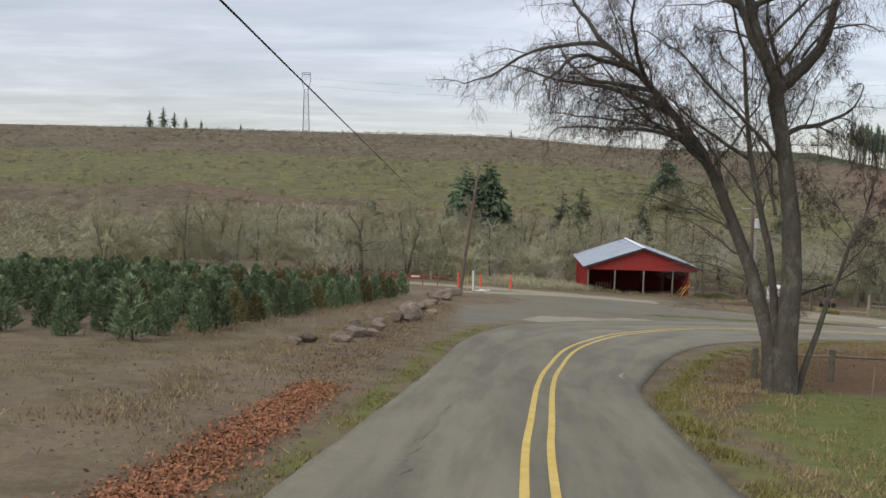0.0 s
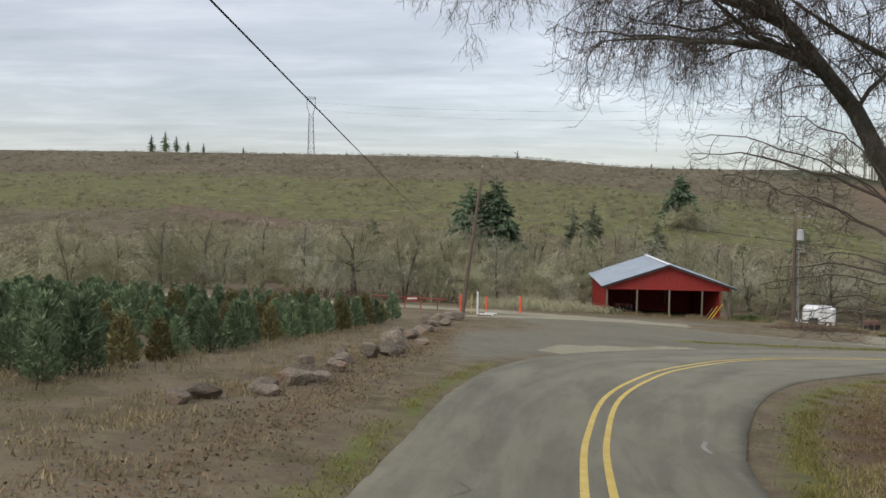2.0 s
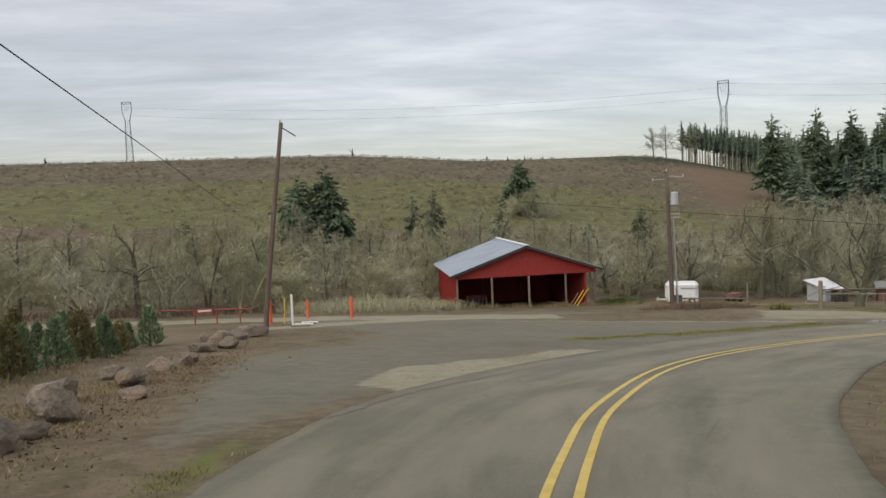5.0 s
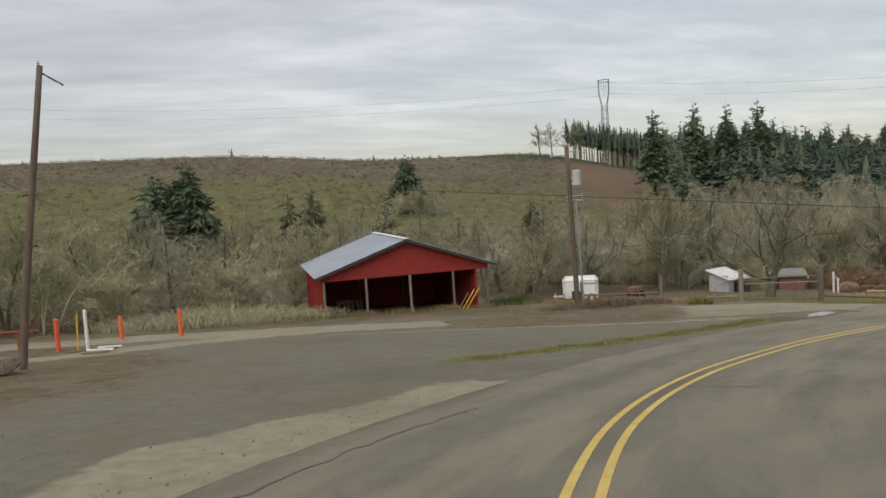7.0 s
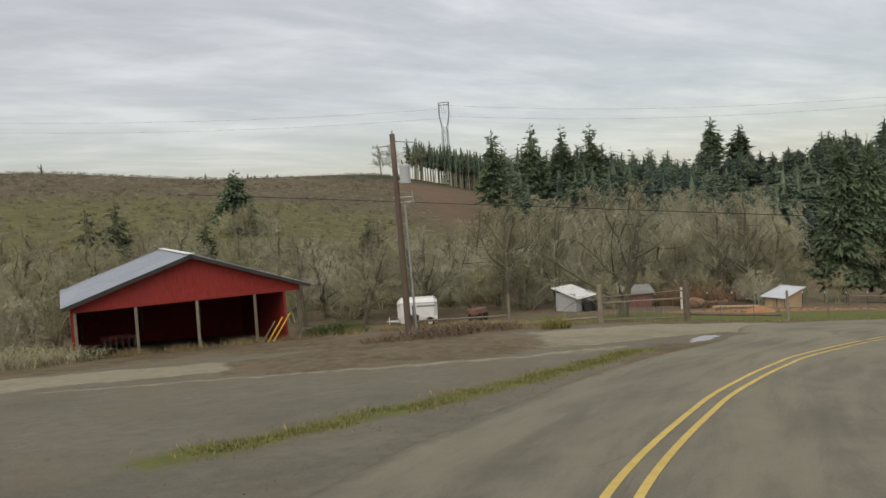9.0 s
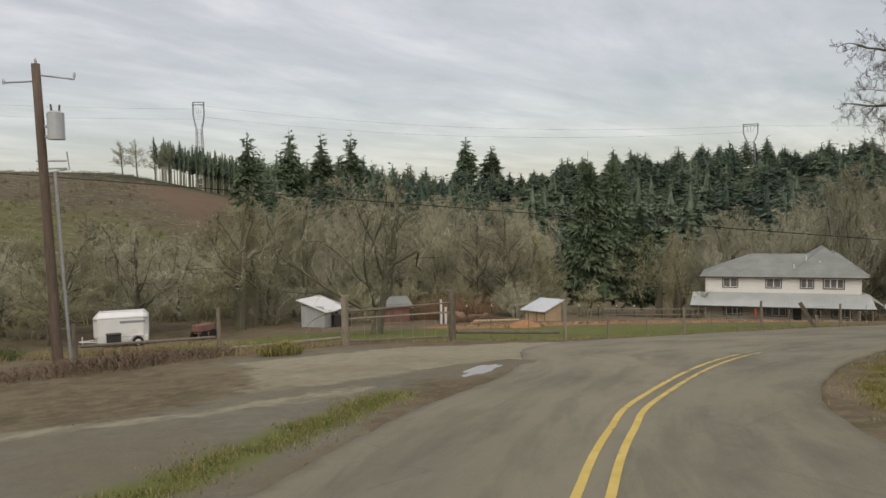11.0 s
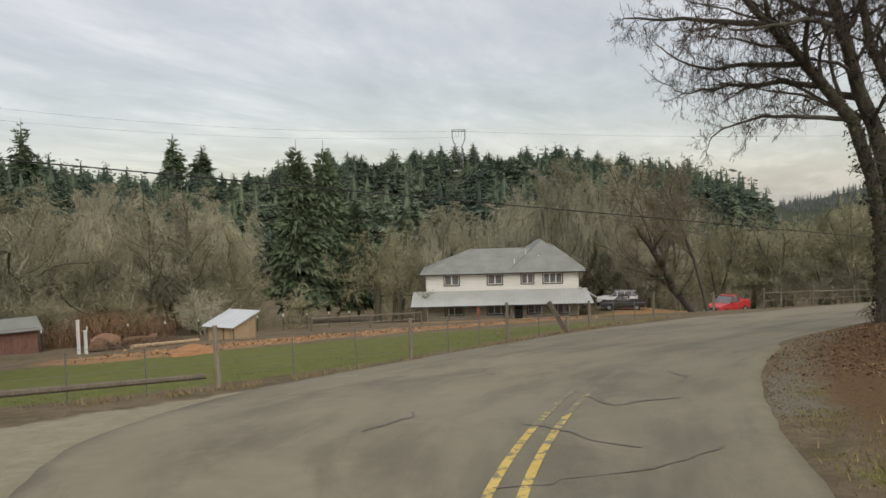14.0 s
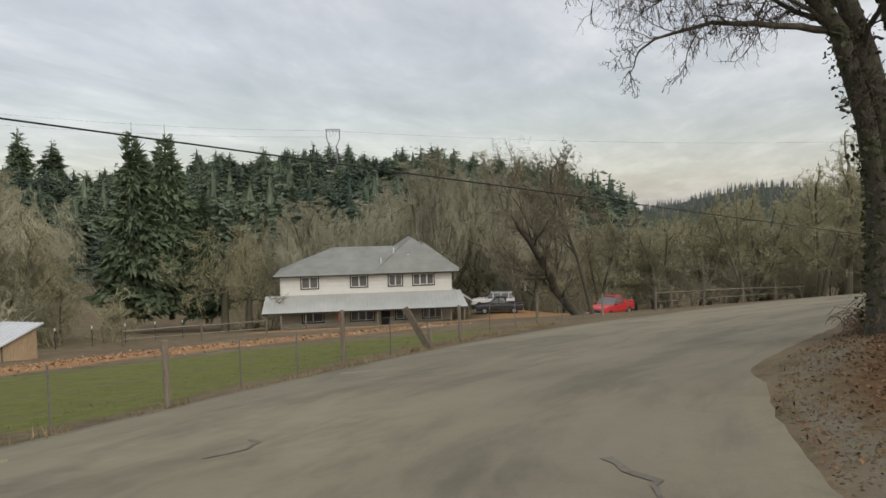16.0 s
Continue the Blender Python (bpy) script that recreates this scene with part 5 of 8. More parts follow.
tall_fir = fir("tall_fir", 31, 25, 4.5, 19000, "tall dark green fir behind the house yard", group="tall firs", first=0.02, ragged=0.5, droop=0.2, blunt=0.78)
stand(tall_fir, 134.4, 110.5, 1.0, 20, copy=False, z=-23.2).scale = (0.8, 0.8, 1.04)
stand(tall_fir, 130.9, 113.0, 0.97, 140, z=-23.4).scale = (0.76, 0.76, 1.05)
stand(tall_fir, 134.5, 105.5, 0.97, 250, z=-23.8).scale = (0.52, 0.52, 0.72)
broad_fir = fir("broad_fir", 32, 15, 4.4, 5400, "bushy dark green fir at the foot of the hill", group="firs at the hill's foot", ragged=0.5, droop=0.25, blunt=0.7)
for k, (x, y, top, wide) in enumerate([(9.6, 155, 4.0, 1.0), (4.6, 155.5, 2.6, 0.92), (68.5, 235, 7.8, 0.95), (59, 160, -9.0, 0.5)]):
    stand(broad_fir, x, y, 1.0, 77 * k, copy=k > 0).scale = (wide, wide * 1.1, (top - height(x, y)) / 15)
sparse_fir = fir("sparse_fir", 36, 10, 2.6, 1300, "thin young grey-green fir among the leafless brush", group="thin firs on the slope", material=M["needles_pale"], ragged=0.6, droop=0.15, blunt=0.8)
for k, (x, y, top) in enumerate([(26.0, 165, -1.2), (30.5, 168, 0.0), (28.0, 160, -4.0), (45, 172, -4.0), (-14, 158, -4.0), (84, 190, -6.0)]):
    stand(sparse_fir, x, y, 1.0, 61 * k, copy=k > 0).scale = (1.0, 1.05, (top - height(x, y)) / 10)
ridge_fir = fir("old_fir", 33, 30, 4.6, 4200, "tall old fir standing above the woods", group="tall firs on the skyline", first=0.1, ragged=0.5, droop=0.15, blunt=0.62)
for k, (x, y, top) in enumerate([(540, 475, 58.0), (560, 462, 50.0)]):
    stand(ridge_fir, x, y, 1.0, 70 * k, copy=k > 0).scale = (1.9, 1.9, (top - height(x, y)) / 30)
for k, (px, py, top) in enumerate([(191, 295, 25.5), (206.6, 289.6, 27.5), (216, 282, 26.0), (227, 277, 26.6)]):
    stand(ridge_fir, px, py, 1.0, 50 * k).scale = (1.12 + 0.1 * (k % 2), 1.15, (top - height(px, py)) / 30)

# the forest on the eastern hill, too many to count
lo_v, lo_f, lo_n = [], [], 0
rngf = np.random.default_rng(44)
shapes = [spire(50 + k, 1.0, 0.21, 1200, 0.05, 0.4, 0.12, 0.86, 0.42) for k in range(6)]
# how high the wood's tops stand 450 m off, by the way one looks, in degrees east of north
WAY = (26, 30, 33, 39.5, 41.6, 43.7, 46.2, 51, 54.5, 57, 60.7, 64, 67, 70.6, 74.7, 77, 79, 81.4, 85, 88, 90, 91.7, 93.5, 94.2)
TOPS = (36, 35, 36, 34, 29, 27, 21, 19, 16, 23, 28, 29, 31, 32, 28, 29.5, 28, 22, 23, 20.5, 15, 11, 0, -8)
spots = []
while len(spots) < 540:
    az, dist = math.radians(rngf.uniform(22, 96)), 170 + 560 * rngf.uniform(0, 1) ** 0.8
    x, y = 20 + dist * math.sin(az), 45 + dist * math.cos(az)
    deg = math.degrees(math.atan2(x - 43, y - 55))
    if x > 168 + 4 * math.sin(y * 0.1) - 0.12 * (y - 250) * (y > 250) and y < 600 and deg < 93.5 + 1.2 * math.sin(dist) and y + x * 0.1 > 80 and not (x < 330 and y > 330 and deg < 33) and not (deg < 32.5 and y < 390):
        spots.append((x, y))
for x, y in spots:
    v, f = shapes[int(rngf.integers(6))]
    deg, away_off = math.degrees(math.atan2(x - 43, y - 55)), math.hypot(x - 43, y - 55)
    crest = -9 + away_off * (float(np.interp(deg, WAY, TOPS)) + 9) / 450 - height(x, y)
    hgt = crest + 1.0 - 3.0 * rngf.uniform() if rngf.uniform() < 0.16 else crest - 3.5 - 9.0 * rngf.uniform()
    hgt = max(9.0, min(36.0, hgt))
    th = rngf.uniform(0, 6.28)
    girth = (0.35 * hgt + 21) * rngf.uniform(0.8, 1.2)
    a = np.array(v) * (girth, girth, hgt)
    c, s = math.cos(th), math.sin(th)
    a = np.stack([a[:, 0] * c - a[:, 1] * s + x, a[:, 0] * s + a[:, 1] * c + y, a[:, 2] + height(x, y) - 0.5], 1)
    lo_v.append(a)
    lo_f.append(np.array(f) + lo_n)
    lo_n += len(a)
forest = link_mesh("fir_forest", array_mesh("fir_forest", np.concatenate(lo_v), np.concatenate(lo_f)), M["needles_far"])
own_shade(forest.data, [len(a) for a in lo_v], 3)
tagged(forest, "dense dark green fir forest covering the hillside", "forest", kind="stuff")
# tall slim firs along the forest's cut edge, bare below
tops = [spire(70 + k, 1.0, 0.09, 240, 0.42, 0.6, 0.12, 0.6, 0.5) for k in range(3)]
v, f, tv, tf, tn = [], [], [], [], 0
for k in range(190):
    s = k / 189
    deep = rngf.uniform(0, 1) ** 1.5 * 45
    x, y = 222 + 60 * s + rngf.uniform(-3, 3) + 0.5 * deep, 419 - 37 * s + rngf.uniform(-4, 4) + 0.86 * deep
    h = rngf.uniform(17, 25)
    z = height(x, y)
    tube(v, f, [(x, y, z - 0.5), (x + rngf.uniform(-0.4, 0.4), y, z + h * 0.95)], [0.26, 0.08], 4)
    sv, sf = tops[k % 3]
    tv.append(np.array(sv) * (h, h, h) + (x, y, z))
    tf.append(np.array(sf) + tn)
    tn += len(sv)
tagged(raw("edge_trunks", v, f, M["twig"]), "pale bare trunks along the cut edge of the forest", "forest", kind="stuff")
edge_crowns = link_mesh("edge_crowns", array_mesh("edge_crowns", np.concatenate(tv), np.concatenate(tf)), M["needles_far"])
own_shade(edge_crowns.data, [len(a) for a in tv], 4)
tagged(edge_crowns, "thin green crowns of the slim firs at the forest's cut edge", "forest", kind="stuff")
for k, (x, y) in enumerate([(207, 426), (213, 423), (221, 420), (227, 417)]):
    place_copy(oaks[2], x, y, 40 * k, 1.4 + 0.1 * (k % 2))
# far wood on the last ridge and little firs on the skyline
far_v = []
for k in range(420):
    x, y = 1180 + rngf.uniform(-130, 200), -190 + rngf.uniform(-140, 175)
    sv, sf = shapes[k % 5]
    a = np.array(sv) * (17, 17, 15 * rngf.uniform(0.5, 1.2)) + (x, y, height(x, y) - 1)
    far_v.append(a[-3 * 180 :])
# pale blue-grey puts the distance haze into the wood's colour
hazy = surface("haze_tinted_wood", (0.10, 0.125, 0.125), (0.17, 0.18, 0.17), 0.02, 0.95, bump=0.0, vary=0.3, island=True)
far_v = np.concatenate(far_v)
tagged(link_mesh("far_wood", array_mesh("far_wood", far_v, np.arange(len(far_v)).reshape(-1, 3)), hazy), "wood on a distant ridge, tinted pale for haze", "forest", kind="stuff")
small_fir = fir("small_fir", 35, 5.0, 1.1, 420, "small lone fir on the hill's skyline", group="small firs on the skyline")
for k, (x, y, s) in enumerate([(-118, 452, 0.9), (-60, 462, 0.45), (118, 458, 0.8), (130, 456, 0.7), (140, 455, 0.75), (143, 452, 0.6), (150, 452, 0.7), (155, 450, 0.65)]):
    stand(small_fir, x, y, s, 45 * k, copy=k > 0)
for k, (x, y, s) in enumerate([(-163, 452, 2.9), (-171, 452, 2.4), (-158, 456, 2.2), (-150, 452, 1.6), (-142, 455, 1.3)]):
    stand(small_fir, x, y, s, 33 * k + 10)

# ---- the Christmas tree field ----
def sheared_fir(seed, label, material):
    """A young fir sheared to a dense blunt cone: many short sprays round a stem."""
    r = np.random.default_rng(seed)
    tree = thing("young_fir", label, "young fir", "Christmas trees in the field")
    v, f = [], []
    tube(v, f, [(0, 0, -0.3), (0, 0, 1.5)], [0.05, 0.015], 6)
    raw("trunk", v, f, M["bark_dark"], tree)
    n = 760
    s = r.uniform(0, 1, n) ** 0.75
    s = 1 - s if seed % 2 else 1 - s * 0.99
    th = r.uniform(0, 6.283, n)
    reach = 0.55 * np.minimum(1, 0.72 + 3 * s) * (1 - s) ** 0.62 * (1 + 0.12 * np.sin(3 * th + 9 * s)) + 0.02
    depth = r.uniform(0.55, 1.0, n)
    out = np.stack([np.cos(th), np.sin(th), np.zeros(n)], 1)
    a = out * (reach * depth)[:, None] + np.stack([0 * s, 0 * s, 0.12 + 1.62 * s], 1)
    way = out * 0.55 + np.array([0, 0, 0.75]) + r.normal(0, 0.35, (n, 3))
    way /= np.linalg.norm(way, axis=1)[:, None]
    w = np.cross(way, r.normal(0, 1, (n, 3)))
    w /= np.linalg.norm(w, axis=1)[:, None]
    ln = r.uniform(0.13, 0.26, n)[:, None]
    tri = np.stack([a - w * 0.045, a + w * 0.045, a + way * ln], 1)
    link_mesh("crown", array_mesh("crown", tri.reshape(-1, 3), np.arange(3 * n).reshape(n, 3)), material, tree)
    return tree


xmas = [sheared_fir(60 + k, "young green Christmas tree sheared to a dense cone", M["needles_brown"] if k == 2 else M["needles_xmas"]) for k in range(3)]
xmas[2]["label"] = "young Christmas tree with browning needles in a plantation row"
seen_kind = set()
rngx = np.random.default_rng(9)
for row in range(13):
    for col in range(23):
        y = 20.5 + 1.6 * col + rngx.uniform(-0.2, 0.2)
        x = -8.2 + 0.155 * (y - 21) - 1.7 * row + rngx.uniform(-0.25, 0.25)
        if rngx.uniform() < 0.1:
            continue
        kind = 2 if rngx.uniform() < 0.22 and row < 5 else int(rngx.integers(2))
        stand(xmas[kind], x, y, float(rngx.uniform(0.62, 1.02)), float(rngx.uniform(0, 360)), sink=0.03, copy=kind in seen_kind)
        seen_kind.add(kind)


# ---- the red barn ----
BARN_H, BARN_TOP, BARN_D, HEAD = 2.96, 4.97, 11.95, 2.63
POSTS = (0.06, 2.93, 6.01, 9.11, 11.6)
barn = thing("barn", "red open-fronted pole barn with a grey metal roof", "barn", at=(16.12, 83.10, -12.69), turn=-4.45)
W = 11.65
for name, c, s, label in (("side_wall", (0.0, BARN_D / 2, 0.35), (0.12, BARN_D, 4.9), ""), ("side_wall", (W - 0.85, BARN_D / 2, 0.4), (0.12, BARN_D, 4.8), ""), ("back_wall", (W / 2, BARN_D, 0.4), (W - 0.13, 0.12, 4.8), "")):
    part(name, box(bmesh.new(), c, s), M["red_paint"], barn)
for end, y in (("front_gable", 0.0), ("back_gable", BARN_D)):
    bm = bmesh.new()
    slope = (BARN_TOP - BARN_H) / (W / 2)
    out = [(-0.05, HEAD), (W + 0.05, HEAD), (W + 0.05, BARN_H + 0.12), (W / 2, BARN_TOP), (-0.05, BARN_H + 0.12)]
    a = [bm.verts.new((x, y - 0.06, z)) for x, z in out]
    b = [bm.verts.new((x, y + 0.055, z)) for x, z in out]
    bm.faces.new(a)
    bm.faces.new(b[::-1])
    for i in range(5):
        bm.faces.new((a[i], a[(i + 1) % 5], b[(i + 1) % 5], b[i]))
    gable = part(end, bm, M["red_paint"], barn)
    if end == "front_gable":
        part("header", box(bmesh.new(), (W / 2, -0.08, HEAD + 0.06), (W + 0.1, 0.05, 0.16), bevel=0.01), M["red_paint"], gable)
for sx, name in ((-1, "roof_slope"), (1, "roof_slope")):
    run, over = W / 2 + 0.55, 0.55
    drop = (BARN_TOP - BARN_H) / (W / 2)
    bm = bmesh.new()
    xa, xb = W / 2, W / 2 + sx * run
    za, zb_ = BARN_TOP + 0.16, BARN_TOP + 0.16 - drop * run
    slab(bm, [(xa, -over, za), (xb, -over, zb_), (xb, BARN_D + 0.3, zb_), (xa, BARN_D + 0.3, za)], 0.05)
    roof = part(name, bm, M["roof_metal"], barn)
    for k in range(22):
        y = -over + 0.2 + k * (BARN_D + over + 0.1) / 21.5
        rib = bmesh.new()
        rod(rib, (xa, y, za + 0.01), (xb, y, zb_ + 0.01), 0.022, sides=4)
        part("roof_rib", rib, M["roof_metal"], roof)
    bm = bmesh.new()
    slab(bm, [(xa, -over - 0.03, za + 0.01), (xb, -over - 0.03, zb_ + 0.01), (xb, -over - 0.002, zb_ + 0.01), (xa, -over - 0.002, za + 0.01)], 0.2)
    part("barge_board", bm, M["trim_dark"], barn)
part("ridge_cap", box(bmesh.new(), (W / 2, BARN_D / 2 - 0.1, BARN_TOP + 0.19), (0.4, BARN_D + 0.95, 0.03), bevel=0.01), M["white_metal"], barn)
for k, x in enumerate(POSTS):
    part("post", box(bmesh.new(), (x, -0.02 if 0 < k < 4 else 0.0, 1.05), (0.15, 0.15, HEAD + 0.5), bevel=0.015), M["old_wood"], barn, "bare grey timber post")
for k in range(4):
    part("inner_post", box(bmesh.new(), (0.5 + k * 3.7, BARN_D - 0.2, 1.2), (0.14, 0.14, 3.0), bevel=0.01), M["old_wood"], barn)
for k in range(40):
    x = 0.3 + k * (W - 0.6) / 39
    part("batten", box(bmesh.new(), (x, BARN_D - 0.075, 0.4), (0.04, 0.03, 4.7)), M["red_paint"], barn)
for k in range(28):
    y = 0.25 + k * (BARN_D - 0.5) / 27
    part("batten", box(bmesh.new(), (-0.075, y, 0.4), (0.03, 0.04, 4.7)), M["red_paint"], barn)
for k in range(3):
    bm = bmesh.new()
    x0 = 9.2 + 0.3 * k
    rod(bm, (x0, -0.35, -0.25), (x0 + 0.9 + 0.15 * k, -0.2, 1.0 + 0.18 * k), 0.045)
    board = part("leaning_pole", bm, M["yellow_pole"] if k else M["old_wood"])
    board.matrix_world = barn.matrix_world.copy()
    tagged(board, "yellow-painted pole leaning against the barn's end bay" if k else "grey board leaning against the barn's end bay", "pole", "poles leaning on the barn")
hay = thing("implement", "old disc implement with dark frame parked inside the barn", "farm machine", at=(18.6, 86.5, -12.69), turn=2)
bm = bmesh.new()
box(bm, (0, 0, 0.6), (1.9, 0.12, 0.12))
box(bm, (0, 0.9, 0.6), (1.6, 0.12, 0.12))
box(bm, (0.6, 0.45, 0.62), (0.1, 0.9, 0.1))
box(bm, (-0.6, 0.45, 0.62), (0.1, 0.9, 0.1))
part("frame", bm, M["pipe_red"], hay)
for k in range(6):
    bm = bmesh.new()
    rod(bm, (-0.8 + 0.32 * k, 0, 0.36), (-0.78 + 0.32 * k, 0, 0.36), 0.36, sides=14)
    part("disc", bm, M["steel"], hay)

# ---- utility poles ----
def insulator(parent, at):
    bm = bmesh.new()
    rod(bm, at, (at[0], at[1], at[2] + 0.1), 0.035, 0.05)
    rod(bm, (at[0], at[1], at[2] + 0.1), (at[0], at[1], at[2] + 0.18), 0.05, 0.025)
    return part("insulator", bm, M["can"], parent)


def ring_pole(name, label, base, top, r0=0.16, r1=0.11):
    ob = thing(name, label, "utility pole", at=base)
    v, f = [], []
    way = Vector(top) - Vector(base)
    tube(v, f, [tuple(way * s + Vector((0, 0, -0.5 * (s == 0)))) for s in (0, 0.25, 0.5, 0.75, 1)], np.linspace(r0, r1, 5), 10)
    raw("shaft", v, f, M["pole_wood"], ob, smooth=True)
    return ob, way


pole_a, wa = ring_pole("utility_pole", "leaning brown wooden utility pole beside the boulders", (1.6, 61.5, height(1.6, 61.5)), (3.0, 62.4, 0.75), 0.145, 0.10)
bm = bmesh.new()
rod(bm, wa * 0.985 + Vector((-0.1, 0, 0)), wa * 0.955 + Vector((0.75, 0.1, -0.2)), 0.03)
part("bracket", bm, M["pole_wood"], pole_a)
insulator(pole_a, tuple(wa * 1.0 + Vector((-0.05, 0, 0))))
bm = bmesh.new()
rod(bm, wa * 0.57 + Vector((-0.3, -0.05, 0)), wa * 0.57 + Vector((0.12, -0.05, 0.04)), 0.045)
part("bracket", bm, M["pole_wood"], pole_a)

pole_b, wb = ring_pole("utility_pole", "brown wooden utility pole with a grey transformer above rough brush", (30.2, 73.8, height(30.2, 73.8)), (29.85, 73.6, -2.2), 0.17, 0.13)
side_axis = Vector((0.75, -0.66, 0))
can_at = wb * 0.80 + side_axis * 0.48
bm = bmesh.new()
rod(bm, can_at - Vector((0, 0, 0.42)), can_at + Vector((0, 0, 0.42)), 0.26, sides=16)
rod(bm, can_at + Vector((0, 0, 0.42)), can_at + Vector((0, 0, 0.5)), 0.27, 0.16, sides=16)
can = part("transformer", bm, M["can"], pole_b, "grey steel transformer drum", smooth=False)
for k in (-1, 1):
    bm = bmesh.new()
    rod(bm, can_at + Vector((0.12 * k, 0, 0.48)), can_at + Vector((0.14 * k, 0, 0.7)), 0.04, 0.03)
    part("bushing", bm, M["pole_wood"], can)
bm = bmesh.new()
rod(bm, wb * 0.80, can_at, 0.05)
rod(bm, wb * 0.765, can_at - Vector((0, 0, 0.3)), 0.05)
part("hanger", bm, M["steel"], pole_b)
for s, reach in ((0.965, 1.15), (0.945, -1.0)):
    bm = bmesh.new()
    rod(bm, wb * s, wb * s + side_axis * reach + Vector((0, 0, -0.14 if reach > 0 else -0.05)), 0.03)
    arm = part("arm", bm, M["steel"], pole_b)
    insulator(arm, tuple(wb * s + side_axis * reach + Vector((0, 0, -0.1))))
insulator(pole_b, tuple(wb))
for s in (0.69, 0.665):
    bm = bmesh.new()
    rod(bm, wb * s - side_axis * 0.2, wb * s + side_axis * 0.72, 0.03)
    part("bracket", bm, M["steel"], pole_b)
v, f = [], []
top_c = wb * 0.66 + side_axis * 0.55
tube(v, f, [tuple(wb * 0.72 + side_axis * 0.75), tuple(wb * 0.66 + side_axis * 0.8), tuple(top_c), tuple(wb * 0.655 + side_axis * 0.34), tuple(wb * 0.3 + side_axis * 0.36), tuple(side_axis * 0.42 - Vector((0, 0, 0.3)))], [0.02, 0.02, 0.03, 0.055, 0.055, 0.055], 7)
raw("conduit", v, f, M["steel"], pole_b, "pale grey service conduit")


def cable(name, a, b, sag, r, label, parts=20):
    v, f = [], []
    a, b = Vector(a), Vector(b)
    tube(v, f, [tuple(a.lerp(b, s) - Vector((0, 0, sag * 4 * s * (1 - s)))) for s in np.linspace(0, 1, parts)], [r] * parts, 5)
    return tagged(raw(name, v, f, M["wire"]), label, "cable")


cable("overhead_cable", (-4.05, -14, 4.73), (-3.3, 122, -4.1), 0.0, 0.022, "dark overhead cable running down across the field")
cable("overhead_cable", (24, 91, -4.1), (150, -8.7, -19.4), 0.0, 0.02, "dark overhead cable crossing above the farm")

# ---- transmission towers on the hills ----
def lattice_tower(at, high, wide, turn, label, head=0.27):
    """A slim lattice body under a tall open head shaped like a goblet."""
    ob = thing("transmission_tower", label, "transmission tower", "transmission towers", at=at, turn=turn)
    waist = 1 - head

    def corner(s, sx, sy):
        if s <= waist:
            half = wide * (0.40 - 0.16 * s / waist)
            return Vector((sx * half, sy * half, high * s))
        f = (s - waist) / head
        return Vector((sx * wide * (0.24 + 0.26 * min(1, f * 2.2)), sy * wide * 0.12, high * s))

    levels = [waist * k / 8 for k in range(9)] + [waist + head * f for f in (0.25, 0.5, 0.75, 1.0)]
    for sx, sy in ((-1, -1), (1, -1), (1, 1), (-1, 1)):
        v, f = [], []
        tube(v, f, [tuple(corner(a, sx, sy)) for a in levels], [0.25] * len(levels), 4)
        raw("leg", v, f, M["lattice"], ob)
    ring = [(-1, -1), (1, -1), (1, 1), (-1, 1)]
    for a, b in zip(levels[:-1], levels[1:]):
        bm = bmesh.new()
        for p, q in zip(ring, ring[1:] + ring[:1]):
            if a >= waist - 1e-6 and p[0] != q[0]:
                continue
            rod(bm, corner(a, *p), corner(b, *q), 0.11, sides=3)
            rod(bm, corner(a, *q), corner(b, *p), 0.11, sides=3)
            rod(bm, corner(b, *p), corner(b, *q), 0.11, sides=3)
        part("bracing", bm, M["lattice"], ob)
    bm = bmesh.new()
    for z in (1.0, 0.975):
        for sy in (-1, 1):
            rod(bm, (-wide * 0.56, sy * wide * 0.1, high * z), (wide * 0.56, sy * wide * 0.1, high * z), 0.2, sides=4)
    part("cross_arm", bm, M["lattice"], ob)
    for x in (-0.3, 0.0, 0.3):
        bm = bmesh.new()
        rod(bm, (x * wide, 0, high * 0.975), (x * wide * 0.5, 0, high * (1 - 0.45 * head)), 0.14, sides=3)
        part("insulator_string", bm, M["lattice"], ob)
    return ob


lattice_tower((-144.5, 816, 36), 65, 8.5, 5, "pale steel lattice transmission tower behind the cut-over hill")
lattice_tower((334.7, 562.8, 2), 74, 8.0, -48, "pale steel lattice transmission tower above the forest edge")
lattice_tower((585.8, 246.3, 2), 47, 9.6, -65, "steel transmission tower with a square head above the forest")
for a, b in (((-144.5, 816, 96), (334.7, 562.8, 71)), ((-140, 816, 88), (338, 565, 64)), ((334.7, 562.8, 74), (585.8, 246.3, 48)), ((336, 566, 66), (590, 250, 44)), ((585.8, 246.3, 48), (760, -330, 40))):
    cable("power_line", a, b, 9, 0.05, "thin high-voltage line between the towers", 30)


# ---- the two-storey house ----
house = thing("house", "cream two-storey farmhouse with grey hipped roof and long porch", "house", at=(117.83, 87.84, -22.5), turn=-70.7)
HW, HD, EAVE = 18.0, 11.0, 5.85


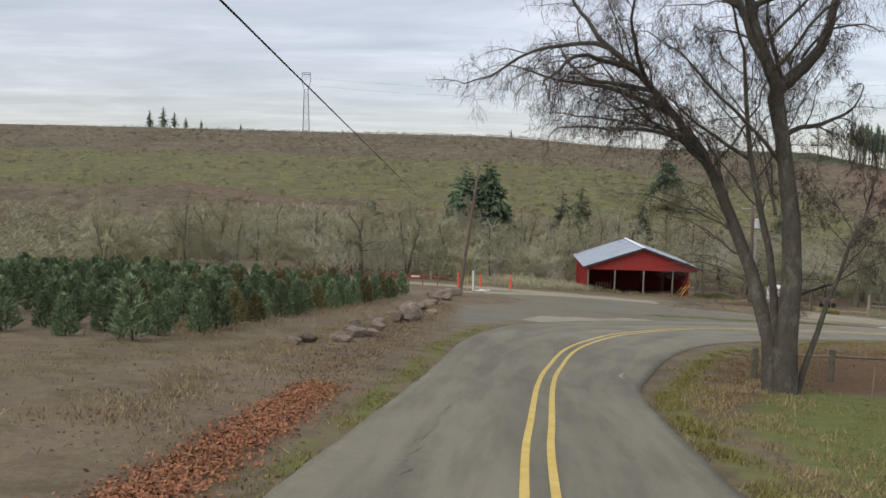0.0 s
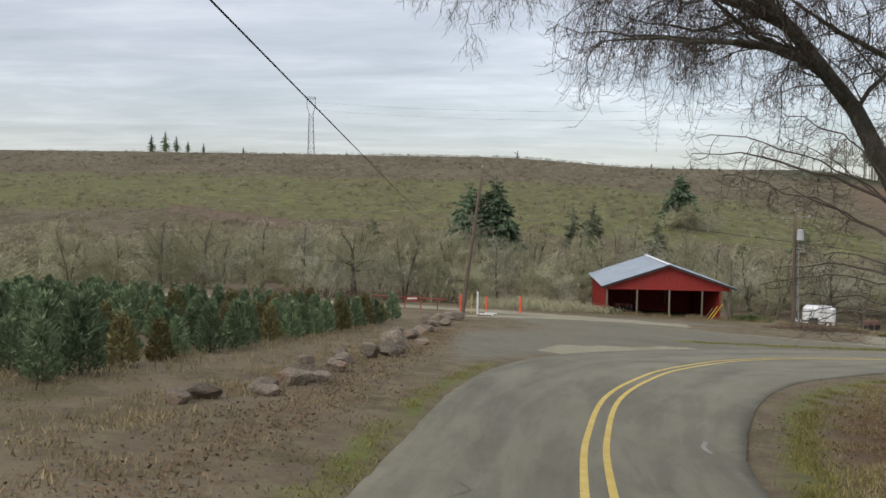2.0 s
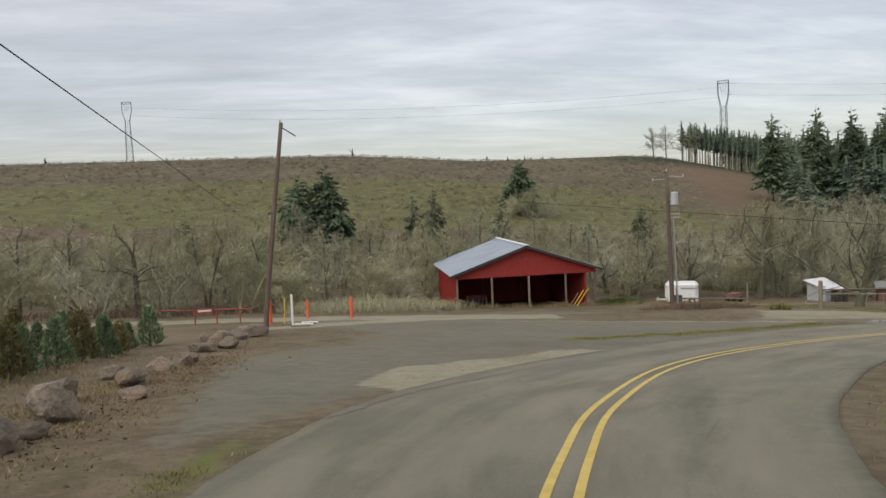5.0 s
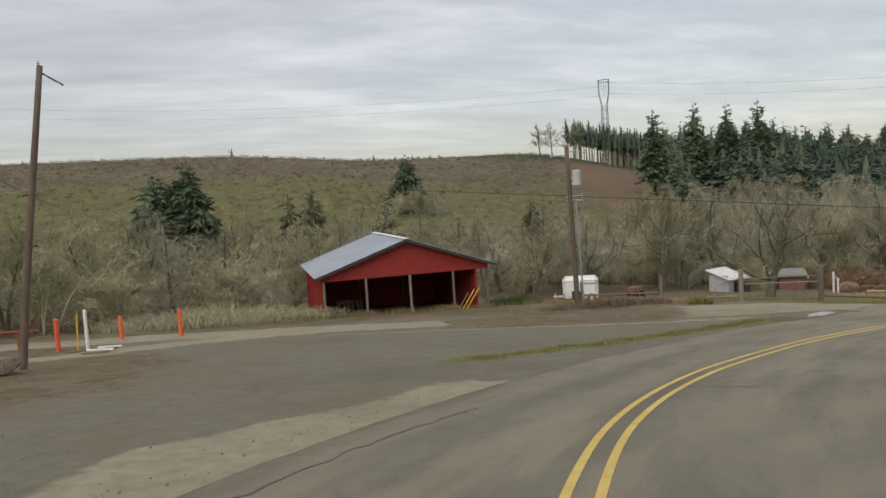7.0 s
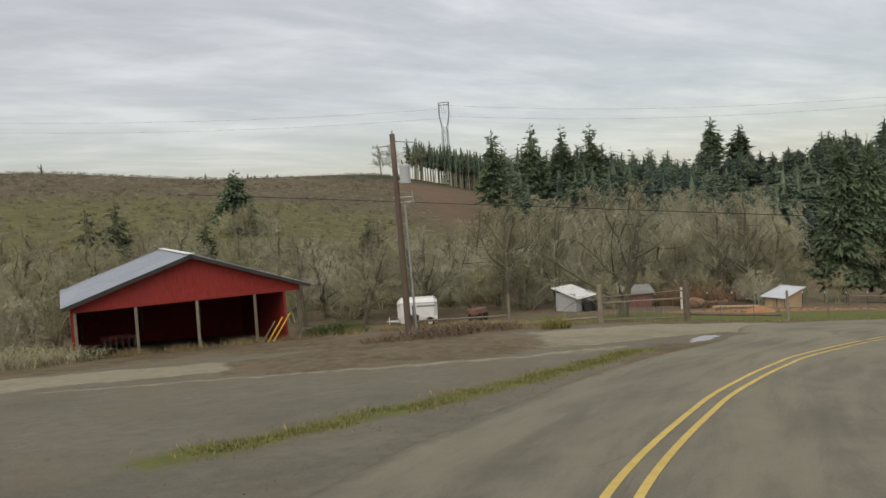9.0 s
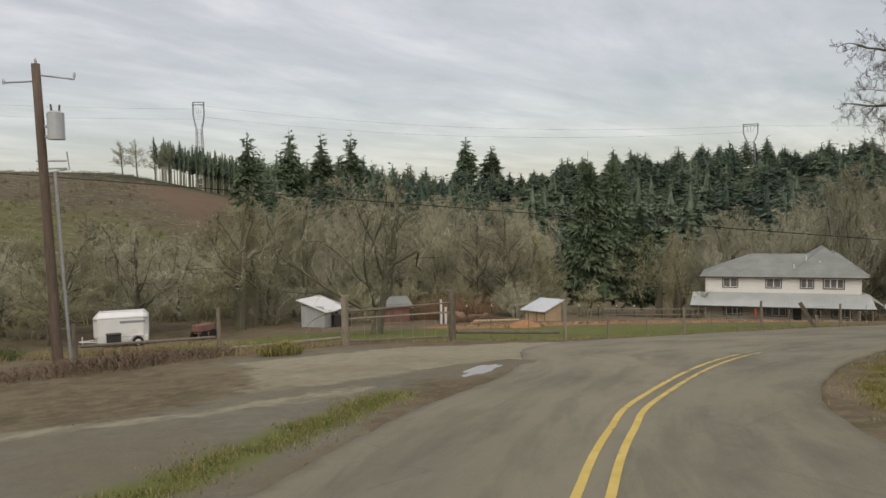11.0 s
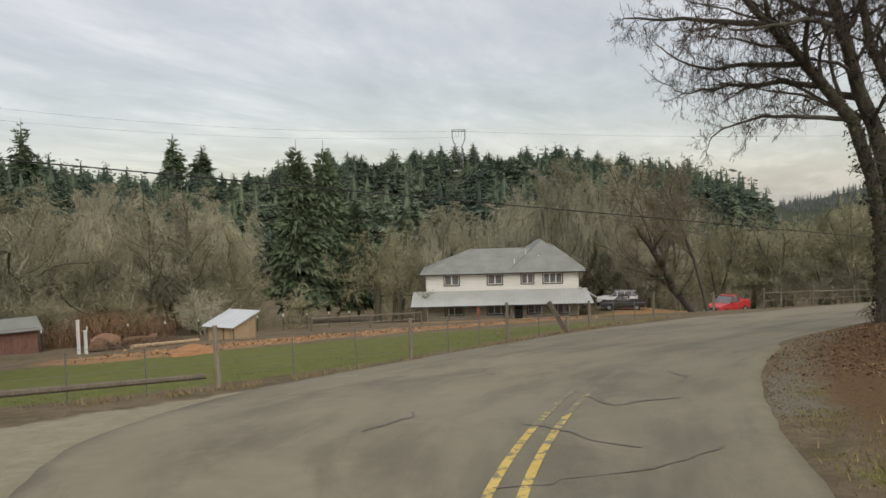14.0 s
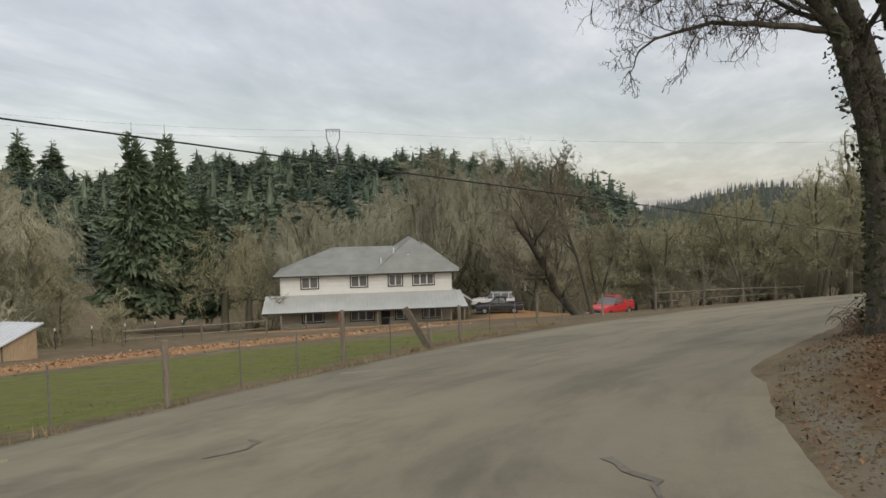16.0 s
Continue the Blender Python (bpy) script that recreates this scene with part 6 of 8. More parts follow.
def lapped(name, a, b, z0, z1, material, step=0.2):
    """A wall of lapped boards between two plan corners, each board a piece."""
    (ax, ay), (bx, by) = a, b
    ln, turn = math.hypot(bx - ax, by - ay), math.degrees(math.atan2(by - ay, bx - ax))
    wall = part(name, box(bmesh.new(), ((ax + bx) / 2, (ay + by) / 2, (z0 + z1) / 2), (ln, 0.16, z1 - z0), (0, 0, turn)), material, house)
    n = int((z1 - z0) / step)
    nrm = Vector((math.sin(radians(turn)), -math.cos(radians(turn)), 0))
    for k in range(n):
        c = Vector(((ax + bx) / 2, (ay + by) / 2, z0 + (k + 0.5) * step)) + nrm * 0.088
        bm = box(bmesh.new(), c, (ln - 0.01, 0.016, step - 0.012), (-3, 0, turn) if abs(turn) < 1 else (0, 0, turn))
        part("board", bm, material, wall)
    return wall


lapped("upper_front_wall", (0, 0), (HW, 0), 3.6, EAVE, M["siding"])
lapped("upper_end_wall", (HW, 0.09), (HW, HD), 3.6, EAVE, M["siding"])
lapped("upper_end_wall", (0, HD), (0, 0.09), 3.6, EAVE, M["siding"])
part("back_wall", box(bmesh.new(), (HW / 2, HD, 2.2), (HW, 0.16, 7.2)), M["siding"], house)
for c, s in (((HW / 2, 0.05, 1.05), (HW, 0.16, 5.1)), ((HW - 0.02, HD / 2, 1.05), (0.16, HD - 0.3, 5.1)), ((0.02, HD / 2, 1.05), (0.16, HD - 0.3, 5.1))):
    part("ground_floor_wall", box(bmesh.new(), c, s), M["tan_wall"], house)


def hip_roof(x0, x1, y0, y1, z, ra, rb, material, name="roof", courses=26):
    """A hipped roof over a rectangle, with its ridge from ra to rb; the front slope carries shingle courses."""
    bm = bmesh.new()
    c = [bm.verts.new(p) for p in ((x0, y0, z), (x1, y0, z), (x1, y1, z), (x0, y1, z))]
    a, b = bm.verts.new(ra), bm.verts.new(rb)
    along = abs(ra[0] - rb[0]) > abs(ra[1] - rb[1])
    if along:
        fs = [(c[0], c[1], b, a), (c[1], c[2], b), (c[2], c[3], a, b), (c[3], c[0], a)]
    else:
        fs = [(c[0], c[1], a), (c[1], c[2], b, a), (c[2], c[3], b), (c[3], c[0], a, b)]
    for f in fs:
        bm.faces.new(f)
    bm.faces.new(c[::-1])
    roof = part(name, bm, material, house)
    c0, c1 = Vector((x0, y0, z)), Vector((x1, y0, z))
    ta, tb = (Vector(ra), Vector(rb)) if along else (Vector(ra), Vector(ra))
    for k in range(courses):
        s0, s1 = k / courses, (k + 1) / courses - 0.001
        q = [c0.lerp(ta, s0), c1.lerp(tb, s0), c1.lerp(tb, s1), c0.lerp(ta, s1)]
        n = (q[1] - q[0]).cross(q[3] - q[0]).normalized()
        if n.z < 0:
            n = -n
        bm = bmesh.new()
        slab(bm, [q[0] + n * 0.016, q[1] + n * 0.016, q[2] + n * 0.011, q[3] + n * 0.011], 0.02)
        part("shingle_course", bm, material, roof)
    return roof


roof = hip_roof(-0.8, 18.7, -0.6, 11.6, EAVE, (5.4, 5.5, 8.45), (13.0, 5.5, 8.45), M["shingle"])
hip_roof(9.6, 18.85, -0.72, 14.0, EAVE + 0.03, (14.3, 4.6, 9.4), (14.3, 9.0, 9.4), M["shingle"])
hip_roof(12.6, 19.3, 1.2, 13.0, EAVE + 0.06, (15.7, 4.9, 8.75), (15.7, 9.5, 8.75), M["shingle"], courses=8)
for a, b in (((-0.8, -0.6), (18.85, -0.74)), ((18.87, -0.72), (18.87, 11))):
    bm = bmesh.new()
    mid = ((a[0] + b[0]) / 2, (a[1] + b[1]) / 2, EAVE - 0.06)
    box(bm, mid, (max(0.06, abs(b[0] - a[0])), max(0.06, abs(b[1] - a[1])), 0.14), bevel=0.01)
    part("gutter", bm, M["trim_dark"], house)
part("soffit", box(bmesh.new(), (HW / 2 + 0.1, -0.32, EAVE - 0.03), (19.4, 0.5, 0.03)), M["trim_white"], house)
for x, y, z in ((10.6, 1.6, 7.1), (13.6, 1.9, 7.4), (12.1, 3.0, 8.1)):
    bm = bmesh.new()
    rod(bm, (x, y, z - 0.4), (x, y, z + 0.3), 0.07)
    part("roof_vent", bm, M["trim_white"], house)


def window(wall_y, x0, x1, z0, z1, panes, thing_, proud=0.10):
    w = part("window", box(bmesh.new(), ((x0 + x1) / 2, wall_y - proud - 0.02, (z0 + z1) / 2), (x1 - x0, 0.05, z1 - z0)), M["interior"], thing_)
    cx, cz = (x0 + x1) / 2, (z0 + z1) / 2
    for nm, c, s in (("casing", (cx, wall_y - proud - 0.05, z1 + 0.05), (x1 - x0 + 0.24, 0.06, 0.12)), ("casing", (cx, wall_y - proud - 0.05, z0 - 0.05), (x1 - x0 + 0.24, 0.07, 0.12)), ("casing", (x0 - 0.06, wall_y - proud - 0.05, cz), (0.12, 0.06, z1 - z0 - 0.01)), ("casing", (x1 + 0.06, wall_y - proud - 0.05, cz), (0.12, 0.06, z1 - z0 - 0.01))):
        part(nm, box(bmesh.new(), c, s, bevel=0.008), M["trim_dark"], w)
    step = (x1 - x0) / panes
    for k in range(panes):
        a, b = x0 + k * step, x0 + (k + 1) * step
        part("pane", box(bmesh.new(), ((a + b) / 2, wall_y - proud - 0.06, cz), (step - 0.14, 0.012, z1 - z0 - 0.16)), M["glass"], w)
        for c, s in ((((a + b) / 2, wall_y - proud - 0.055, z1 - 0.04), (step, 0.05, 0.08)), (((a + b) / 2, wall_y - proud - 0.055, z0 + 0.04), (step, 0.05, 0.08)), ((a + 0.035, wall_y - proud - 0.056, cz), (0.07, 0.05, z1 - z0 - 0.16)), ((b - 0.035, wall_y - proud - 0.056, cz), (0.07, 0.05, z1 - z0 - 0.16))):
            part("sash", box(bmesh.new(), c, s), M["trim_white"], w)
        if k % 2 == 0:
            part("blind", box(bmesh.new(), ((a + b) / 2, wall_y - proud - 0.049, z1 - 0.35), (step - 0.16, 0.004, 0.5)), M["trim_white"], w)
    return w


for x0, x1, n in ((2.15, 3.85, 2), (7.3, 9.0, 2), (11.3, 12.7, 2), (13.9, 16.1, 3)):
    window(0, x0, x1, 4.5, 5.68, n, house)
for x0, x1, n in ((2.2, 4.3, 2), (7.2, 9.6, 3), (12.0, 13.6, 2), (14.9, 16.9, 3)):
    window(0.05, x0, x1, 0.9, 2.05, n, house)
door = part("front_door", box(bmesh.new(), (10.9, -0.06, 1.02), (0.95, 0.06, 2.05), bevel=0.01), M["trim_dark"], house)
bm = bmesh.new()
rod(bm, (11.25, -0.1, 1.0), (11.25, -0.18, 1.0), 0.035)
part("door_knob", bm, M["steel"], door)

# porch
bm = bmesh.new()
slab(bm, [(-1.6, -0.09, 3.8), (19.0, -0.09, 3.8), (19.4, -2.7, 2.3), (-1.8, -2.7, 2.3)], 0.06)
porch_roof = part("porch_roof", bm, M["porch_roof"], house)
for k in range(46):
    x = -1.5 + 20.4 * k / 45
    bm = bmesh.new()
    rod(bm, (x, -0.1, 3.81), (x, -2.69, 2.31), 0.018, sides=4)
    part("roof_rib", bm, M["porch_roof"], porch_roof)
part("fascia", box(bmesh.new(), (8.8, -2.72, 2.24), (21.1, 0.04, 0.16), bevel=0.01), M["trim_dark"], house)
bm = bmesh.new()
slab(bm, [(HW + 0.1, -0.1, 3.8), (HW + 0.1, 9.0, 3.8), (20.5, 9.0, 2.5), (20.5, -1.6, 2.5)], 0.06)
part("side_porch_roof", bm, M["porch_roof"], house)
for x in (-1.4, 0.1, 2.6, 6.0, 9.9, 13.4, 16.6, 17.6, 19.0):
    part("porch_post", box(bmesh.new(), (x, -2.5, 0.85), (0.14, 0.14, 2.75), bevel=0.015), M["old_wood"], house)
for y in (2.0, 5.0, 8.5):
    part("porch_post", box(bmesh.new(), (20.3, y, 0.9), (0.14, 0.14, 3.2), bevel=0.015), M["old_wood"], house)
part("porch_floor", box(bmesh.new(), (8.8, -1.35, -0.35), (20.8, 2.6, 0.9), bevel=0.02), M["old_wood"], house)
for x0, x1 in ((0.2, 2.5), (2.7, 5.9), (13.5, 16.5)):
    bm = bmesh.new()
    box(bm, ((x0 + x1) / 2, -2.5, 0.95), (x1 - x0, 0.07, 0.07))
    box(bm, ((x0 + x1) / 2, -2.5, 0.3), (x1 - x0, 0.07, 0.07))
    rail = part("porch_rail", bm, M["old_wood"], house)
    for k in range(int((x1 - x0) / 0.18)):
        part("baluster", box(bmesh.new(), (x0 + 0.1 + 0.18 * k, -2.5, 0.62), (0.035, 0.035, 0.6)), M["old_wood"], rail)

flag = thing("banner", "small red banner hanging from a porch post", "banner", at=tuple(house.matrix_world @ Vector((6.0, -2.62, 1.1))), turn=-70.7)
bm = bmesh.new()
for k in range(4):
    box(bm, (0.03 * math.sin(k), -0.02 * k, 0.9 - 0.3 * k), (0.34 - 0.03 * k, 0.02, 0.31))
part("cloth", bm, M["pipe_red"], flag)
bm = bmesh.new()
rod(bm, (0, 0.05, 1.15), (0, -0.15, 1.12), 0.015)
part("staff", bm, M["old_wood"], flag)

# ---- parked vehicles ----
def loft(stations):
    """A closed skin through cross-sections (x, half width at sill, half width at top, z low, z high)."""
    bm = bmesh.new()
    rings = []
    for x, w0, w1, z0, z1 in stations:
        h = z1 - z0
        prof = [(-w0 * 0.92, z0), (-w0, z0 + 0.25 * h), (-(w0 + w1) / 2, z0 + 0.7 * h), (-w1 * 0.97, z1 - 0.06 * h), (-w1 * 0.8, z1), (w1 * 0.8, z1), (w1 * 0.97, z1 - 0.06 * h), ((w0 + w1) / 2, z0 + 0.7 * h), (w0, z0 + 0.25 * h), (w0 * 0.92, z0)]
        rings.append([bm.verts.new((x, y, z)) for y, z in prof])
    for a, b in zip(rings[:-1], rings[1:]):
        for i in range(10):
            j = (i + 1) % 10
            bm.faces.new((a[i], a[j], b[j], b[i]))
    bm.faces.new(rings[0])
    bm.faces.new(rings[-1][::-1])
    return bm


def vehicle(name, label, category, at, turn, paint, pickup, long=5.3):
    car = thing(name, label, category, "parked vehicles", at=at, turn=turn)
    k = long / 5.3
    nose = [(-2.65, 0.80, 0.72, 0.48, 0.82), (-2.55, 0.92, 0.84, 0.40, 1.0), (-1.75, 0.96, 0.88, 0.36, 1.12), (-1.05, 0.97, 0.90, 0.36, 1.15)]
    tail = [(1.0, 0.97, 0.91, 0.36, 1.15), (2.5, 0.95, 0.90, 0.40, 1.15), (2.65, 0.92, 0.86, 0.48, 1.08)]
    body = part("body", loft([(x * k, *r) for x, *r in nose + tail]), paint, car, smooth=False)
    end = 0.85 if pickup else 2.45
    cab = [(-1.0, 0.86, 0.80, 1.13, 1.16), (-0.35, 0.86, 0.70, 1.13, 1.74), (0.1, 0.86, 0.70, 1.13, 1.80), (end - 0.35, 0.86, 0.70, 1.13, 1.78), (end, 0.86, 0.74, 1.13, 1.20 if pickup else 1.35)]
    cabin = part("cabin_glass", loft([(x * k, *r) for x, *r in cab]), M["glass"], car, "dark tinted windows")
    part("roof", box(bmesh.new(), ((end / 2 - 0.2) * k, 0, 1.79), ((end + 0.2) * k, 1.36, 0.06), bevel=0.02), paint, car)
    for x in (-0.05, 0.75) if pickup else (0.0, 0.95, 1.9):
        for sy in (-1, 1):
            bm = bmesh.new()
            rod(bm, (x * k, sy * 0.88, 1.12), (x * k, sy * 0.70, 1.80), 0.05, sides=5)
            part("pillar", bm, paint, cabin)
    if pickup:
        bm = bmesh.new()
        for c, s in (((1.8 * k, 0.86, 1.17), (1.7 * k, 0.1, 0.12)), ((1.8 * k, -0.86, 1.17), (1.7 * k, 0.1, 0.12)), ((2.58 * k, 0, 1.15), (0.1, 1.7, 0.14))):
            box(bm, c, s, bevel=0.02)
        part("bed_rail", bm, paint, car)
    else:
        for sy in (-1, 1):
            bm = bmesh.new()
            rod(bm, (-0.1, sy * 0.55, 1.87), (2.0 * k, sy * 0.55, 1.87), 0.025, sides=5)
            part("roof_rack", bm, M["trim_dark"], car)
    for x in (-1.65, 1.65):
        for sy in (-1, 1):
            bm = bmesh.new()
            rod(bm, (x * k, sy * 0.74, 0.37), (x * k, sy * 0.97, 0.37), 0.38, sides=18)
            tyre = part("wheel", bm, M["rubber"], car)
            bm = bmesh.new()
            rod(bm, (x * k, sy * 0.95, 0.37), (x * k, sy * 0.985, 0.37), 0.23, 0.2, sides=14)
            part("rim", bm, M["steel"], tyre)
    for sy in (-1, 1):
        part("headlight", box(bmesh.new(), (-2.6 * k, sy * 0.62, 0.84), (0.12, 0.34, 0.16), bevel=0.03), M["glass"], car)
        part("tail_light", box(bmesh.new(), (2.62 * k, sy * 0.8, 0.95), (0.08, 0.16, 0.3), bevel=0.02), M["pipe_red"], car)
        part("mirror", box(bmesh.new(), (-0.75 * k, sy * 1.02, 1.22), (0.14, 0.2, 0.18), bevel=0.03), paint, car)
    part("grille", box(bmesh.new(), (-2.64 * k, 0, 0.72), (0.08, 1.0, 0.26), bevel=0.02), M["trim_dark"], car)
    for x in (-2.68, 2.68):
        part("bumper", box(bmesh.new(), (x * k, 0, 0.5), (0.14, 1.8, 0.2), bevel=0.05), M["steel"], car)
    return car


def on_land(x, y, dz=0.0):
    return (x, y, height(x, y) + dz)


vehicle("suv", "white sport utility vehicle with roof rack parked beside the house", "car", (134.2, 67.7, -21.95), -84, M["car_white"], False, 5.2)
vehicle("pickup_truck", "black pickup truck parked on the gravel by the house", "pickup", (128.5, 66.3, -21.85), -80, M["car_black"], True, 5.3)
vehicle("pickup_truck", "bright red pickup truck parked behind a leaning tree", "pickup", (113.0, 54.2, -19.85), -30, M["car_red"], True, 5.5)

# ---- white horse trailer ----
trailer = thing("horse_trailer", "small white two-horse trailer with rounded roof parked on the grass", "trailer", at=on_land(44.4, 98.6, 0.03), turn=-30)
bm = bmesh.new()
box(bm, (0, 0, 1.42), (3.45, 1.9, 1.9), bevel=0.3)
body = part("body", bm, M["white_metal"], trailer)
part("lower_panel", box(bmesh.new(), (0.1, 0, 0.52), (3.2, 1.86, 0.5), bevel=0.05), M["white_metal"], trailer)
part("band", box(bmesh.new(), (0, 0, 1.98), (3.47, 1.92, 0.05), bevel=0.01), M["can"], body, "grey waist moulding")
for sy in (-1, 1):
    part("vent_slot", box(bmesh.new(), (0.75, sy * 0.955, 1.72), (1.6, 0.02, 0.16), bevel=0.005), M["steel"], body)
    bm = bmesh.new()
    for k in range(9):
        a0, a1 = math.pi * k / 9, math.pi * (k + 1) / 9
        q = [(1.05 - r * math.cos(a), y, 0.34 + r * math.sin(a)) for y in (sy * 0.9, sy * 1.06) for r in (0.46, 0.52) for a in (a0, a1)]
        bmesh.ops.convex_hull(bm, input=[bm.verts.new(p) for p in q])
    part("fender", bm, M["white_metal"], trailer)
    bm = bmesh.new()
    rod(bm, (1.05, sy * 0.8, 0.34), (1.05, sy * 1.02, 0.34), 0.37, sides=18)
    w = part("wheel", bm, M["rubber"], trailer)
    bm = bmesh.new()
    rod(bm, (1.05, sy * 1.0, 0.34), (1.05, sy * 1.035, 0.34), 0.2, sides=12)
    part("rim", bm, M["white_metal"], w)
bm = bmesh.new()
rod(bm, (-1.5, 0.6, 0.42), (-2.7, 0, 0.42), 0.05)
rod(bm, (-1.5, -0.6, 0.42), (-2.7, 0, 0.42), 0.05)
rod(bm, (-2.5, 0, -0.05), (-2.5, 0, 0.75), 0.04)
part("tongue", bm, M["white_metal"], trailer)
stump_box = thing("dark_box", "dark plastic feed box standing beside the trailer's nose", "box", at=on_land(43.0, 96.9), turn=-20)
part("bin", box(bmesh.new(), (0, 0, 0.42), (0.85, 0.7, 0.9), bevel=0.05), M["trim_dark"], stump_box)
part("lid", box(bmesh.new(), (0, 0, 0.9), (0.92, 0.76, 0.07), bevel=0.02), M["trim_dark"], stump_box)

# ---- sheds ----
shed = thing("shed", "small grey shed with a white sheet-metal lean-to roof", "shed", at=on_land(60.6, 96.9), turn=15)
for nm, c, w in (("back_wall", (0, 1.1, 1.0), (2.7, 0.08, 2.5)), ("end_wall", (-1.3, 0, 0.8), (0.08, 2.2, 2.1)), ("end_wall", (1.3, 0, 0.8), (0.08, 2.2, 2.1)), ("front_wall", (-0.85, -1.1, 0.55), (0.95, 0.08, 1.7)), ("front_wall", (1.0, -1.1, 0.55), (0.65, 0.08, 1.7))):
    part(nm, box(bmesh.new(), c, w, bevel=0.01), M["can"], shed)
for k in range(7):
    part("batten", box(bmesh.new(), (-1.35, -0.95 + 0.32 * k, 0.8), (0.03, 0.04, 2.05)), M["can"], shed)
# dark sheet added behind the doorway to paint the shade inside
part("inner_wall", box(bmesh.new(), (0.2, 0.6, 0.55), (2.2, 0.05, 1.7)), M["interior"], shed)
bm = bmesh.new()
slab(bm, [(-1.65, -1.6, 1.42), (1.65, -1.6, 1.42), (1.65, 1.4, 2.35), (-1.65, 1.4, 2.35)], 0.05)
roof_sheet = part("roof", bm, M["white_metal"], shed)
for k in range(9):
    x = -1.6 + 0.4 * k
    bm = bmesh.new()
    rod(bm, (x, -1.6, 1.47), (x, 1.4, 2.40), 0.02, sides=4)
    part("roof_rib", bm, M["white_metal"], roof_sheet)
for k, (x, y) in enumerate([(60.7, 95.0), (61.7, 95.2)]):
    bin_ = thing("rubbish_bin", "dark plastic rubbish bin standing against the grey shed", "bin", "bins at the shed", at=on_land(x, y), turn=15)
    bm = bmesh.new()
    box(bm, (0, 0, 0.45), (0.55, 0.55, 0.95), bevel=0.05)
    part("bucket", bm, M["trim_dark"], bin_)
    part("lid", box(bmesh.new(), (0, -0.02, 0.96), (0.62, 0.62, 0.08), bevel=0.03), M["trim_dark"], bin_)

hutch = thing("goat_shed", "low plywood animal shed with a pale metal roof", "shed", at=on_land(79.3, 87.6), turn=-96)
bm = bmesh.new()
for side in (-1.36, 1.36):
    ends = [(side, -1.3, -0.4), (side, 1.3, -0.4), (side, 1.3, 1.98), (side, -1.3, 1.28)]
    bm = bmesh.new()
    slab(bm, ends, 0.05)
    part("end_wall", bm, M["tan_wood"], hutch)
for k in range(5):
    part("front_plank", box(bmesh.new(), (-1.08 + 0.54 * k, -1.3, 0.42 + 0.004 * (k % 2)), (0.53, 0.05, 1.66), bevel=0.006), M["tan_wood"], hutch)
part("back_wall", box(bmesh.new(), (0, 1.28, 0.75), (2.66, 0.05, 2.3)), M["tan_wood"], hutch)
for x in (-1.36, 0.3, 1.36):
    part("stud", box(bmesh.new(), (x, -1.36, 0.42), (0.09, 0.06, 1.66)), M["old_wood"], hutch)
bm = bmesh.new()
slab(bm, [(-1.65, -1.75, 1.2), (1.65, -1.75, 1.2), (1.65, 1.65, 2.12), (-1.65, 1.65, 2.12)], 0.05)
hutch.scale = (0.88, 0.88, 0.92)
hutch_roof = part("roof", bm, M["roof_pale"], hutch)
for k in range(9):
    x = -1.6 + 0.4 * k
    bm = bmesh.new()
    rod(bm, (x, -1.75, 1.25), (x, 1.65, 2.17), 0.02, sides=4)
    part("roof_rib", bm, M["roof_pale"], hutch_roof)
old_shed = thing("old_shed", "small maroon board shed with a mossy grey roof behind the oak", "shed", at=on_land(70.2, 98.2), turn=-35)
for nm, c, w in (("front_wall", (0, -1.0, 0.7), (2.6, 0.08, 2.0)), ("end_wall", (-1.3, 0, 0.7), (0.08, 2.0, 2.0)), ("end_wall", (1.3, 0, 0.7), (0.08, 2.0, 2.0)), ("back_wall", (0, 1.0, 0.9), (2.6, 0.08, 2.4))):
    part(nm, box(bmesh.new(), c, w), M["maroon"], old_shed)
bm = bmesh.new()
slab(bm, [(-1.6, -1.4, 1.6), (1.6, -1.4, 1.6), (1.6, 1.3, 2.2), (-1.6, 1.3, 2.2)], 0.06)
part("roof", bm, M["shingle"], old_shed)
cart = thing("rusty_cart", "rusty brown farm cart standing among the bare trees", "cart", at=on_land(50.0, 97.6), turn=20)
part("tray", box(bmesh.new(), (0, 0, 0.85), (1.5, 0.9, 0.5), bevel=0.04), M["maroon"], cart)
for x in (-0.5, 0.5):
    for sy in (-1, 1):
        bm = bmesh.new()
        rod(bm, (x, sy * 0.4, 0.32), (x, sy * 0.52, 0.32), 0.36, sides=14)
        part("wheel", bm, M["rubber"], cart)
part("axle_frame", box(bmesh.new(), (0, 0, 0.5), (1.3, 0.8, 0.1), bevel=0.02), M["maroon"], cart)

# ---- gate, fences and posts ----
def post(name, parent, x, y, high, r, material, lean=(0, 0), ox=0, oy=0, oz=0):
    z = height(x, y)
    bm = bmesh.new()
    rod(bm, (x - ox, y - oy, z - 0.5 - oz), (x - ox + lean[0], y - oy + lean[1], z + high - oz), r, r * 0.9, 9)
    return part(name, bm, material, parent)


def rail(parent, a, b, ha, hb, r, material, name="rail"):
    bm = bmesh.new()
    rod(bm, (a[0], a[1], height(*a) + ha), (b[0], b[1], height(*b) + hb), r, r * 0.85, 7)
    return part(name, bm, material, parent)


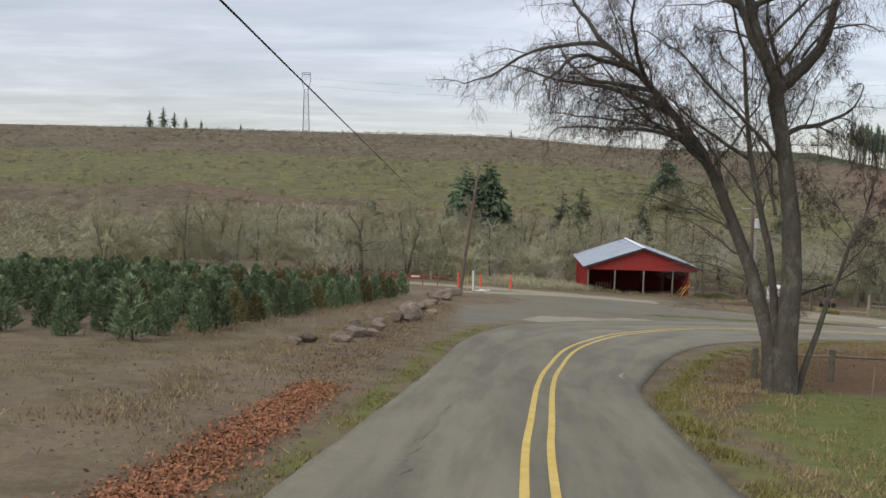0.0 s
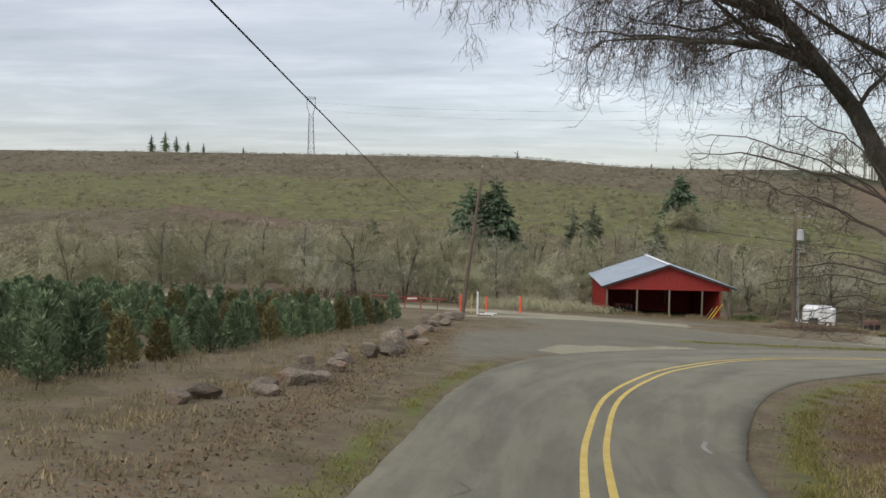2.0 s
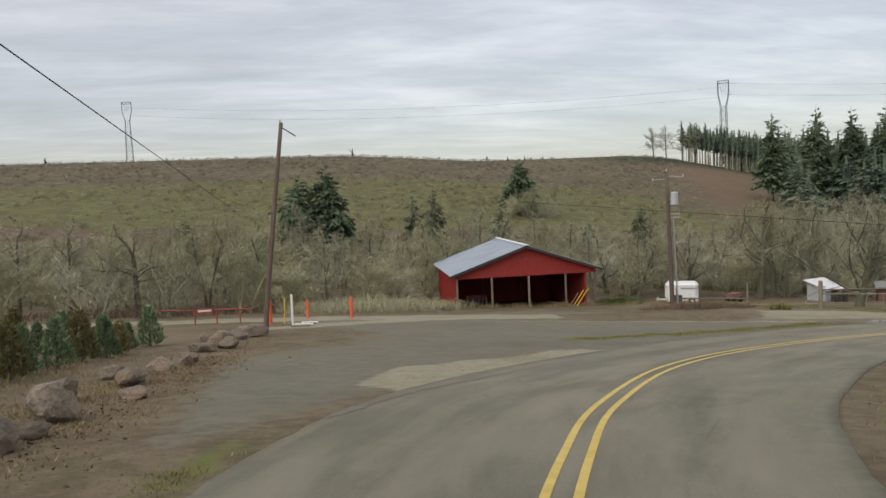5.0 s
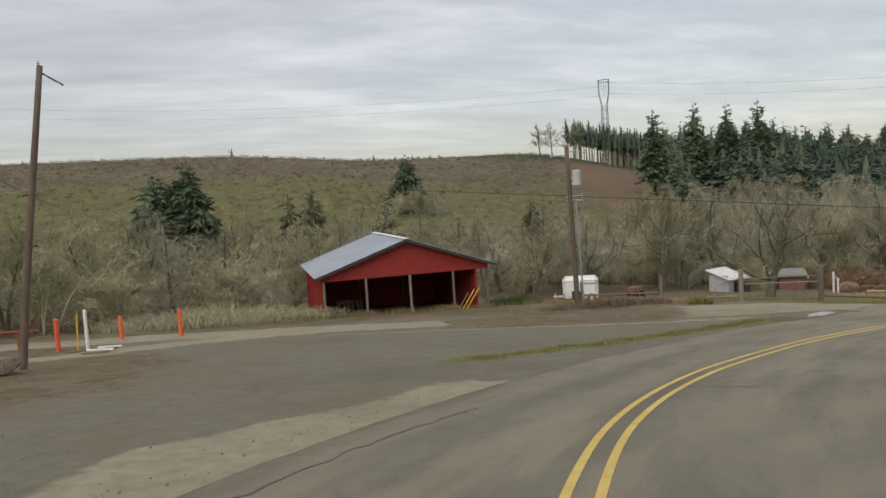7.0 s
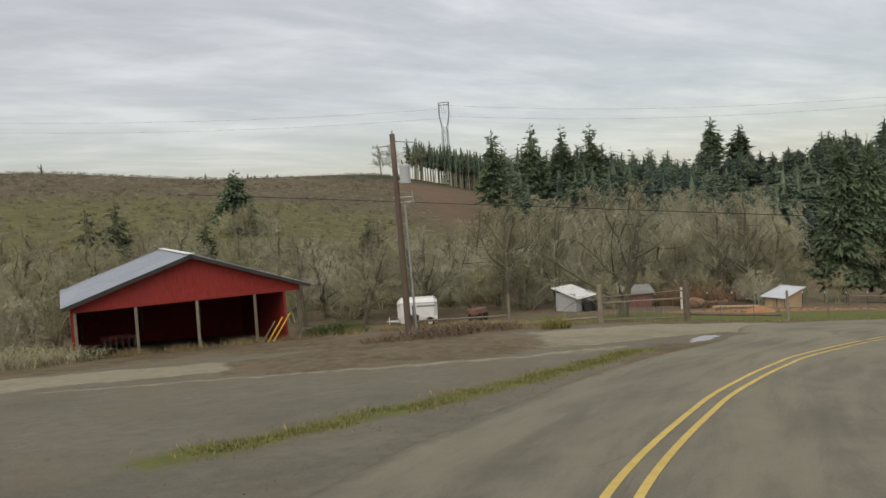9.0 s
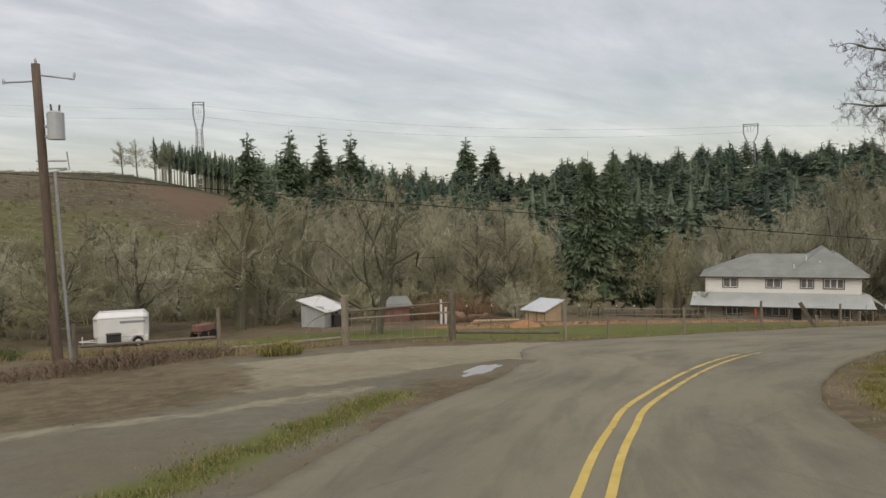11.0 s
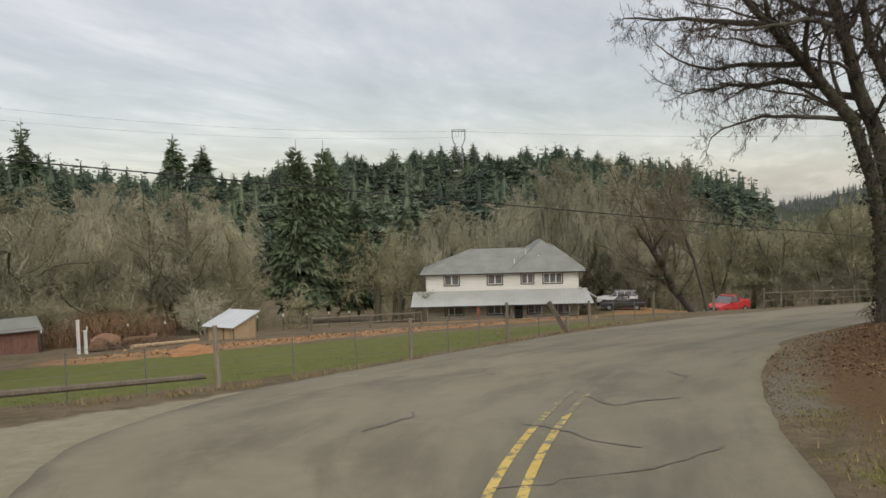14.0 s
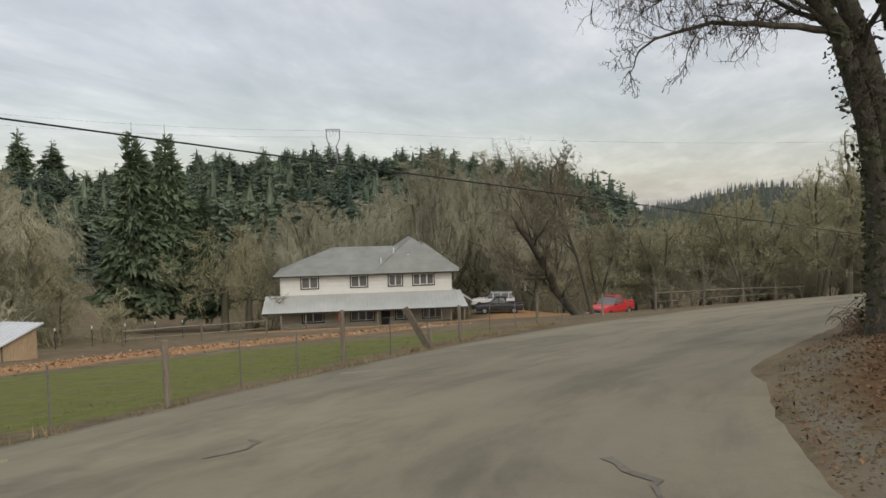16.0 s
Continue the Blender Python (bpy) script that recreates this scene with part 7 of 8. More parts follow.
gate = thing("pole_gate", "weathered farm gate of long poles between two tall posts", "gate")
GL, GR = (40.2, 70.9), (45.3, 69.6)
post("gate_post", gate, *GL, 2.0, 0.16, M["old_wood"])
post("gate_post", gate, *GR, 2.25, 0.17, M["old_wood"])
for a, b in ((0.15, 0.22), (1.05, 1.3), (1.35, 1.72)):
    rail(gate, GL, GR, a, b, 0.045, M["old_wood"])
for k in range(9):
    s = (k + 0.5) / 9
    q = (GL[0] + (GR[0] - GL[0]) * s, GL[1] + (GR[1] - GL[1]) * s)
    bm = bmesh.new()
    rod(bm, (*q, height(*q) + 0.2), (*q, height(*q) + 1.35), 0.006, sides=4)
    part("mesh_wire", bm, M["steel"], gate)
pasture = thing("pasture_fence", "wire pasture fence with weathered round posts and thin steel stakes", "fence")
LINE = [(31.5, 75.5), (35.5, 72.6), (45.3, 69.6), (50.2, 66.8), (57.4, 64.2), (65.0, 62.9), (74.0, 60.9), (83.0, 58.4), (92.0, 55.0), (101, 50)]
for k, (x, y) in enumerate(LINE):
    if k != 2:
        post("post", pasture, x, y, 1.45 + 0.25 * (k % 2), 0.078, M["old_wood"], (0.04 * (k % 3 - 1), 0.03))
for a, b in zip(LINE[2:-1], LINE[3:]):
    for s in (0.33, 0.66):
        bm = bmesh.new()
        x, y = a[0] + (b[0] - a[0]) * s, a[1] + (b[1] - a[1]) * s
        z = height(x, y)
        rod(bm, (x, y, z - 0.3), (x, y, z + 1.25), 0.02, sides=5)
        part("stake", bm, M["fence_wire"], pasture)
    for h in (0.35, 0.7, 1.05, 1.3):
        rail(pasture, a, b, h, h, 0.0045, M["fence_wire"], "wire")
rail(pasture, (45.5, 69.5), (49.9, 67.0), 0.42, 0.35, 0.09, M["old_wood"])
rail(pasture, (35.6, 72.6), (40.0, 71.0), 0.12, 0.3, 0.07, M["old_wood"])
rail(pasture, (31.6, 75.4), (35.4, 72.7), 0.6, 0.6, 0.06, M["old_wood"])
brace = thing("fallen_plank", "grey weathered plank leaning across the pasture fence", "plank")
bm = bmesh.new()
z = height(70.0, 61.3)
box(bm, (69.4, 61.6, z + 0.75), (0.06, 0.24, 1.9), (-28, -8, 0), 0.01)
part("board", bm, M["old_wood"], brace)
bm = bmesh.new()
rod(bm, (70.2, 61.3, z - 0.3), (70.15, 61.35, z + 0.75), 0.08)
part("stub_post", bm, M["old_wood"], brace)
yard_fence = thing("yard_fence", "rail and stake fence round the house yard", "fence")
YARD = [(88.5, 86.5), (93.5, 83.5), (98.0, 80.5), (104, 76)]
for x, y in YARD[:3]:
    post("post", yard_fence, x, y, 1.2, 0.08, M["old_wood"])
for a, b in zip(YARD[:2], YARD[1:3]):
    rail(yard_fence, a, b, 1.05, 1.1, 0.05, M["old_wood"])
    rail(yard_fence, a, b, 0.5, 0.5, 0.04, M["old_wood"])
electric = thing("stake_fence", "row of dark stakes with white caps along the creek side", "fence")
for k in range(11):
    x, y = 70 + 3.2 * k, 95.5 - 0.55 * k
    z = height(x, y)
    bm = bmesh.new()
    rod(bm, (x, y, z - 0.3), (x, y, z + 1.3), 0.035, sides=6)
    stake = part("stake", bm, M["trim_dark"], electric)
    bm = bmesh.new()
    rod(bm, (x, y, z + 1.3), (x, y, z + 1.5), 0.05, sides=6)
    part("cap", bm, M["trim_white"], stake)
road_fence = thing("roadside_fence", "pole fence along the far bend of the road", "fence")
FAR = [(96, 51.5), (103, 47.5), (110, 43.5), (117, 39.5), (124, 35.5), (131, 31)]
for x, y in FAR:
    post("post", road_fence, x, y, 1.6, 0.09, M["old_wood"])
for a, b in zip(FAR[:-1], FAR[1:]):
    rail(road_fence, a, b, 1.2, 1.2, 0.045, M["old_wood"])
    rail(road_fence, a, b, 0.6, 0.6, 0.03, M["old_wood"])
rails = thing("rail_fence", "old post-and-rail fence below the roadside maple", "fence")
RF = [(10.4, 24.7), (13.2, 25.2), (16.4, 25.6), (19.6, 25.8)]
for x, y in RF:
    post("post", rails, x, y, 1.05, 0.12, M["bark"])
for a, b in zip(RF[:-1], RF[1:]):
    rail(rails, a, b, 0.82, 0.82, 0.045, M["old_wood"])
for x, y in ((12.2, 21.0), (14.6, 20.2), (11.8, 23.2)):
    bm = bmesh.new()
    z = height(x, y)
    rod(bm, (x, y, z - 0.2), (x + 0.03, y, z + 1.0), 0.02, sides=5)
    part("stake", bm, M["old_wood"], rails)

# ---- markers beside the drive ----
def marker(name, label, x, y, high, r, material, cap=None, lean=0.0):
    ob = thing(name, label, "marker post", "marker posts by the drive", at=on_land(x, y))
    bm = bmesh.new()
    rod(bm, (0, 0, -0.3), (lean, 0, high), r, sides=10)
    part("tube", bm, material, ob)
    bm = bmesh.new()
    rod(bm, (lean, 0, high), (lean, 0, high + 0.06), r * 1.15, r * 0.7, sides=10)
    part("cap", bm, cap or material, ob)
    return ob


marker("marker_post", "white plastic marker pipe beside the leaning pole", 3.0, 68.6, 1.75, 0.075, M["trim_white"])
marker("marker_post", "tall orange marker tube in front of the brambles", 6.9, 74.1, 1.35, 0.11, M["orange"])
marker("marker_post", "orange marker tube beside the drive", 1.7, 69.6, 1.4, 0.1, M["orange"])
marker("marker_post", "orange marker tube with a ring beside the drive", 4.0, 74.5, 1.2, 0.09, M["orange"])
marker("marker_post", "thin yellow stake beside the white marker", 2.5, 69.4, 1.6, 0.035, M["yellow_pole"], lean=0.08)
barrier = thing("pipe_barrier", "rusty red pipe barrier with a small sign across the farm lane", "barrier")
for x in (-5.2, -2.9, -1.6, -0.2):
    post("post", barrier, x, 71.6, 0.95, 0.05, M["pipe_red"])
rail(barrier, (-5.6, 71.6), (-3.0, 71.6), 0.9, 0.9, 0.045, M["pipe_red"])
rail(barrier, (-1.7, 71.6), (0.6, 71.6), 0.9, 0.9, 0.06, M["pipe_red"])
z = height(-2.3, 71.6)
sign = part("sign", box(bmesh.new(), (-2.3, 71.55, z + 0.8), (1.0, 0.03, 0.42), bevel=0.008), M["pipe_red"], barrier, "small orange sign with a pale bar")
part("pale_bar", box(bmesh.new(), (-2.3, 71.528, z + 0.85), (0.8, 0.008, 0.12)), M["trim_white"], sign)
hose = thing("pipe_heap", "short pale pipes dumped at the foot of the markers", "pipes", at=on_land(3.4, 66.9))
for k in range(4):
    bm = bmesh.new()
    rod(bm, (-0.5 + 0.2 * k, 0.2 * k, 0.06 + 0.06 * (k % 2)), (0.6 + 0.15 * k, -0.3 + 0.3 * k, 0.08), 0.05)
    part("pipe", bm, M["trim_white"] if k % 2 else M["old_wood"], hose)

# ---- boulders along the field edge ----
def boulder(seed, x, y, size, turn):
    r = np.random.default_rng(seed)
    bm = bmesh.new()
    bmesh.ops.create_icosphere(bm, subdivisions=3, radius=1.0)
    planes = [Vector(r.normal(0, 1, 3)).normalized() for _ in range(13)]
    cuts = [r.uniform(0.45, 0.85) for _ in planes]
    for v in bm.verts:
        d = v.co.normalized()
        reach = min([1.0] + [c / max(0.05, d.dot(n)) for n, c in zip(planes, cuts) if d.dot(n) > 0.05])
        v.co = d * reach * (1 + 0.08 * noise.noise(d * 3 + Vector((seed, 0, 0))))
    bmesh.ops.transform(bm, matrix=Matrix.Diagonal((size[0], size[1], size[2], 1)), verts=bm.verts)
    ob = part("boulder", bm, M["rock"])
    ob.matrix_world = pose(x, y, height(x, y) + size[2] * 0.5, 0, 0, turn)
    return tagged(ob, "angular grey-brown basalt boulder at the field edge", "boulder", "boulders along the field")


ROCKS = [(-4.3, 22.4, 0.4), (-3.9, 23.1, 0.5), (-2.9, 24.0, 0.35), (-2.5, 26.8, 0.38), (-3.4, 29.6, 0.4), (-2.8, 33.6, 0.38), (-0.9, 35.6, 0.4), (-2.2, 36.6, 0.42), (-0.5, 39.9, 0.45), (-1.8, 44.3, 0.5), (-0.2, 47.0, 0.45), (0.6, 53.6, 0.5), (-0.7, 57.0, 0.55), (-3.3, 24.6, 0.5), (-3.0, 26.0, 0.6), (-2.8, 27.4, 0.65), (-2.2, 29.0, 0.7), (-2.4, 31.2, 0.6), (-1.9, 33.0, 0.65), (-1.4, 34.6, 0.55), (-1.2, 37.2, 0.75), (-1.6, 39.4, 0.7), (-1.0, 42.5, 0.6), (-0.9, 45.5, 0.65), (-0.6, 48.5, 0.7), (-0.2, 52.0, 0.75), (0.2, 55.5, 0.8), (0.6, 58.3, 0.75), (1.0, 60.2, 0.9)]
for k, (x, y, s) in enumerate(ROCKS):
    s *= 0.85
    boulder(k + 1, x + 0.15 * math.sin(5 * k), y, (s * (1.0 + 0.25 * math.sin(3 * k)), s * (0.85 + 0.2 * math.cos(4 * k)), s * (0.62 + 0.12 * math.sin(7 * k))), 47 * k)

for k, (x, y, s) in enumerate([(70.4, 91.2, 0.95), (71.9, 91.6, 1.0), (73.2, 91.0, 0.9), (74.8, 91.9, 0.85), (76.2, 92.3, 0.8), (72.6, 92.6, 1.1)]):
    o = boulder(60 + k, x, y, (s, s * 0.9, s * 0.72), 31 * k)
    o.data.materials.clear()
    o.data.materials.append(M["brown_rock"])
    tagged(o, "rounded rusty-brown boulder in the animal pen", "boulder", "boulders in the animal pen")
for x, y, h in ((67.9, 90.2, 2.0), (68.25, 90.0, 1.35)):
    ob = thing("white_post", "white painted post beside the animal pen", "post", at=on_land(x, y))
    part("shaft", box(bmesh.new(), (0, 0, h / 2 - 0.2), (0.16, 0.16, h + 0.4), bevel=0.02), M["trim_white"], ob)
    part("cap", box(bmesh.new(), (0, 0, h + 0.03), (0.2, 0.2, 0.06), bevel=0.015), M["trim_white"], ob)
bm = bmesh.new()
bmesh.ops.create_icosphere(bm, subdivisions=4, radius=1.0)
for v in bm.verts:
    d = v.co.copy()
    v.co = Vector((d.x * 1.25, d.y * 1.1, max(-0.1, d.z) * 0.55 * (1 - 0.25 * math.hypot(d.x, d.y)))) * (1 + 0.12 * noise.noise(d * 3))
mound = part("mulch_mound", bm, M["mulch_pile"])
mound.matrix_world = pose(65.2, 79.8, height(65.2, 79.8) - 0.02)
tagged(mound, "small heap of orange bark mulch on the pasture", "mulch heap")
pale_log = thing("pale_log", "long pale peeled log lying along the pen", "log")
bm = bmesh.new()
rod(bm, (71.2, 89.3, height(71.2, 89.3) + 0.12), (77.2, 88.9, height(77.2, 88.9) + 0.12), 0.16, 0.11, 9)
part("trunk", bm, M["tan_wood"], pale_log)

# ---- puddle and road scars ----
def blot(name, x, y, rx, ry, turn, material, label, dz, parent=None, seed=0, points=64):
    r = np.random.default_rng(seed)
    bm = bmesh.new()
    ring = []
    ph = r.uniform(0, 6, 3)
    c, s = math.cos(radians(turn)), math.sin(radians(turn))
    for k in range(points):
        a = 2 * math.pi * k / points
        q = 1 + 0.2 * math.sin(2 * a + ph[0]) + 0.16 * math.sin(3 * a + ph[1]) + 0.1 * math.sin(7 * a + ph[2]) + r.uniform(-0.03, 0.03)
        u, w = rx * q * math.cos(a), ry * q * math.sin(a)
        px, py = x + u * c - w * s, y + u * s + w * c
        ring.append(bm.verts.new((px, py, dz)))
    bm.faces.new(ring)
    return part(name, bm, material, parent, label)


tar = surface("tar_patch", (0.125, 0.115, 0.096), (0.175, 0.16, 0.132), 0.8, 0.85, fine=10, bump=0.2, vary=0.0, space="World")
tagged(blot("puddle", 36.3, 60.85, 1.0, 0.3, 4, M["water"], "", height(36.7, 60.95) + 0.012, seed=4), "shallow puddle mirroring the sky at the road's edge", "puddle", kind="structure")


def scar(points, wide, seed):
    """A crooked tar-filled crack on the road."""
    r = np.random.default_rng(seed)
    line = curve_through(points, 0.25)
    line = line + r.normal(0, 0.06, line.shape)
    t = np.gradient(line, axis=0)
    t /= np.linalg.norm(t, axis=1)[:, None]
    nn = np.stack([-t[:, 1], t[:, 0]], 1)
    w = wide * 0.5 * (0.35 + r.uniform(0, 1, len(line)))[:, None]
    a, b = line + nn * w, line - nn * w
    n = len(a)
    vs = [(x, y, height(x, y) + 0.0445) for x, y in np.concatenate([a, b])]
    raw("tar_seam", vs, [(i, i + 1, n + i + 1, n + i) for i in range(n - 1)], tar, road, "dark crooked tar seam")


STAINS = [
    (0.2, [(49.2, 54.8), (50.0, 54.7), (50.8, 55.0), (51.3, 55.2)]),
    (0.22, [(47.5, 56.4), (47.1, 56.1), (46.4, 55.7), (46.8, 55.4), (47.2, 54.7)]),
    (0.10, [(44.6, 56.9), (44.2, 56.2), (43.4, 55.6), (43.0, 54.9)]),
    (0.07, [(40.8, 56.4), (41.6, 55.2), (42.4, 54.3), (43.2, 53.9)]),
    (0.03, [(-0.4, 9), (0.1, 13), (0.9, 18)]),
    (0.075, [(16.3, 45.7), (17.0, 44.9), (17.9, 44.3)]),
    (0.09, [(3.6, 35.9), (5.6, 39.0), (7.0, 40.4), (9.7, 43.1), (12.0, 45.0)]),
    (0.12, [(52.0, 60.4), (52.8, 60.0), (53.2, 60.3)]),
    (0.16, [(44.0, 59.4), (45.2, 59.0), (45.8, 59.2)]),
]
for k, (wide, pts) in enumerate(STAINS):
    scar(pts, wide * 0.55, k)
chalk = surface("chalky_paint", (0.2, 0.19, 0.165), (0.32, 0.31, 0.28), 2.0, 0.8, bump=0.0, vary=0.0, space="World")
line = curve_through([(5.85, 23.8), (5.6, 23.2), (5.55, 22.6)], 0.2)
vs = [(x, y, height(x, y) + 0.043) for x, y in line] + [(x + 0.09, y - 0.02, height(x, y) + 0.043) for x, y in line]
raw("chalk_mark", vs, [(i, i + 1, len(line) + i + 1, len(line) + i) for i in range(len(line) - 1)], chalk, road, "faded white paint mark at the road edge")


# ---- brambles, grass, leaves, clods and logging slash ----
def cane_heap(name, label, seed, x0, y0, rx, ry, high, n, material, category="brambles"):
    """A heap of arching canes."""
    r = np.random.default_rng(seed)
    a, q = r.uniform(0, 6.283, n), np.sqrt(r.uniform(0, 1, n))
    x, y = x0 + rx * q * np.cos(a), y0 + ry * q * np.sin(a)
    z = land(x, y)
    th, ln = r.uniform(0, 6.283, n), high * r.uniform(0.6, 1.5, n) * (1.15 - 0.6 * q)
    s = np.linspace(0, 1, 5)[None]
    px = x[:, None] + np.cos(th)[:, None] * ln[:, None] * s * 0.8 + r.normal(0, 0.04, (n, 5)) * high
    py = y[:, None] + np.sin(th)[:, None] * ln[:, None] * s * 0.8 + r.normal(0, 0.04, (n, 5)) * high
    pz = z[:, None] - 0.1 + ln[:, None] * (1.9 * s - 1.5 * s * s) + r.normal(0, 0.03, (n, 5)) * high
    lines = np.stack([px, py, pz], -1)
    radii = np.broadcast_to(np.linspace(0.014, 0.005, 5)[None], (n, 5))
    return tagged(limb_mesh(name, [(lines, radii, 2)], material, None, False), label, category, kind="stuff")


cane_heap("bramble_heap", "brown bramble tangle round the foot of the pole", 1, 31.5, 72.2, 4.6, 1.8, 0.7, 1500, M["bramble"])
cane_heap("bramble_heap", "grey bramble bank beside the barn", 2, 9.5, 83.0, 8.0, 4.0, 1.5, 3000, M["twig_olive"])
cane_heap("bramble_heap", "bramble bank along the farm lane", 3, -9, 86, 12, 4.5, 1.4, 2200, M["bramble"])
cane_heap("bramble_heap", "russet brush on the verge below the maple", 4, 17.5, 23.0, 3.0, 2.2, 1.1, 900, M["twig_red"])
cane_heap("bramble_heap", "dry weeds and canes by the gate", 5, 37.0, 71.3, 2.6, 1.2, 0.5, 500, M["dead_grass"])
cane_heap("bramble_heap", "olive broom bush beside the gate", 15, 35.8, 69.3, 0.8, 0.5, 0.8, 260, M["moss_grass"])
cane_heap("bramble_heap", "dull green brush beside the barn end", 16, 30.5, 84.0, 2.2, 1.4, 1.0, 900, M["shrub_leaf"])
cane_heap("bramble_heap", "brown brush heap near the animal shed", 6, 73.5, 91.0, 4.5, 2.0, 1.0, 1100, M["bramble"])
cane_heap("bramble_heap", "dry brush between trailer and pole", 7, 38.5, 80.5, 3.5, 3.0, 0.5, 600, M["dead_grass"])

cane_heap("bramble_heap", "dark tangled brush at the foot of the old maple", 21, 62.6, 47.6, 2.6, 1.6, 1.3, 1300, M["bramble"])
cane_heap("bramble_heap", "dry brush along the top of the leafy bank", 22, 68, 43.8, 4.5, 1.8, 1.2, 1300, M["bramble"])
cane_heap("russet_brush", "russet leafless brush behind the animal shed", 17, 79, 98.5, 6.0, 2.6, 3.4, 1700, M["twig_russet"], "brush")


def tufts(name, label, seed, points, half, per_metre, high, material, clear=2.6, category="grass"):
    """Upright blades scattered in a band along a line."""
    r = np.random.default_rng(seed)
    line = curve_through(points, 0.5)
    ln = np.linalg.norm(np.diff(line, axis=0), axis=1).sum()
    n = int(ln * per_metre * 2 * half)
    s = r.uniform(0, len(line) - 1.001, n)
    k = s.astype(int)
    base = line[k] + (line[k + 1] - line[k]) * (s - k)[:, None]
    base = base + np.stack([r.normal(0, half * 0.55, n), r.normal(0, half * 0.55, n)], 1)
    clump = np.sin(base[:, 0] * 2.1 + 1.3 * np.sin(base[:, 1])) * np.sin(base[:, 1] * 1.7 + np.sin(base[:, 0] * 1.1)) + r.uniform(-0.5, 0.5, n)
    base = base[(clump > -0.15)]
    edge = np.minimum(away(base[:, 0], base[:, 1], LEFT), away(base[:, 0], base[:, 1], RIGHT))
    on_road = inside(base[:, 0], base[:, 1], [tuple(v) for v in LEFT] + [tuple(v) for v in RIGHT[::-1]])
    base = base[~on_road | (edge < 0.05)]
    n = len(base)
    z = land(base[:, 0], base[:, 1]) + rough(base[:, 0], base[:, 1]) - 0.02
    a = r.uniform(0, 6.283, n)
    h = high * r.uniform(0.4, 1.3, n)
    w = 0.006 + 0.011 * r.uniform(0, 1, n)
    lean = r.normal(0, 0.45, (n, 2)) * h[:, None]
    v = np.empty((n, 3, 3))
    v[:, 0] = np.stack([base[:, 0] - w * np.cos(a), base[:, 1] - w * np.sin(a), z], 1)
    v[:, 1] = np.stack([base[:, 0] + w * np.cos(a), base[:, 1] + w * np.sin(a), z], 1)
    v[:, 2] = np.stack([base[:, 0] + lean[:, 0], base[:, 1] + lean[:, 1], z + h], 1)
    ob = link_mesh(name, array_mesh(name, v.reshape(-1, 3), np.arange(n * 3).reshape(n, 3)), material)
    return tagged(ob, label, category, kind="stuff")


STRIP = [(15.2, 53.6), (22.3, 55.9), (31.8, 59.8)]
tufts("grass_strip", "thin green grass strip between road and farm yard", 1, STRIP, 0.5, 300, 0.10, M["green_grass"])
tufts("moss_strip", "yellow-green mossy grass between road and farm yard", 18, STRIP, 0.75, 130, 0.08, M["moss_grass"])
tufts("dry_grass", "dry grass along the strip between road and yard", 2, STRIP, 0.9, 200, 0.09, M["dead_grass"])
INNER = [(3.9, 6.0), (4.3, 11.0), (4.75, 15.0), (5.4, 18.6), (6.3, 20.5), (7.4, 23.4), (10.4, 29.4), (13.6, 34.0), (17.2, 37.8), (22, 42.4), (29, 47.5), (35.4, 50.9), (42, 52.3)]
tufts("verge_grass", "yellow-green grass on the inside verge of the bend", 3, [(x + 0.7, y - 0.5) for x, y in INNER], 0.8, 190, 0.10, M["moss_grass"])
tufts("verge_dry_grass", "dry brown grass on the inside verge of the bend", 4, [(x + 1.5, y - 1.2) for x, y in INNER], 1.6, 200, 0.13, M["dead_grass"])
tufts("verge_edge_grass", "matted mossy grass hanging over the road edge", 12, [(x + 0.25, y - 0.15) for x, y in INNER], 0.28, 900, 0.10, M["moss_grass"])
tufts("verge_moss", "patches of green moss and grass on the bank", 13, [(x + 2.6, y - 2.2) for x, y in INNER], 1.2, 150, 0.06, M["green_grass"])
tufts("lawn_grass", "green grass under the roadside maple", 5, [(8.5, 6), (9.5, 13), (10.5, 18.5), (15, 19)], 2.6, 110, 0.07, M["moss_grass"])
tufts("lawn_moss", "green winter grass under the roadside maple", 19, [(8.5, 4), (9.5, 12), (11.5, 17.5), (16, 18)], 2.8, 130, 0.06, M["green_grass"])
tufts("left_verge_grass", "mossy green grass at the road's outer edge", 6, [(-2.3, 5), (-1.5, 11), (-0.8, 18), (0.1, 26), (1.8, 33.5)], 0.45, 320, 0.07, M["moss_grass"])
tufts("left_dry_grass", "dry grass on the bank below the boulders", 7, [(-3.2, 8), (-2.6, 16), (-1.6, 26), (-0.6, 36), (0.8, 50), (1.5, 58)], 0.9, 80, 0.11, M["dead_grass"])
tufts("barn_weeds", "dry weeds along the barn front", 8, [(12, 82.6), (17, 82.5), (22.5, 82.1), (28, 81.6), (33, 80), (36, 77)], 0.7, 190, 0.42, M["dead_grass"])
tufts("pasture_grass", "short green pasture behind the wire fence", 9, [(38, 78), (46, 73), (56, 67.5), (66, 66), (76, 64)], 3.6, 70, 0.06, M["green_grass"])
tufts("fence_weeds", "dry weeds along the pasture fence", 10, [(35, 72.8), (45, 69.3), (50, 66.4), (57.4, 63.8), (65, 62.4), (74, 60.3), (83, 57.8)], 0.4, 140, 0.2, M["dead_grass"])
tufts("bend_moss", "yellow-green moss and grass on the inner edge of the bend", 23, [(33, 48.6), (36.5, 50.6), (40, 52.0), (44, 52.5), (48, 52.7)], 0.5, 420, 0.05, M["moss_grass"])
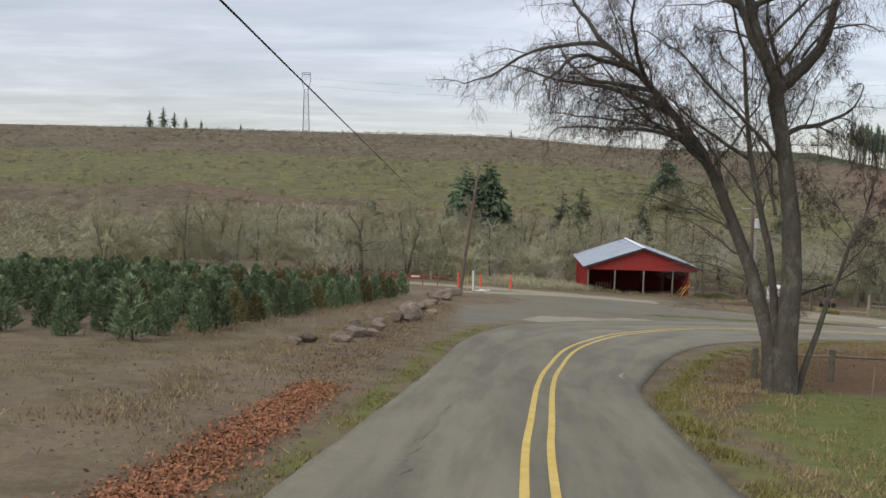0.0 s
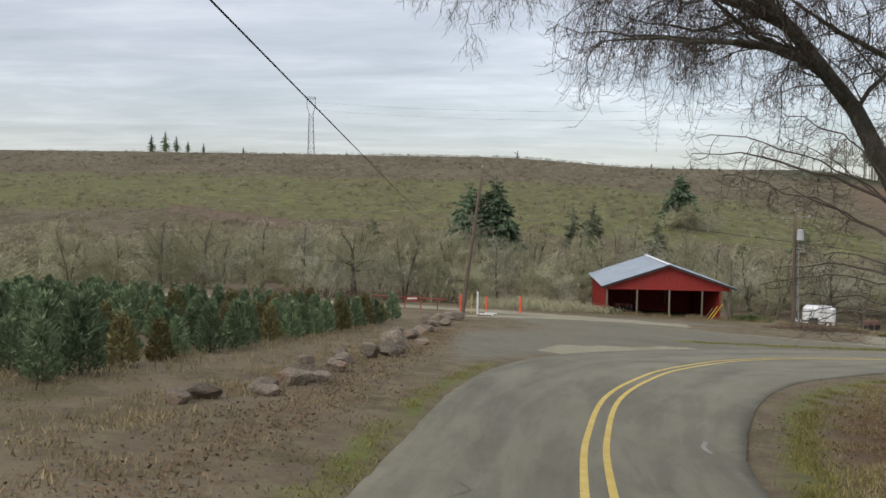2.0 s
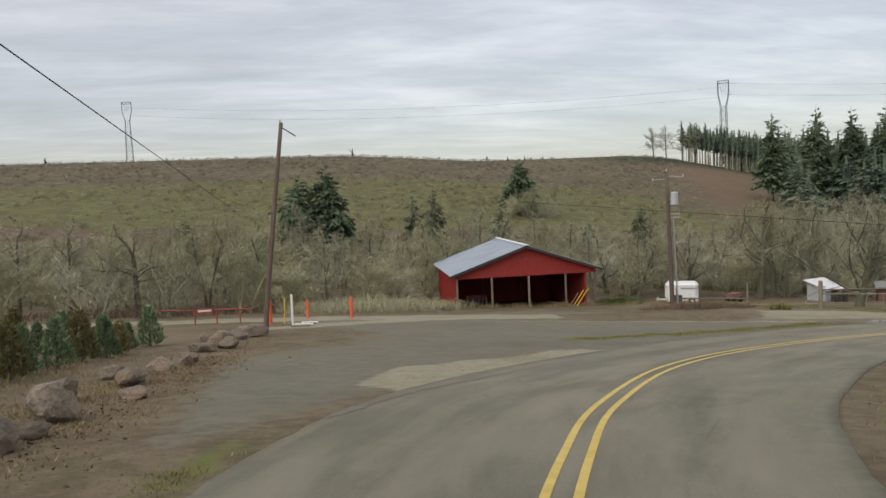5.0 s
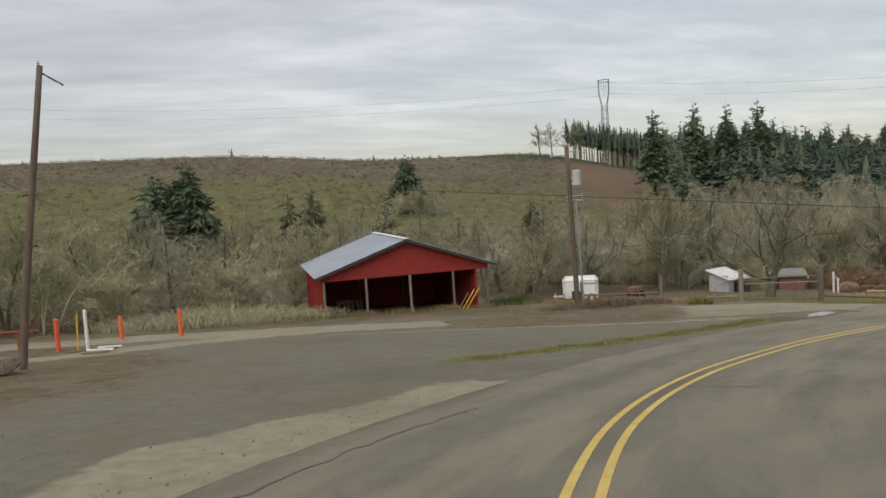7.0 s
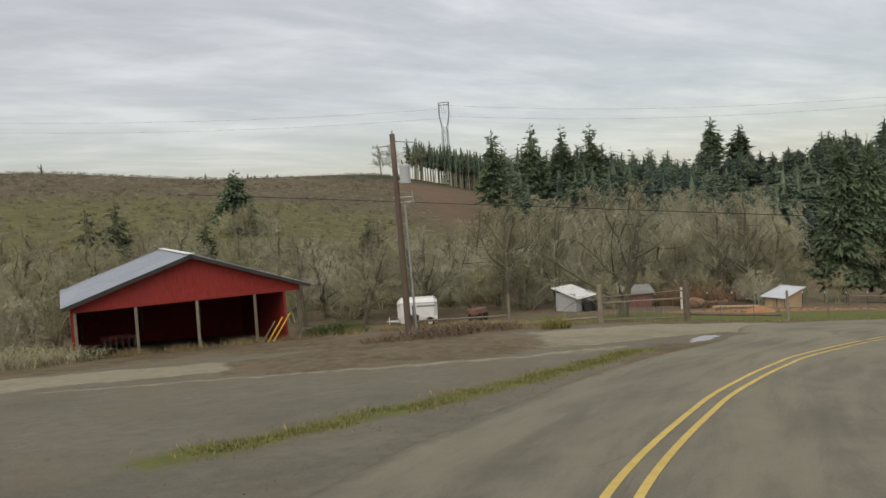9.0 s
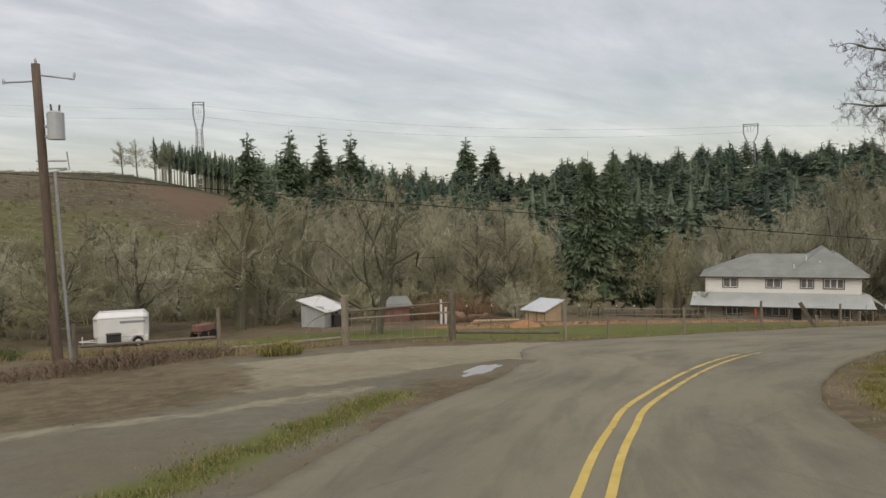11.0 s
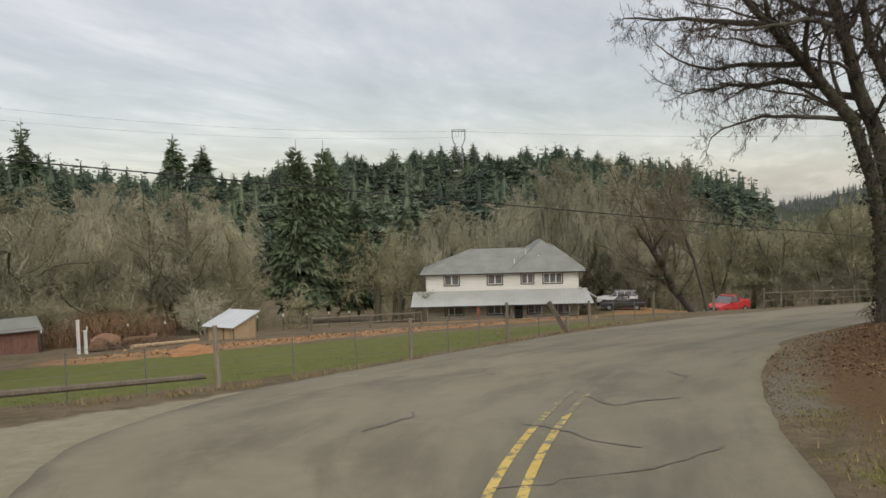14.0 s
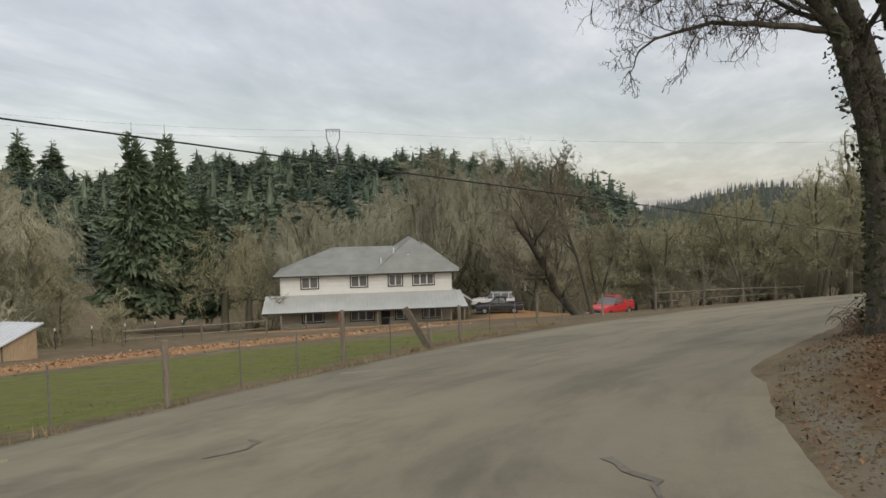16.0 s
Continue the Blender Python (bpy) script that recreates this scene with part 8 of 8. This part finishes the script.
tufts("field_grass", "sparse green winter grass on the open field", 21, [(-11, 8), (-9, 14), (-7, 20), (-6, 26)], 2.6, 150, 0.06, M["moss_grass"])
tufts("bank_weeds", "matted dry weeds among the boulders", 22, [(-5, 10), (-4.6, 16), (-3.8, 24), (-2.6, 34), (-1.0, 46)], 1.2, 200, 0.12, M["dead_grass"])
tufts("field_weeds", "dry weeds among the young firs", 11, [(-9, 22), (-6, 35), (-4, 50)], 2.2, 40, 0.3, M["dead_grass"])


def flecks(name, label, seed, points, half, n, size, material, category="leaves", flat=True, hug=0.02):
    """Small curled leaves or clods lying about in a band along a line."""
    r = np.random.default_rng(seed)
    line = curve_through(points, 0.5)
    s = r.uniform(0, len(line) - 1.001, n)
    k = s.astype(int)
    base = line[k] + (line[k + 1] - line[k]) * (s - k)[:, None] + r.normal(0, half * 0.5, (n, 2))
    inside_road = inside(base[:, 0], base[:, 1], [tuple(v) for v in LEFT] + [tuple(v) for v in RIGHT[::-1]])
    base = base[~inside_road]
    n = len(base)
    z = land(base[:, 0], base[:, 1]) + rough(base[:, 0], base[:, 1]) + hug
    h = size * r.uniform(0.5, 1.3, n)
    c = np.concatenate([base, z[:, None]], 1)
    if flat:
        u = r.normal(0, 1, (n, 3)) * (1, 1, 0.45)
        u /= np.linalg.norm(u, axis=1)[:, None]
        w = np.cross(u, r.normal(0, 1, (n, 3)) * 0.6 + (0, 0, 1.0))
        w /= np.linalg.norm(w, axis=1)[:, None]
        v = np.stack([c - u * h[:, None], c + w * h[:, None] * 0.55, c + u * h[:, None], c - w * h[:, None] * 0.55], 1)
        v[:, :, 2] += r.uniform(0, 0.4, (n, 4)) * h[:, None]
        mesh = array_mesh(name, v.reshape(-1, 3), np.arange(n * 4).reshape(n, 4))
    else:
        octa = np.array([(1, 0, 0), (0, 1, 0), (-1, 0, 0), (0, -1, 0), (0, 0, 0.8), (0, 0, -0.8)], float)
        tri = np.array([(0, 1, 4), (1, 2, 4), (2, 3, 4), (3, 0, 4), (1, 0, 5), (2, 1, 5), (3, 2, 5), (0, 3, 5)])
        v = c[:, None] + octa[None] * h[:, None, None] * r.uniform(0.6, 1.3, (n, 6, 1))
        mesh = array_mesh(name, v.reshape(-1, 3), (tri[None] + 6 * np.arange(n)[:, None, None]).reshape(-1, 3))
    return tagged(link_mesh(name, mesh, material), label, category, kind="stuff")


flecks("leaf_drift", "orange-brown leaf drift on the road bank", 1, [(-3.0, 7), (-2.75, 10), (-2.35, 15.5)], 0.55, 9000, 0.034, M["leaves"])
flecks("leaf_litter", "scattered brown leaves below the boulders", 2, [(-3.0, 15), (-2.2, 22), (-1.2, 34), (0.4, 50)], 1.2, 5200, 0.034, M["leaves_brown"])
flecks("leaf_litter", "brown leaves under the old roadside maple", 3, [(51, 50), (57, 48.3), (62, 45.8), (70, 41.3)], 3.6, 34000, 0.036, M["leaves_brown"])
flecks("leaf_litter", "brown leaves on the inside of the bend", 4, [(8, 22.5), (10, 25), (12.5, 28), (17, 34), (24, 40), (32, 47)], 2.6, 7000, 0.038, M["leaves_brown"])
flecks("shoulder_gravel", "loose grey gravel along the foot of the leafy bank", 9, [(44, 52.75), (50, 52.75), (55, 52.3), (59, 51.2), (64, 48.7), (71, 45.2)], 0.8, 3200, 0.02, M["rock"], "stones", False, 0.0)
flecks("clods", "clods and small stones on the bare bank", 5, [(-4.5, 8), (-4, 16), (-3, 26), (-1.5, 40), (0.5, 56)], 2.4, 1500, 0.035, M["rock"], "stones", False, 0.0)
flecks("gravel_bits", "loose stones on the gravel yard", 6, [(3, 42), (8, 54), (16, 62), (28, 66)], 8.0, 1200, 0.022, M["rock"], "stones", False, 0.0)
flecks("road_crumbs", "crumbled asphalt along the yard edge", 7, [(6, 41.5), (14, 50), (22, 54.7), (30, 59)], 1.0, 350, 0.02, M["rock"], "stones", False, 0.0)
flecks("pulled_brush", "bark chips along the mulch strip", 8, [(64, 84.5), (76, 80), (86, 74), (96, 67)], 3.5, 1800, 0.11, M["bark_chip"])

# logging slash, stumps and scrub on the cut-over hill
r = np.random.default_rng(77)
n = 8500
hx, hy = r.uniform(-230, 260, n), 140 + 340 * r.uniform(0, 1, n) ** 0.9
ok = hx < 0.48 * hy + 20
hx, hy = hx[ok], hy[ok]
n = len(hx)
hz = land(hx, hy)
th, ln = r.uniform(0, 6.283, n), r.uniform(0.5, 3.2, n)
a = np.stack([hx, hy, hz + 0.15], 1)
b = np.stack([hx + ln * np.cos(th), hy + ln * np.sin(th), land(hx + ln * np.cos(th), hy + ln * np.sin(th)) + r.uniform(0.1, 0.9, n)], 1)
radii = np.stack([r.uniform(0.03, 0.12, n), r.uniform(0.02, 0.07, n)], 1)
half = n // 2
lines = np.stack([a, b], 1)
tagged(limb_mesh("logging_slash", [(lines[:half], radii[:half], 3)], M["twig"], None, False), "grey logging slash strewn over the cut hill", "slash", kind="stuff")
tagged(limb_mesh("logging_slash", [(lines[half:], radii[half:], 3)], M["bark"], None, False), "dark logging slash strewn over the cut hill", "slash", kind="stuff")


def scrub(name, label, seed, n, west, east, south, north, low, high, reps, width, material, lean=0.6, skew=1.0):
    """Clumps of fine upright sprays scattered over the hill."""
    r = np.random.default_rng(seed)
    x, y = r.uniform(west, east, n), south + (north - south) * r.uniform(0, 1, n) ** skew
    thick = np.sin(x * 0.05 + 1.7 * np.sin(y * 0.031)) * np.sin(y * 0.06 + 1.3 * np.sin(x * 0.027)) + r.uniform(-0.7, 0.7, n)
    ok = (x < 0.48 * y + 10) & (thick > -0.35)
    x, y = x[ok], y[ok]
    m = len(x)
    size = np.repeat(r.uniform(low, high, m), reps)
    bx, by = np.repeat(x, reps), np.repeat(y, reps)
    th, out, up = r.uniform(0, 6.283, m * reps), np.sqrt(r.uniform(0, 1, m * reps)), r.uniform(0.1, 0.85, m * reps)
    a = np.stack([bx + np.cos(th) * out * size * 0.45, by + np.sin(th) * out * size * 0.45, land(bx, by) - 0.1 + size * up * (1.05 - 0.5 * out)], 1)
    b = a + np.stack([np.cos(th + r.normal(0, 0.8, m * reps)) * size * 0.22 * lean, np.sin(th + r.normal(0, 0.8, m * reps)) * size * 0.22 * lean, size * r.uniform(0.05, 0.3, m * reps)], 1)
    radii = np.stack([size * width, size * width], 1)
    return tagged(limb_mesh(name, [(np.stack([a, b], 1), radii, 1)], material, None, False), label, "scrub", kind="stuff")


scrub("hill_scrub", "low green scrub dotted over the cut hill", 1, 1500, -230, 240, 150, 440, 0.6, 1.8, 26, 0.05, M["shrub_leaf"], skew=1.3)
scrub("hill_scrub", "low brown scrub dotted over the cut hill", 2, 2600, -230, 240, 150, 470, 0.5, 1.6, 26, 0.05, M["twig_red"])
scrub("hill_brush", "low dark brown brush and slash piles on the cut hill", 6, 4200, -230, 240, 165, 470, 0.7, 2.0, 24, 0.045, M["bramble"], lean=1.4)
scrub("hill_thicket", "olive-green leafless thicket on the lower slope", 3, 2200, -170, 170, 122, 200, 2.0, 5.0, 90, 0.014, M["twig_olive"], lean=1.5, skew=1.6)
scrub("hill_thicket", "grey leafless thicket at the foot of the hill", 4, 900, -170, 170, 122, 190, 2.0, 5.5, 90, 0.013, M["twig"], lean=1.5, skew=1.4)
scrub("hill_bushes", "olive-brown bushes scattered over the slope", 5, 620, -200, 150, 185, 320, 1.4, 3.0, 60, 0.02, M["twig_olive"], lean=1.2, skew=1.4)
snag = thing("dead_snag", "forked dead snag on the hill's skyline", "snag", at=on_land(40.6, 463.9))
v, f = [], []
tube(v, f, [(0, 0, -1), (0.2, 0, 2.0), (0.1, 0, 4.2)], [0.5, 0.4, 0.2], 6)
tube(v, f, [(0.2, 0, 1.6), (-1.2, 0, 2.6), (-1.4, 0, 3.6)], [0.3, 0.2, 0.1], 6)
raw("stem", v, f, M["bark_dark"], snag)

# ivy and dead leaves on the old maple's stems
r = np.random.default_rng(12)
n = 4600
stem_k, zz = r.integers(0, 3, n), r.uniform(0.3, 9.8, n)
base = np.zeros((n, 3))
for k, stem in enumerate((MAIN_STEM, ROAD_STEM, BANK_STEM)):
    line = np.array([across_road(*p) for p in stem])
    for axis in (0, 1):
        base[:, axis] = np.where(stem_k == k, np.interp(zz, line[:, 2], line[:, axis]), base[:, axis])
base += np.array([*OLD_MAPLE, height(*OLD_MAPLE)])
base[:, 2] += zz
th = r.uniform(0, 6.283, n)
rr = 0.28 - 0.014 * zz + 0.3 * r.uniform(0, 1, n) ** 2 * (0.25 + 0.75 * (np.sin(zz * 1.3 + stem_k) > 0))
c = base + np.stack([rr * np.cos(th), rr * np.sin(th), 0 * th], 1)
u, w = r.normal(0, 1, (n, 3)), r.normal(0, 1, (n, 3))
u /= np.linalg.norm(u, axis=1)[:, None]
w /= np.linalg.norm(w, axis=1)[:, None]
s = r.uniform(0.03, 0.085, n)[:, None]
v = np.stack([c - u * s, c + w * s * 0.8, c + u * s, c - w * s * 0.8], 1)
ivy = link_mesh("ivy", array_mesh("ivy", v.reshape(-1, 3), np.arange(n * 4).reshape(n, 4)), M["ivy"])
tagged(ivy, "ragged ivy leaves climbing the old maple's trunk", "ivy", kind="stuff")

tufts("bank_edge_grass", "mossy grass along the foot of the leafy bank", 14, [(44, 52.6), (50, 52.6), (55, 52.1), (59, 50.9), (64, 48.3), (71, 44.8)], 0.35, 90, 0.06, M["moss_grass"])
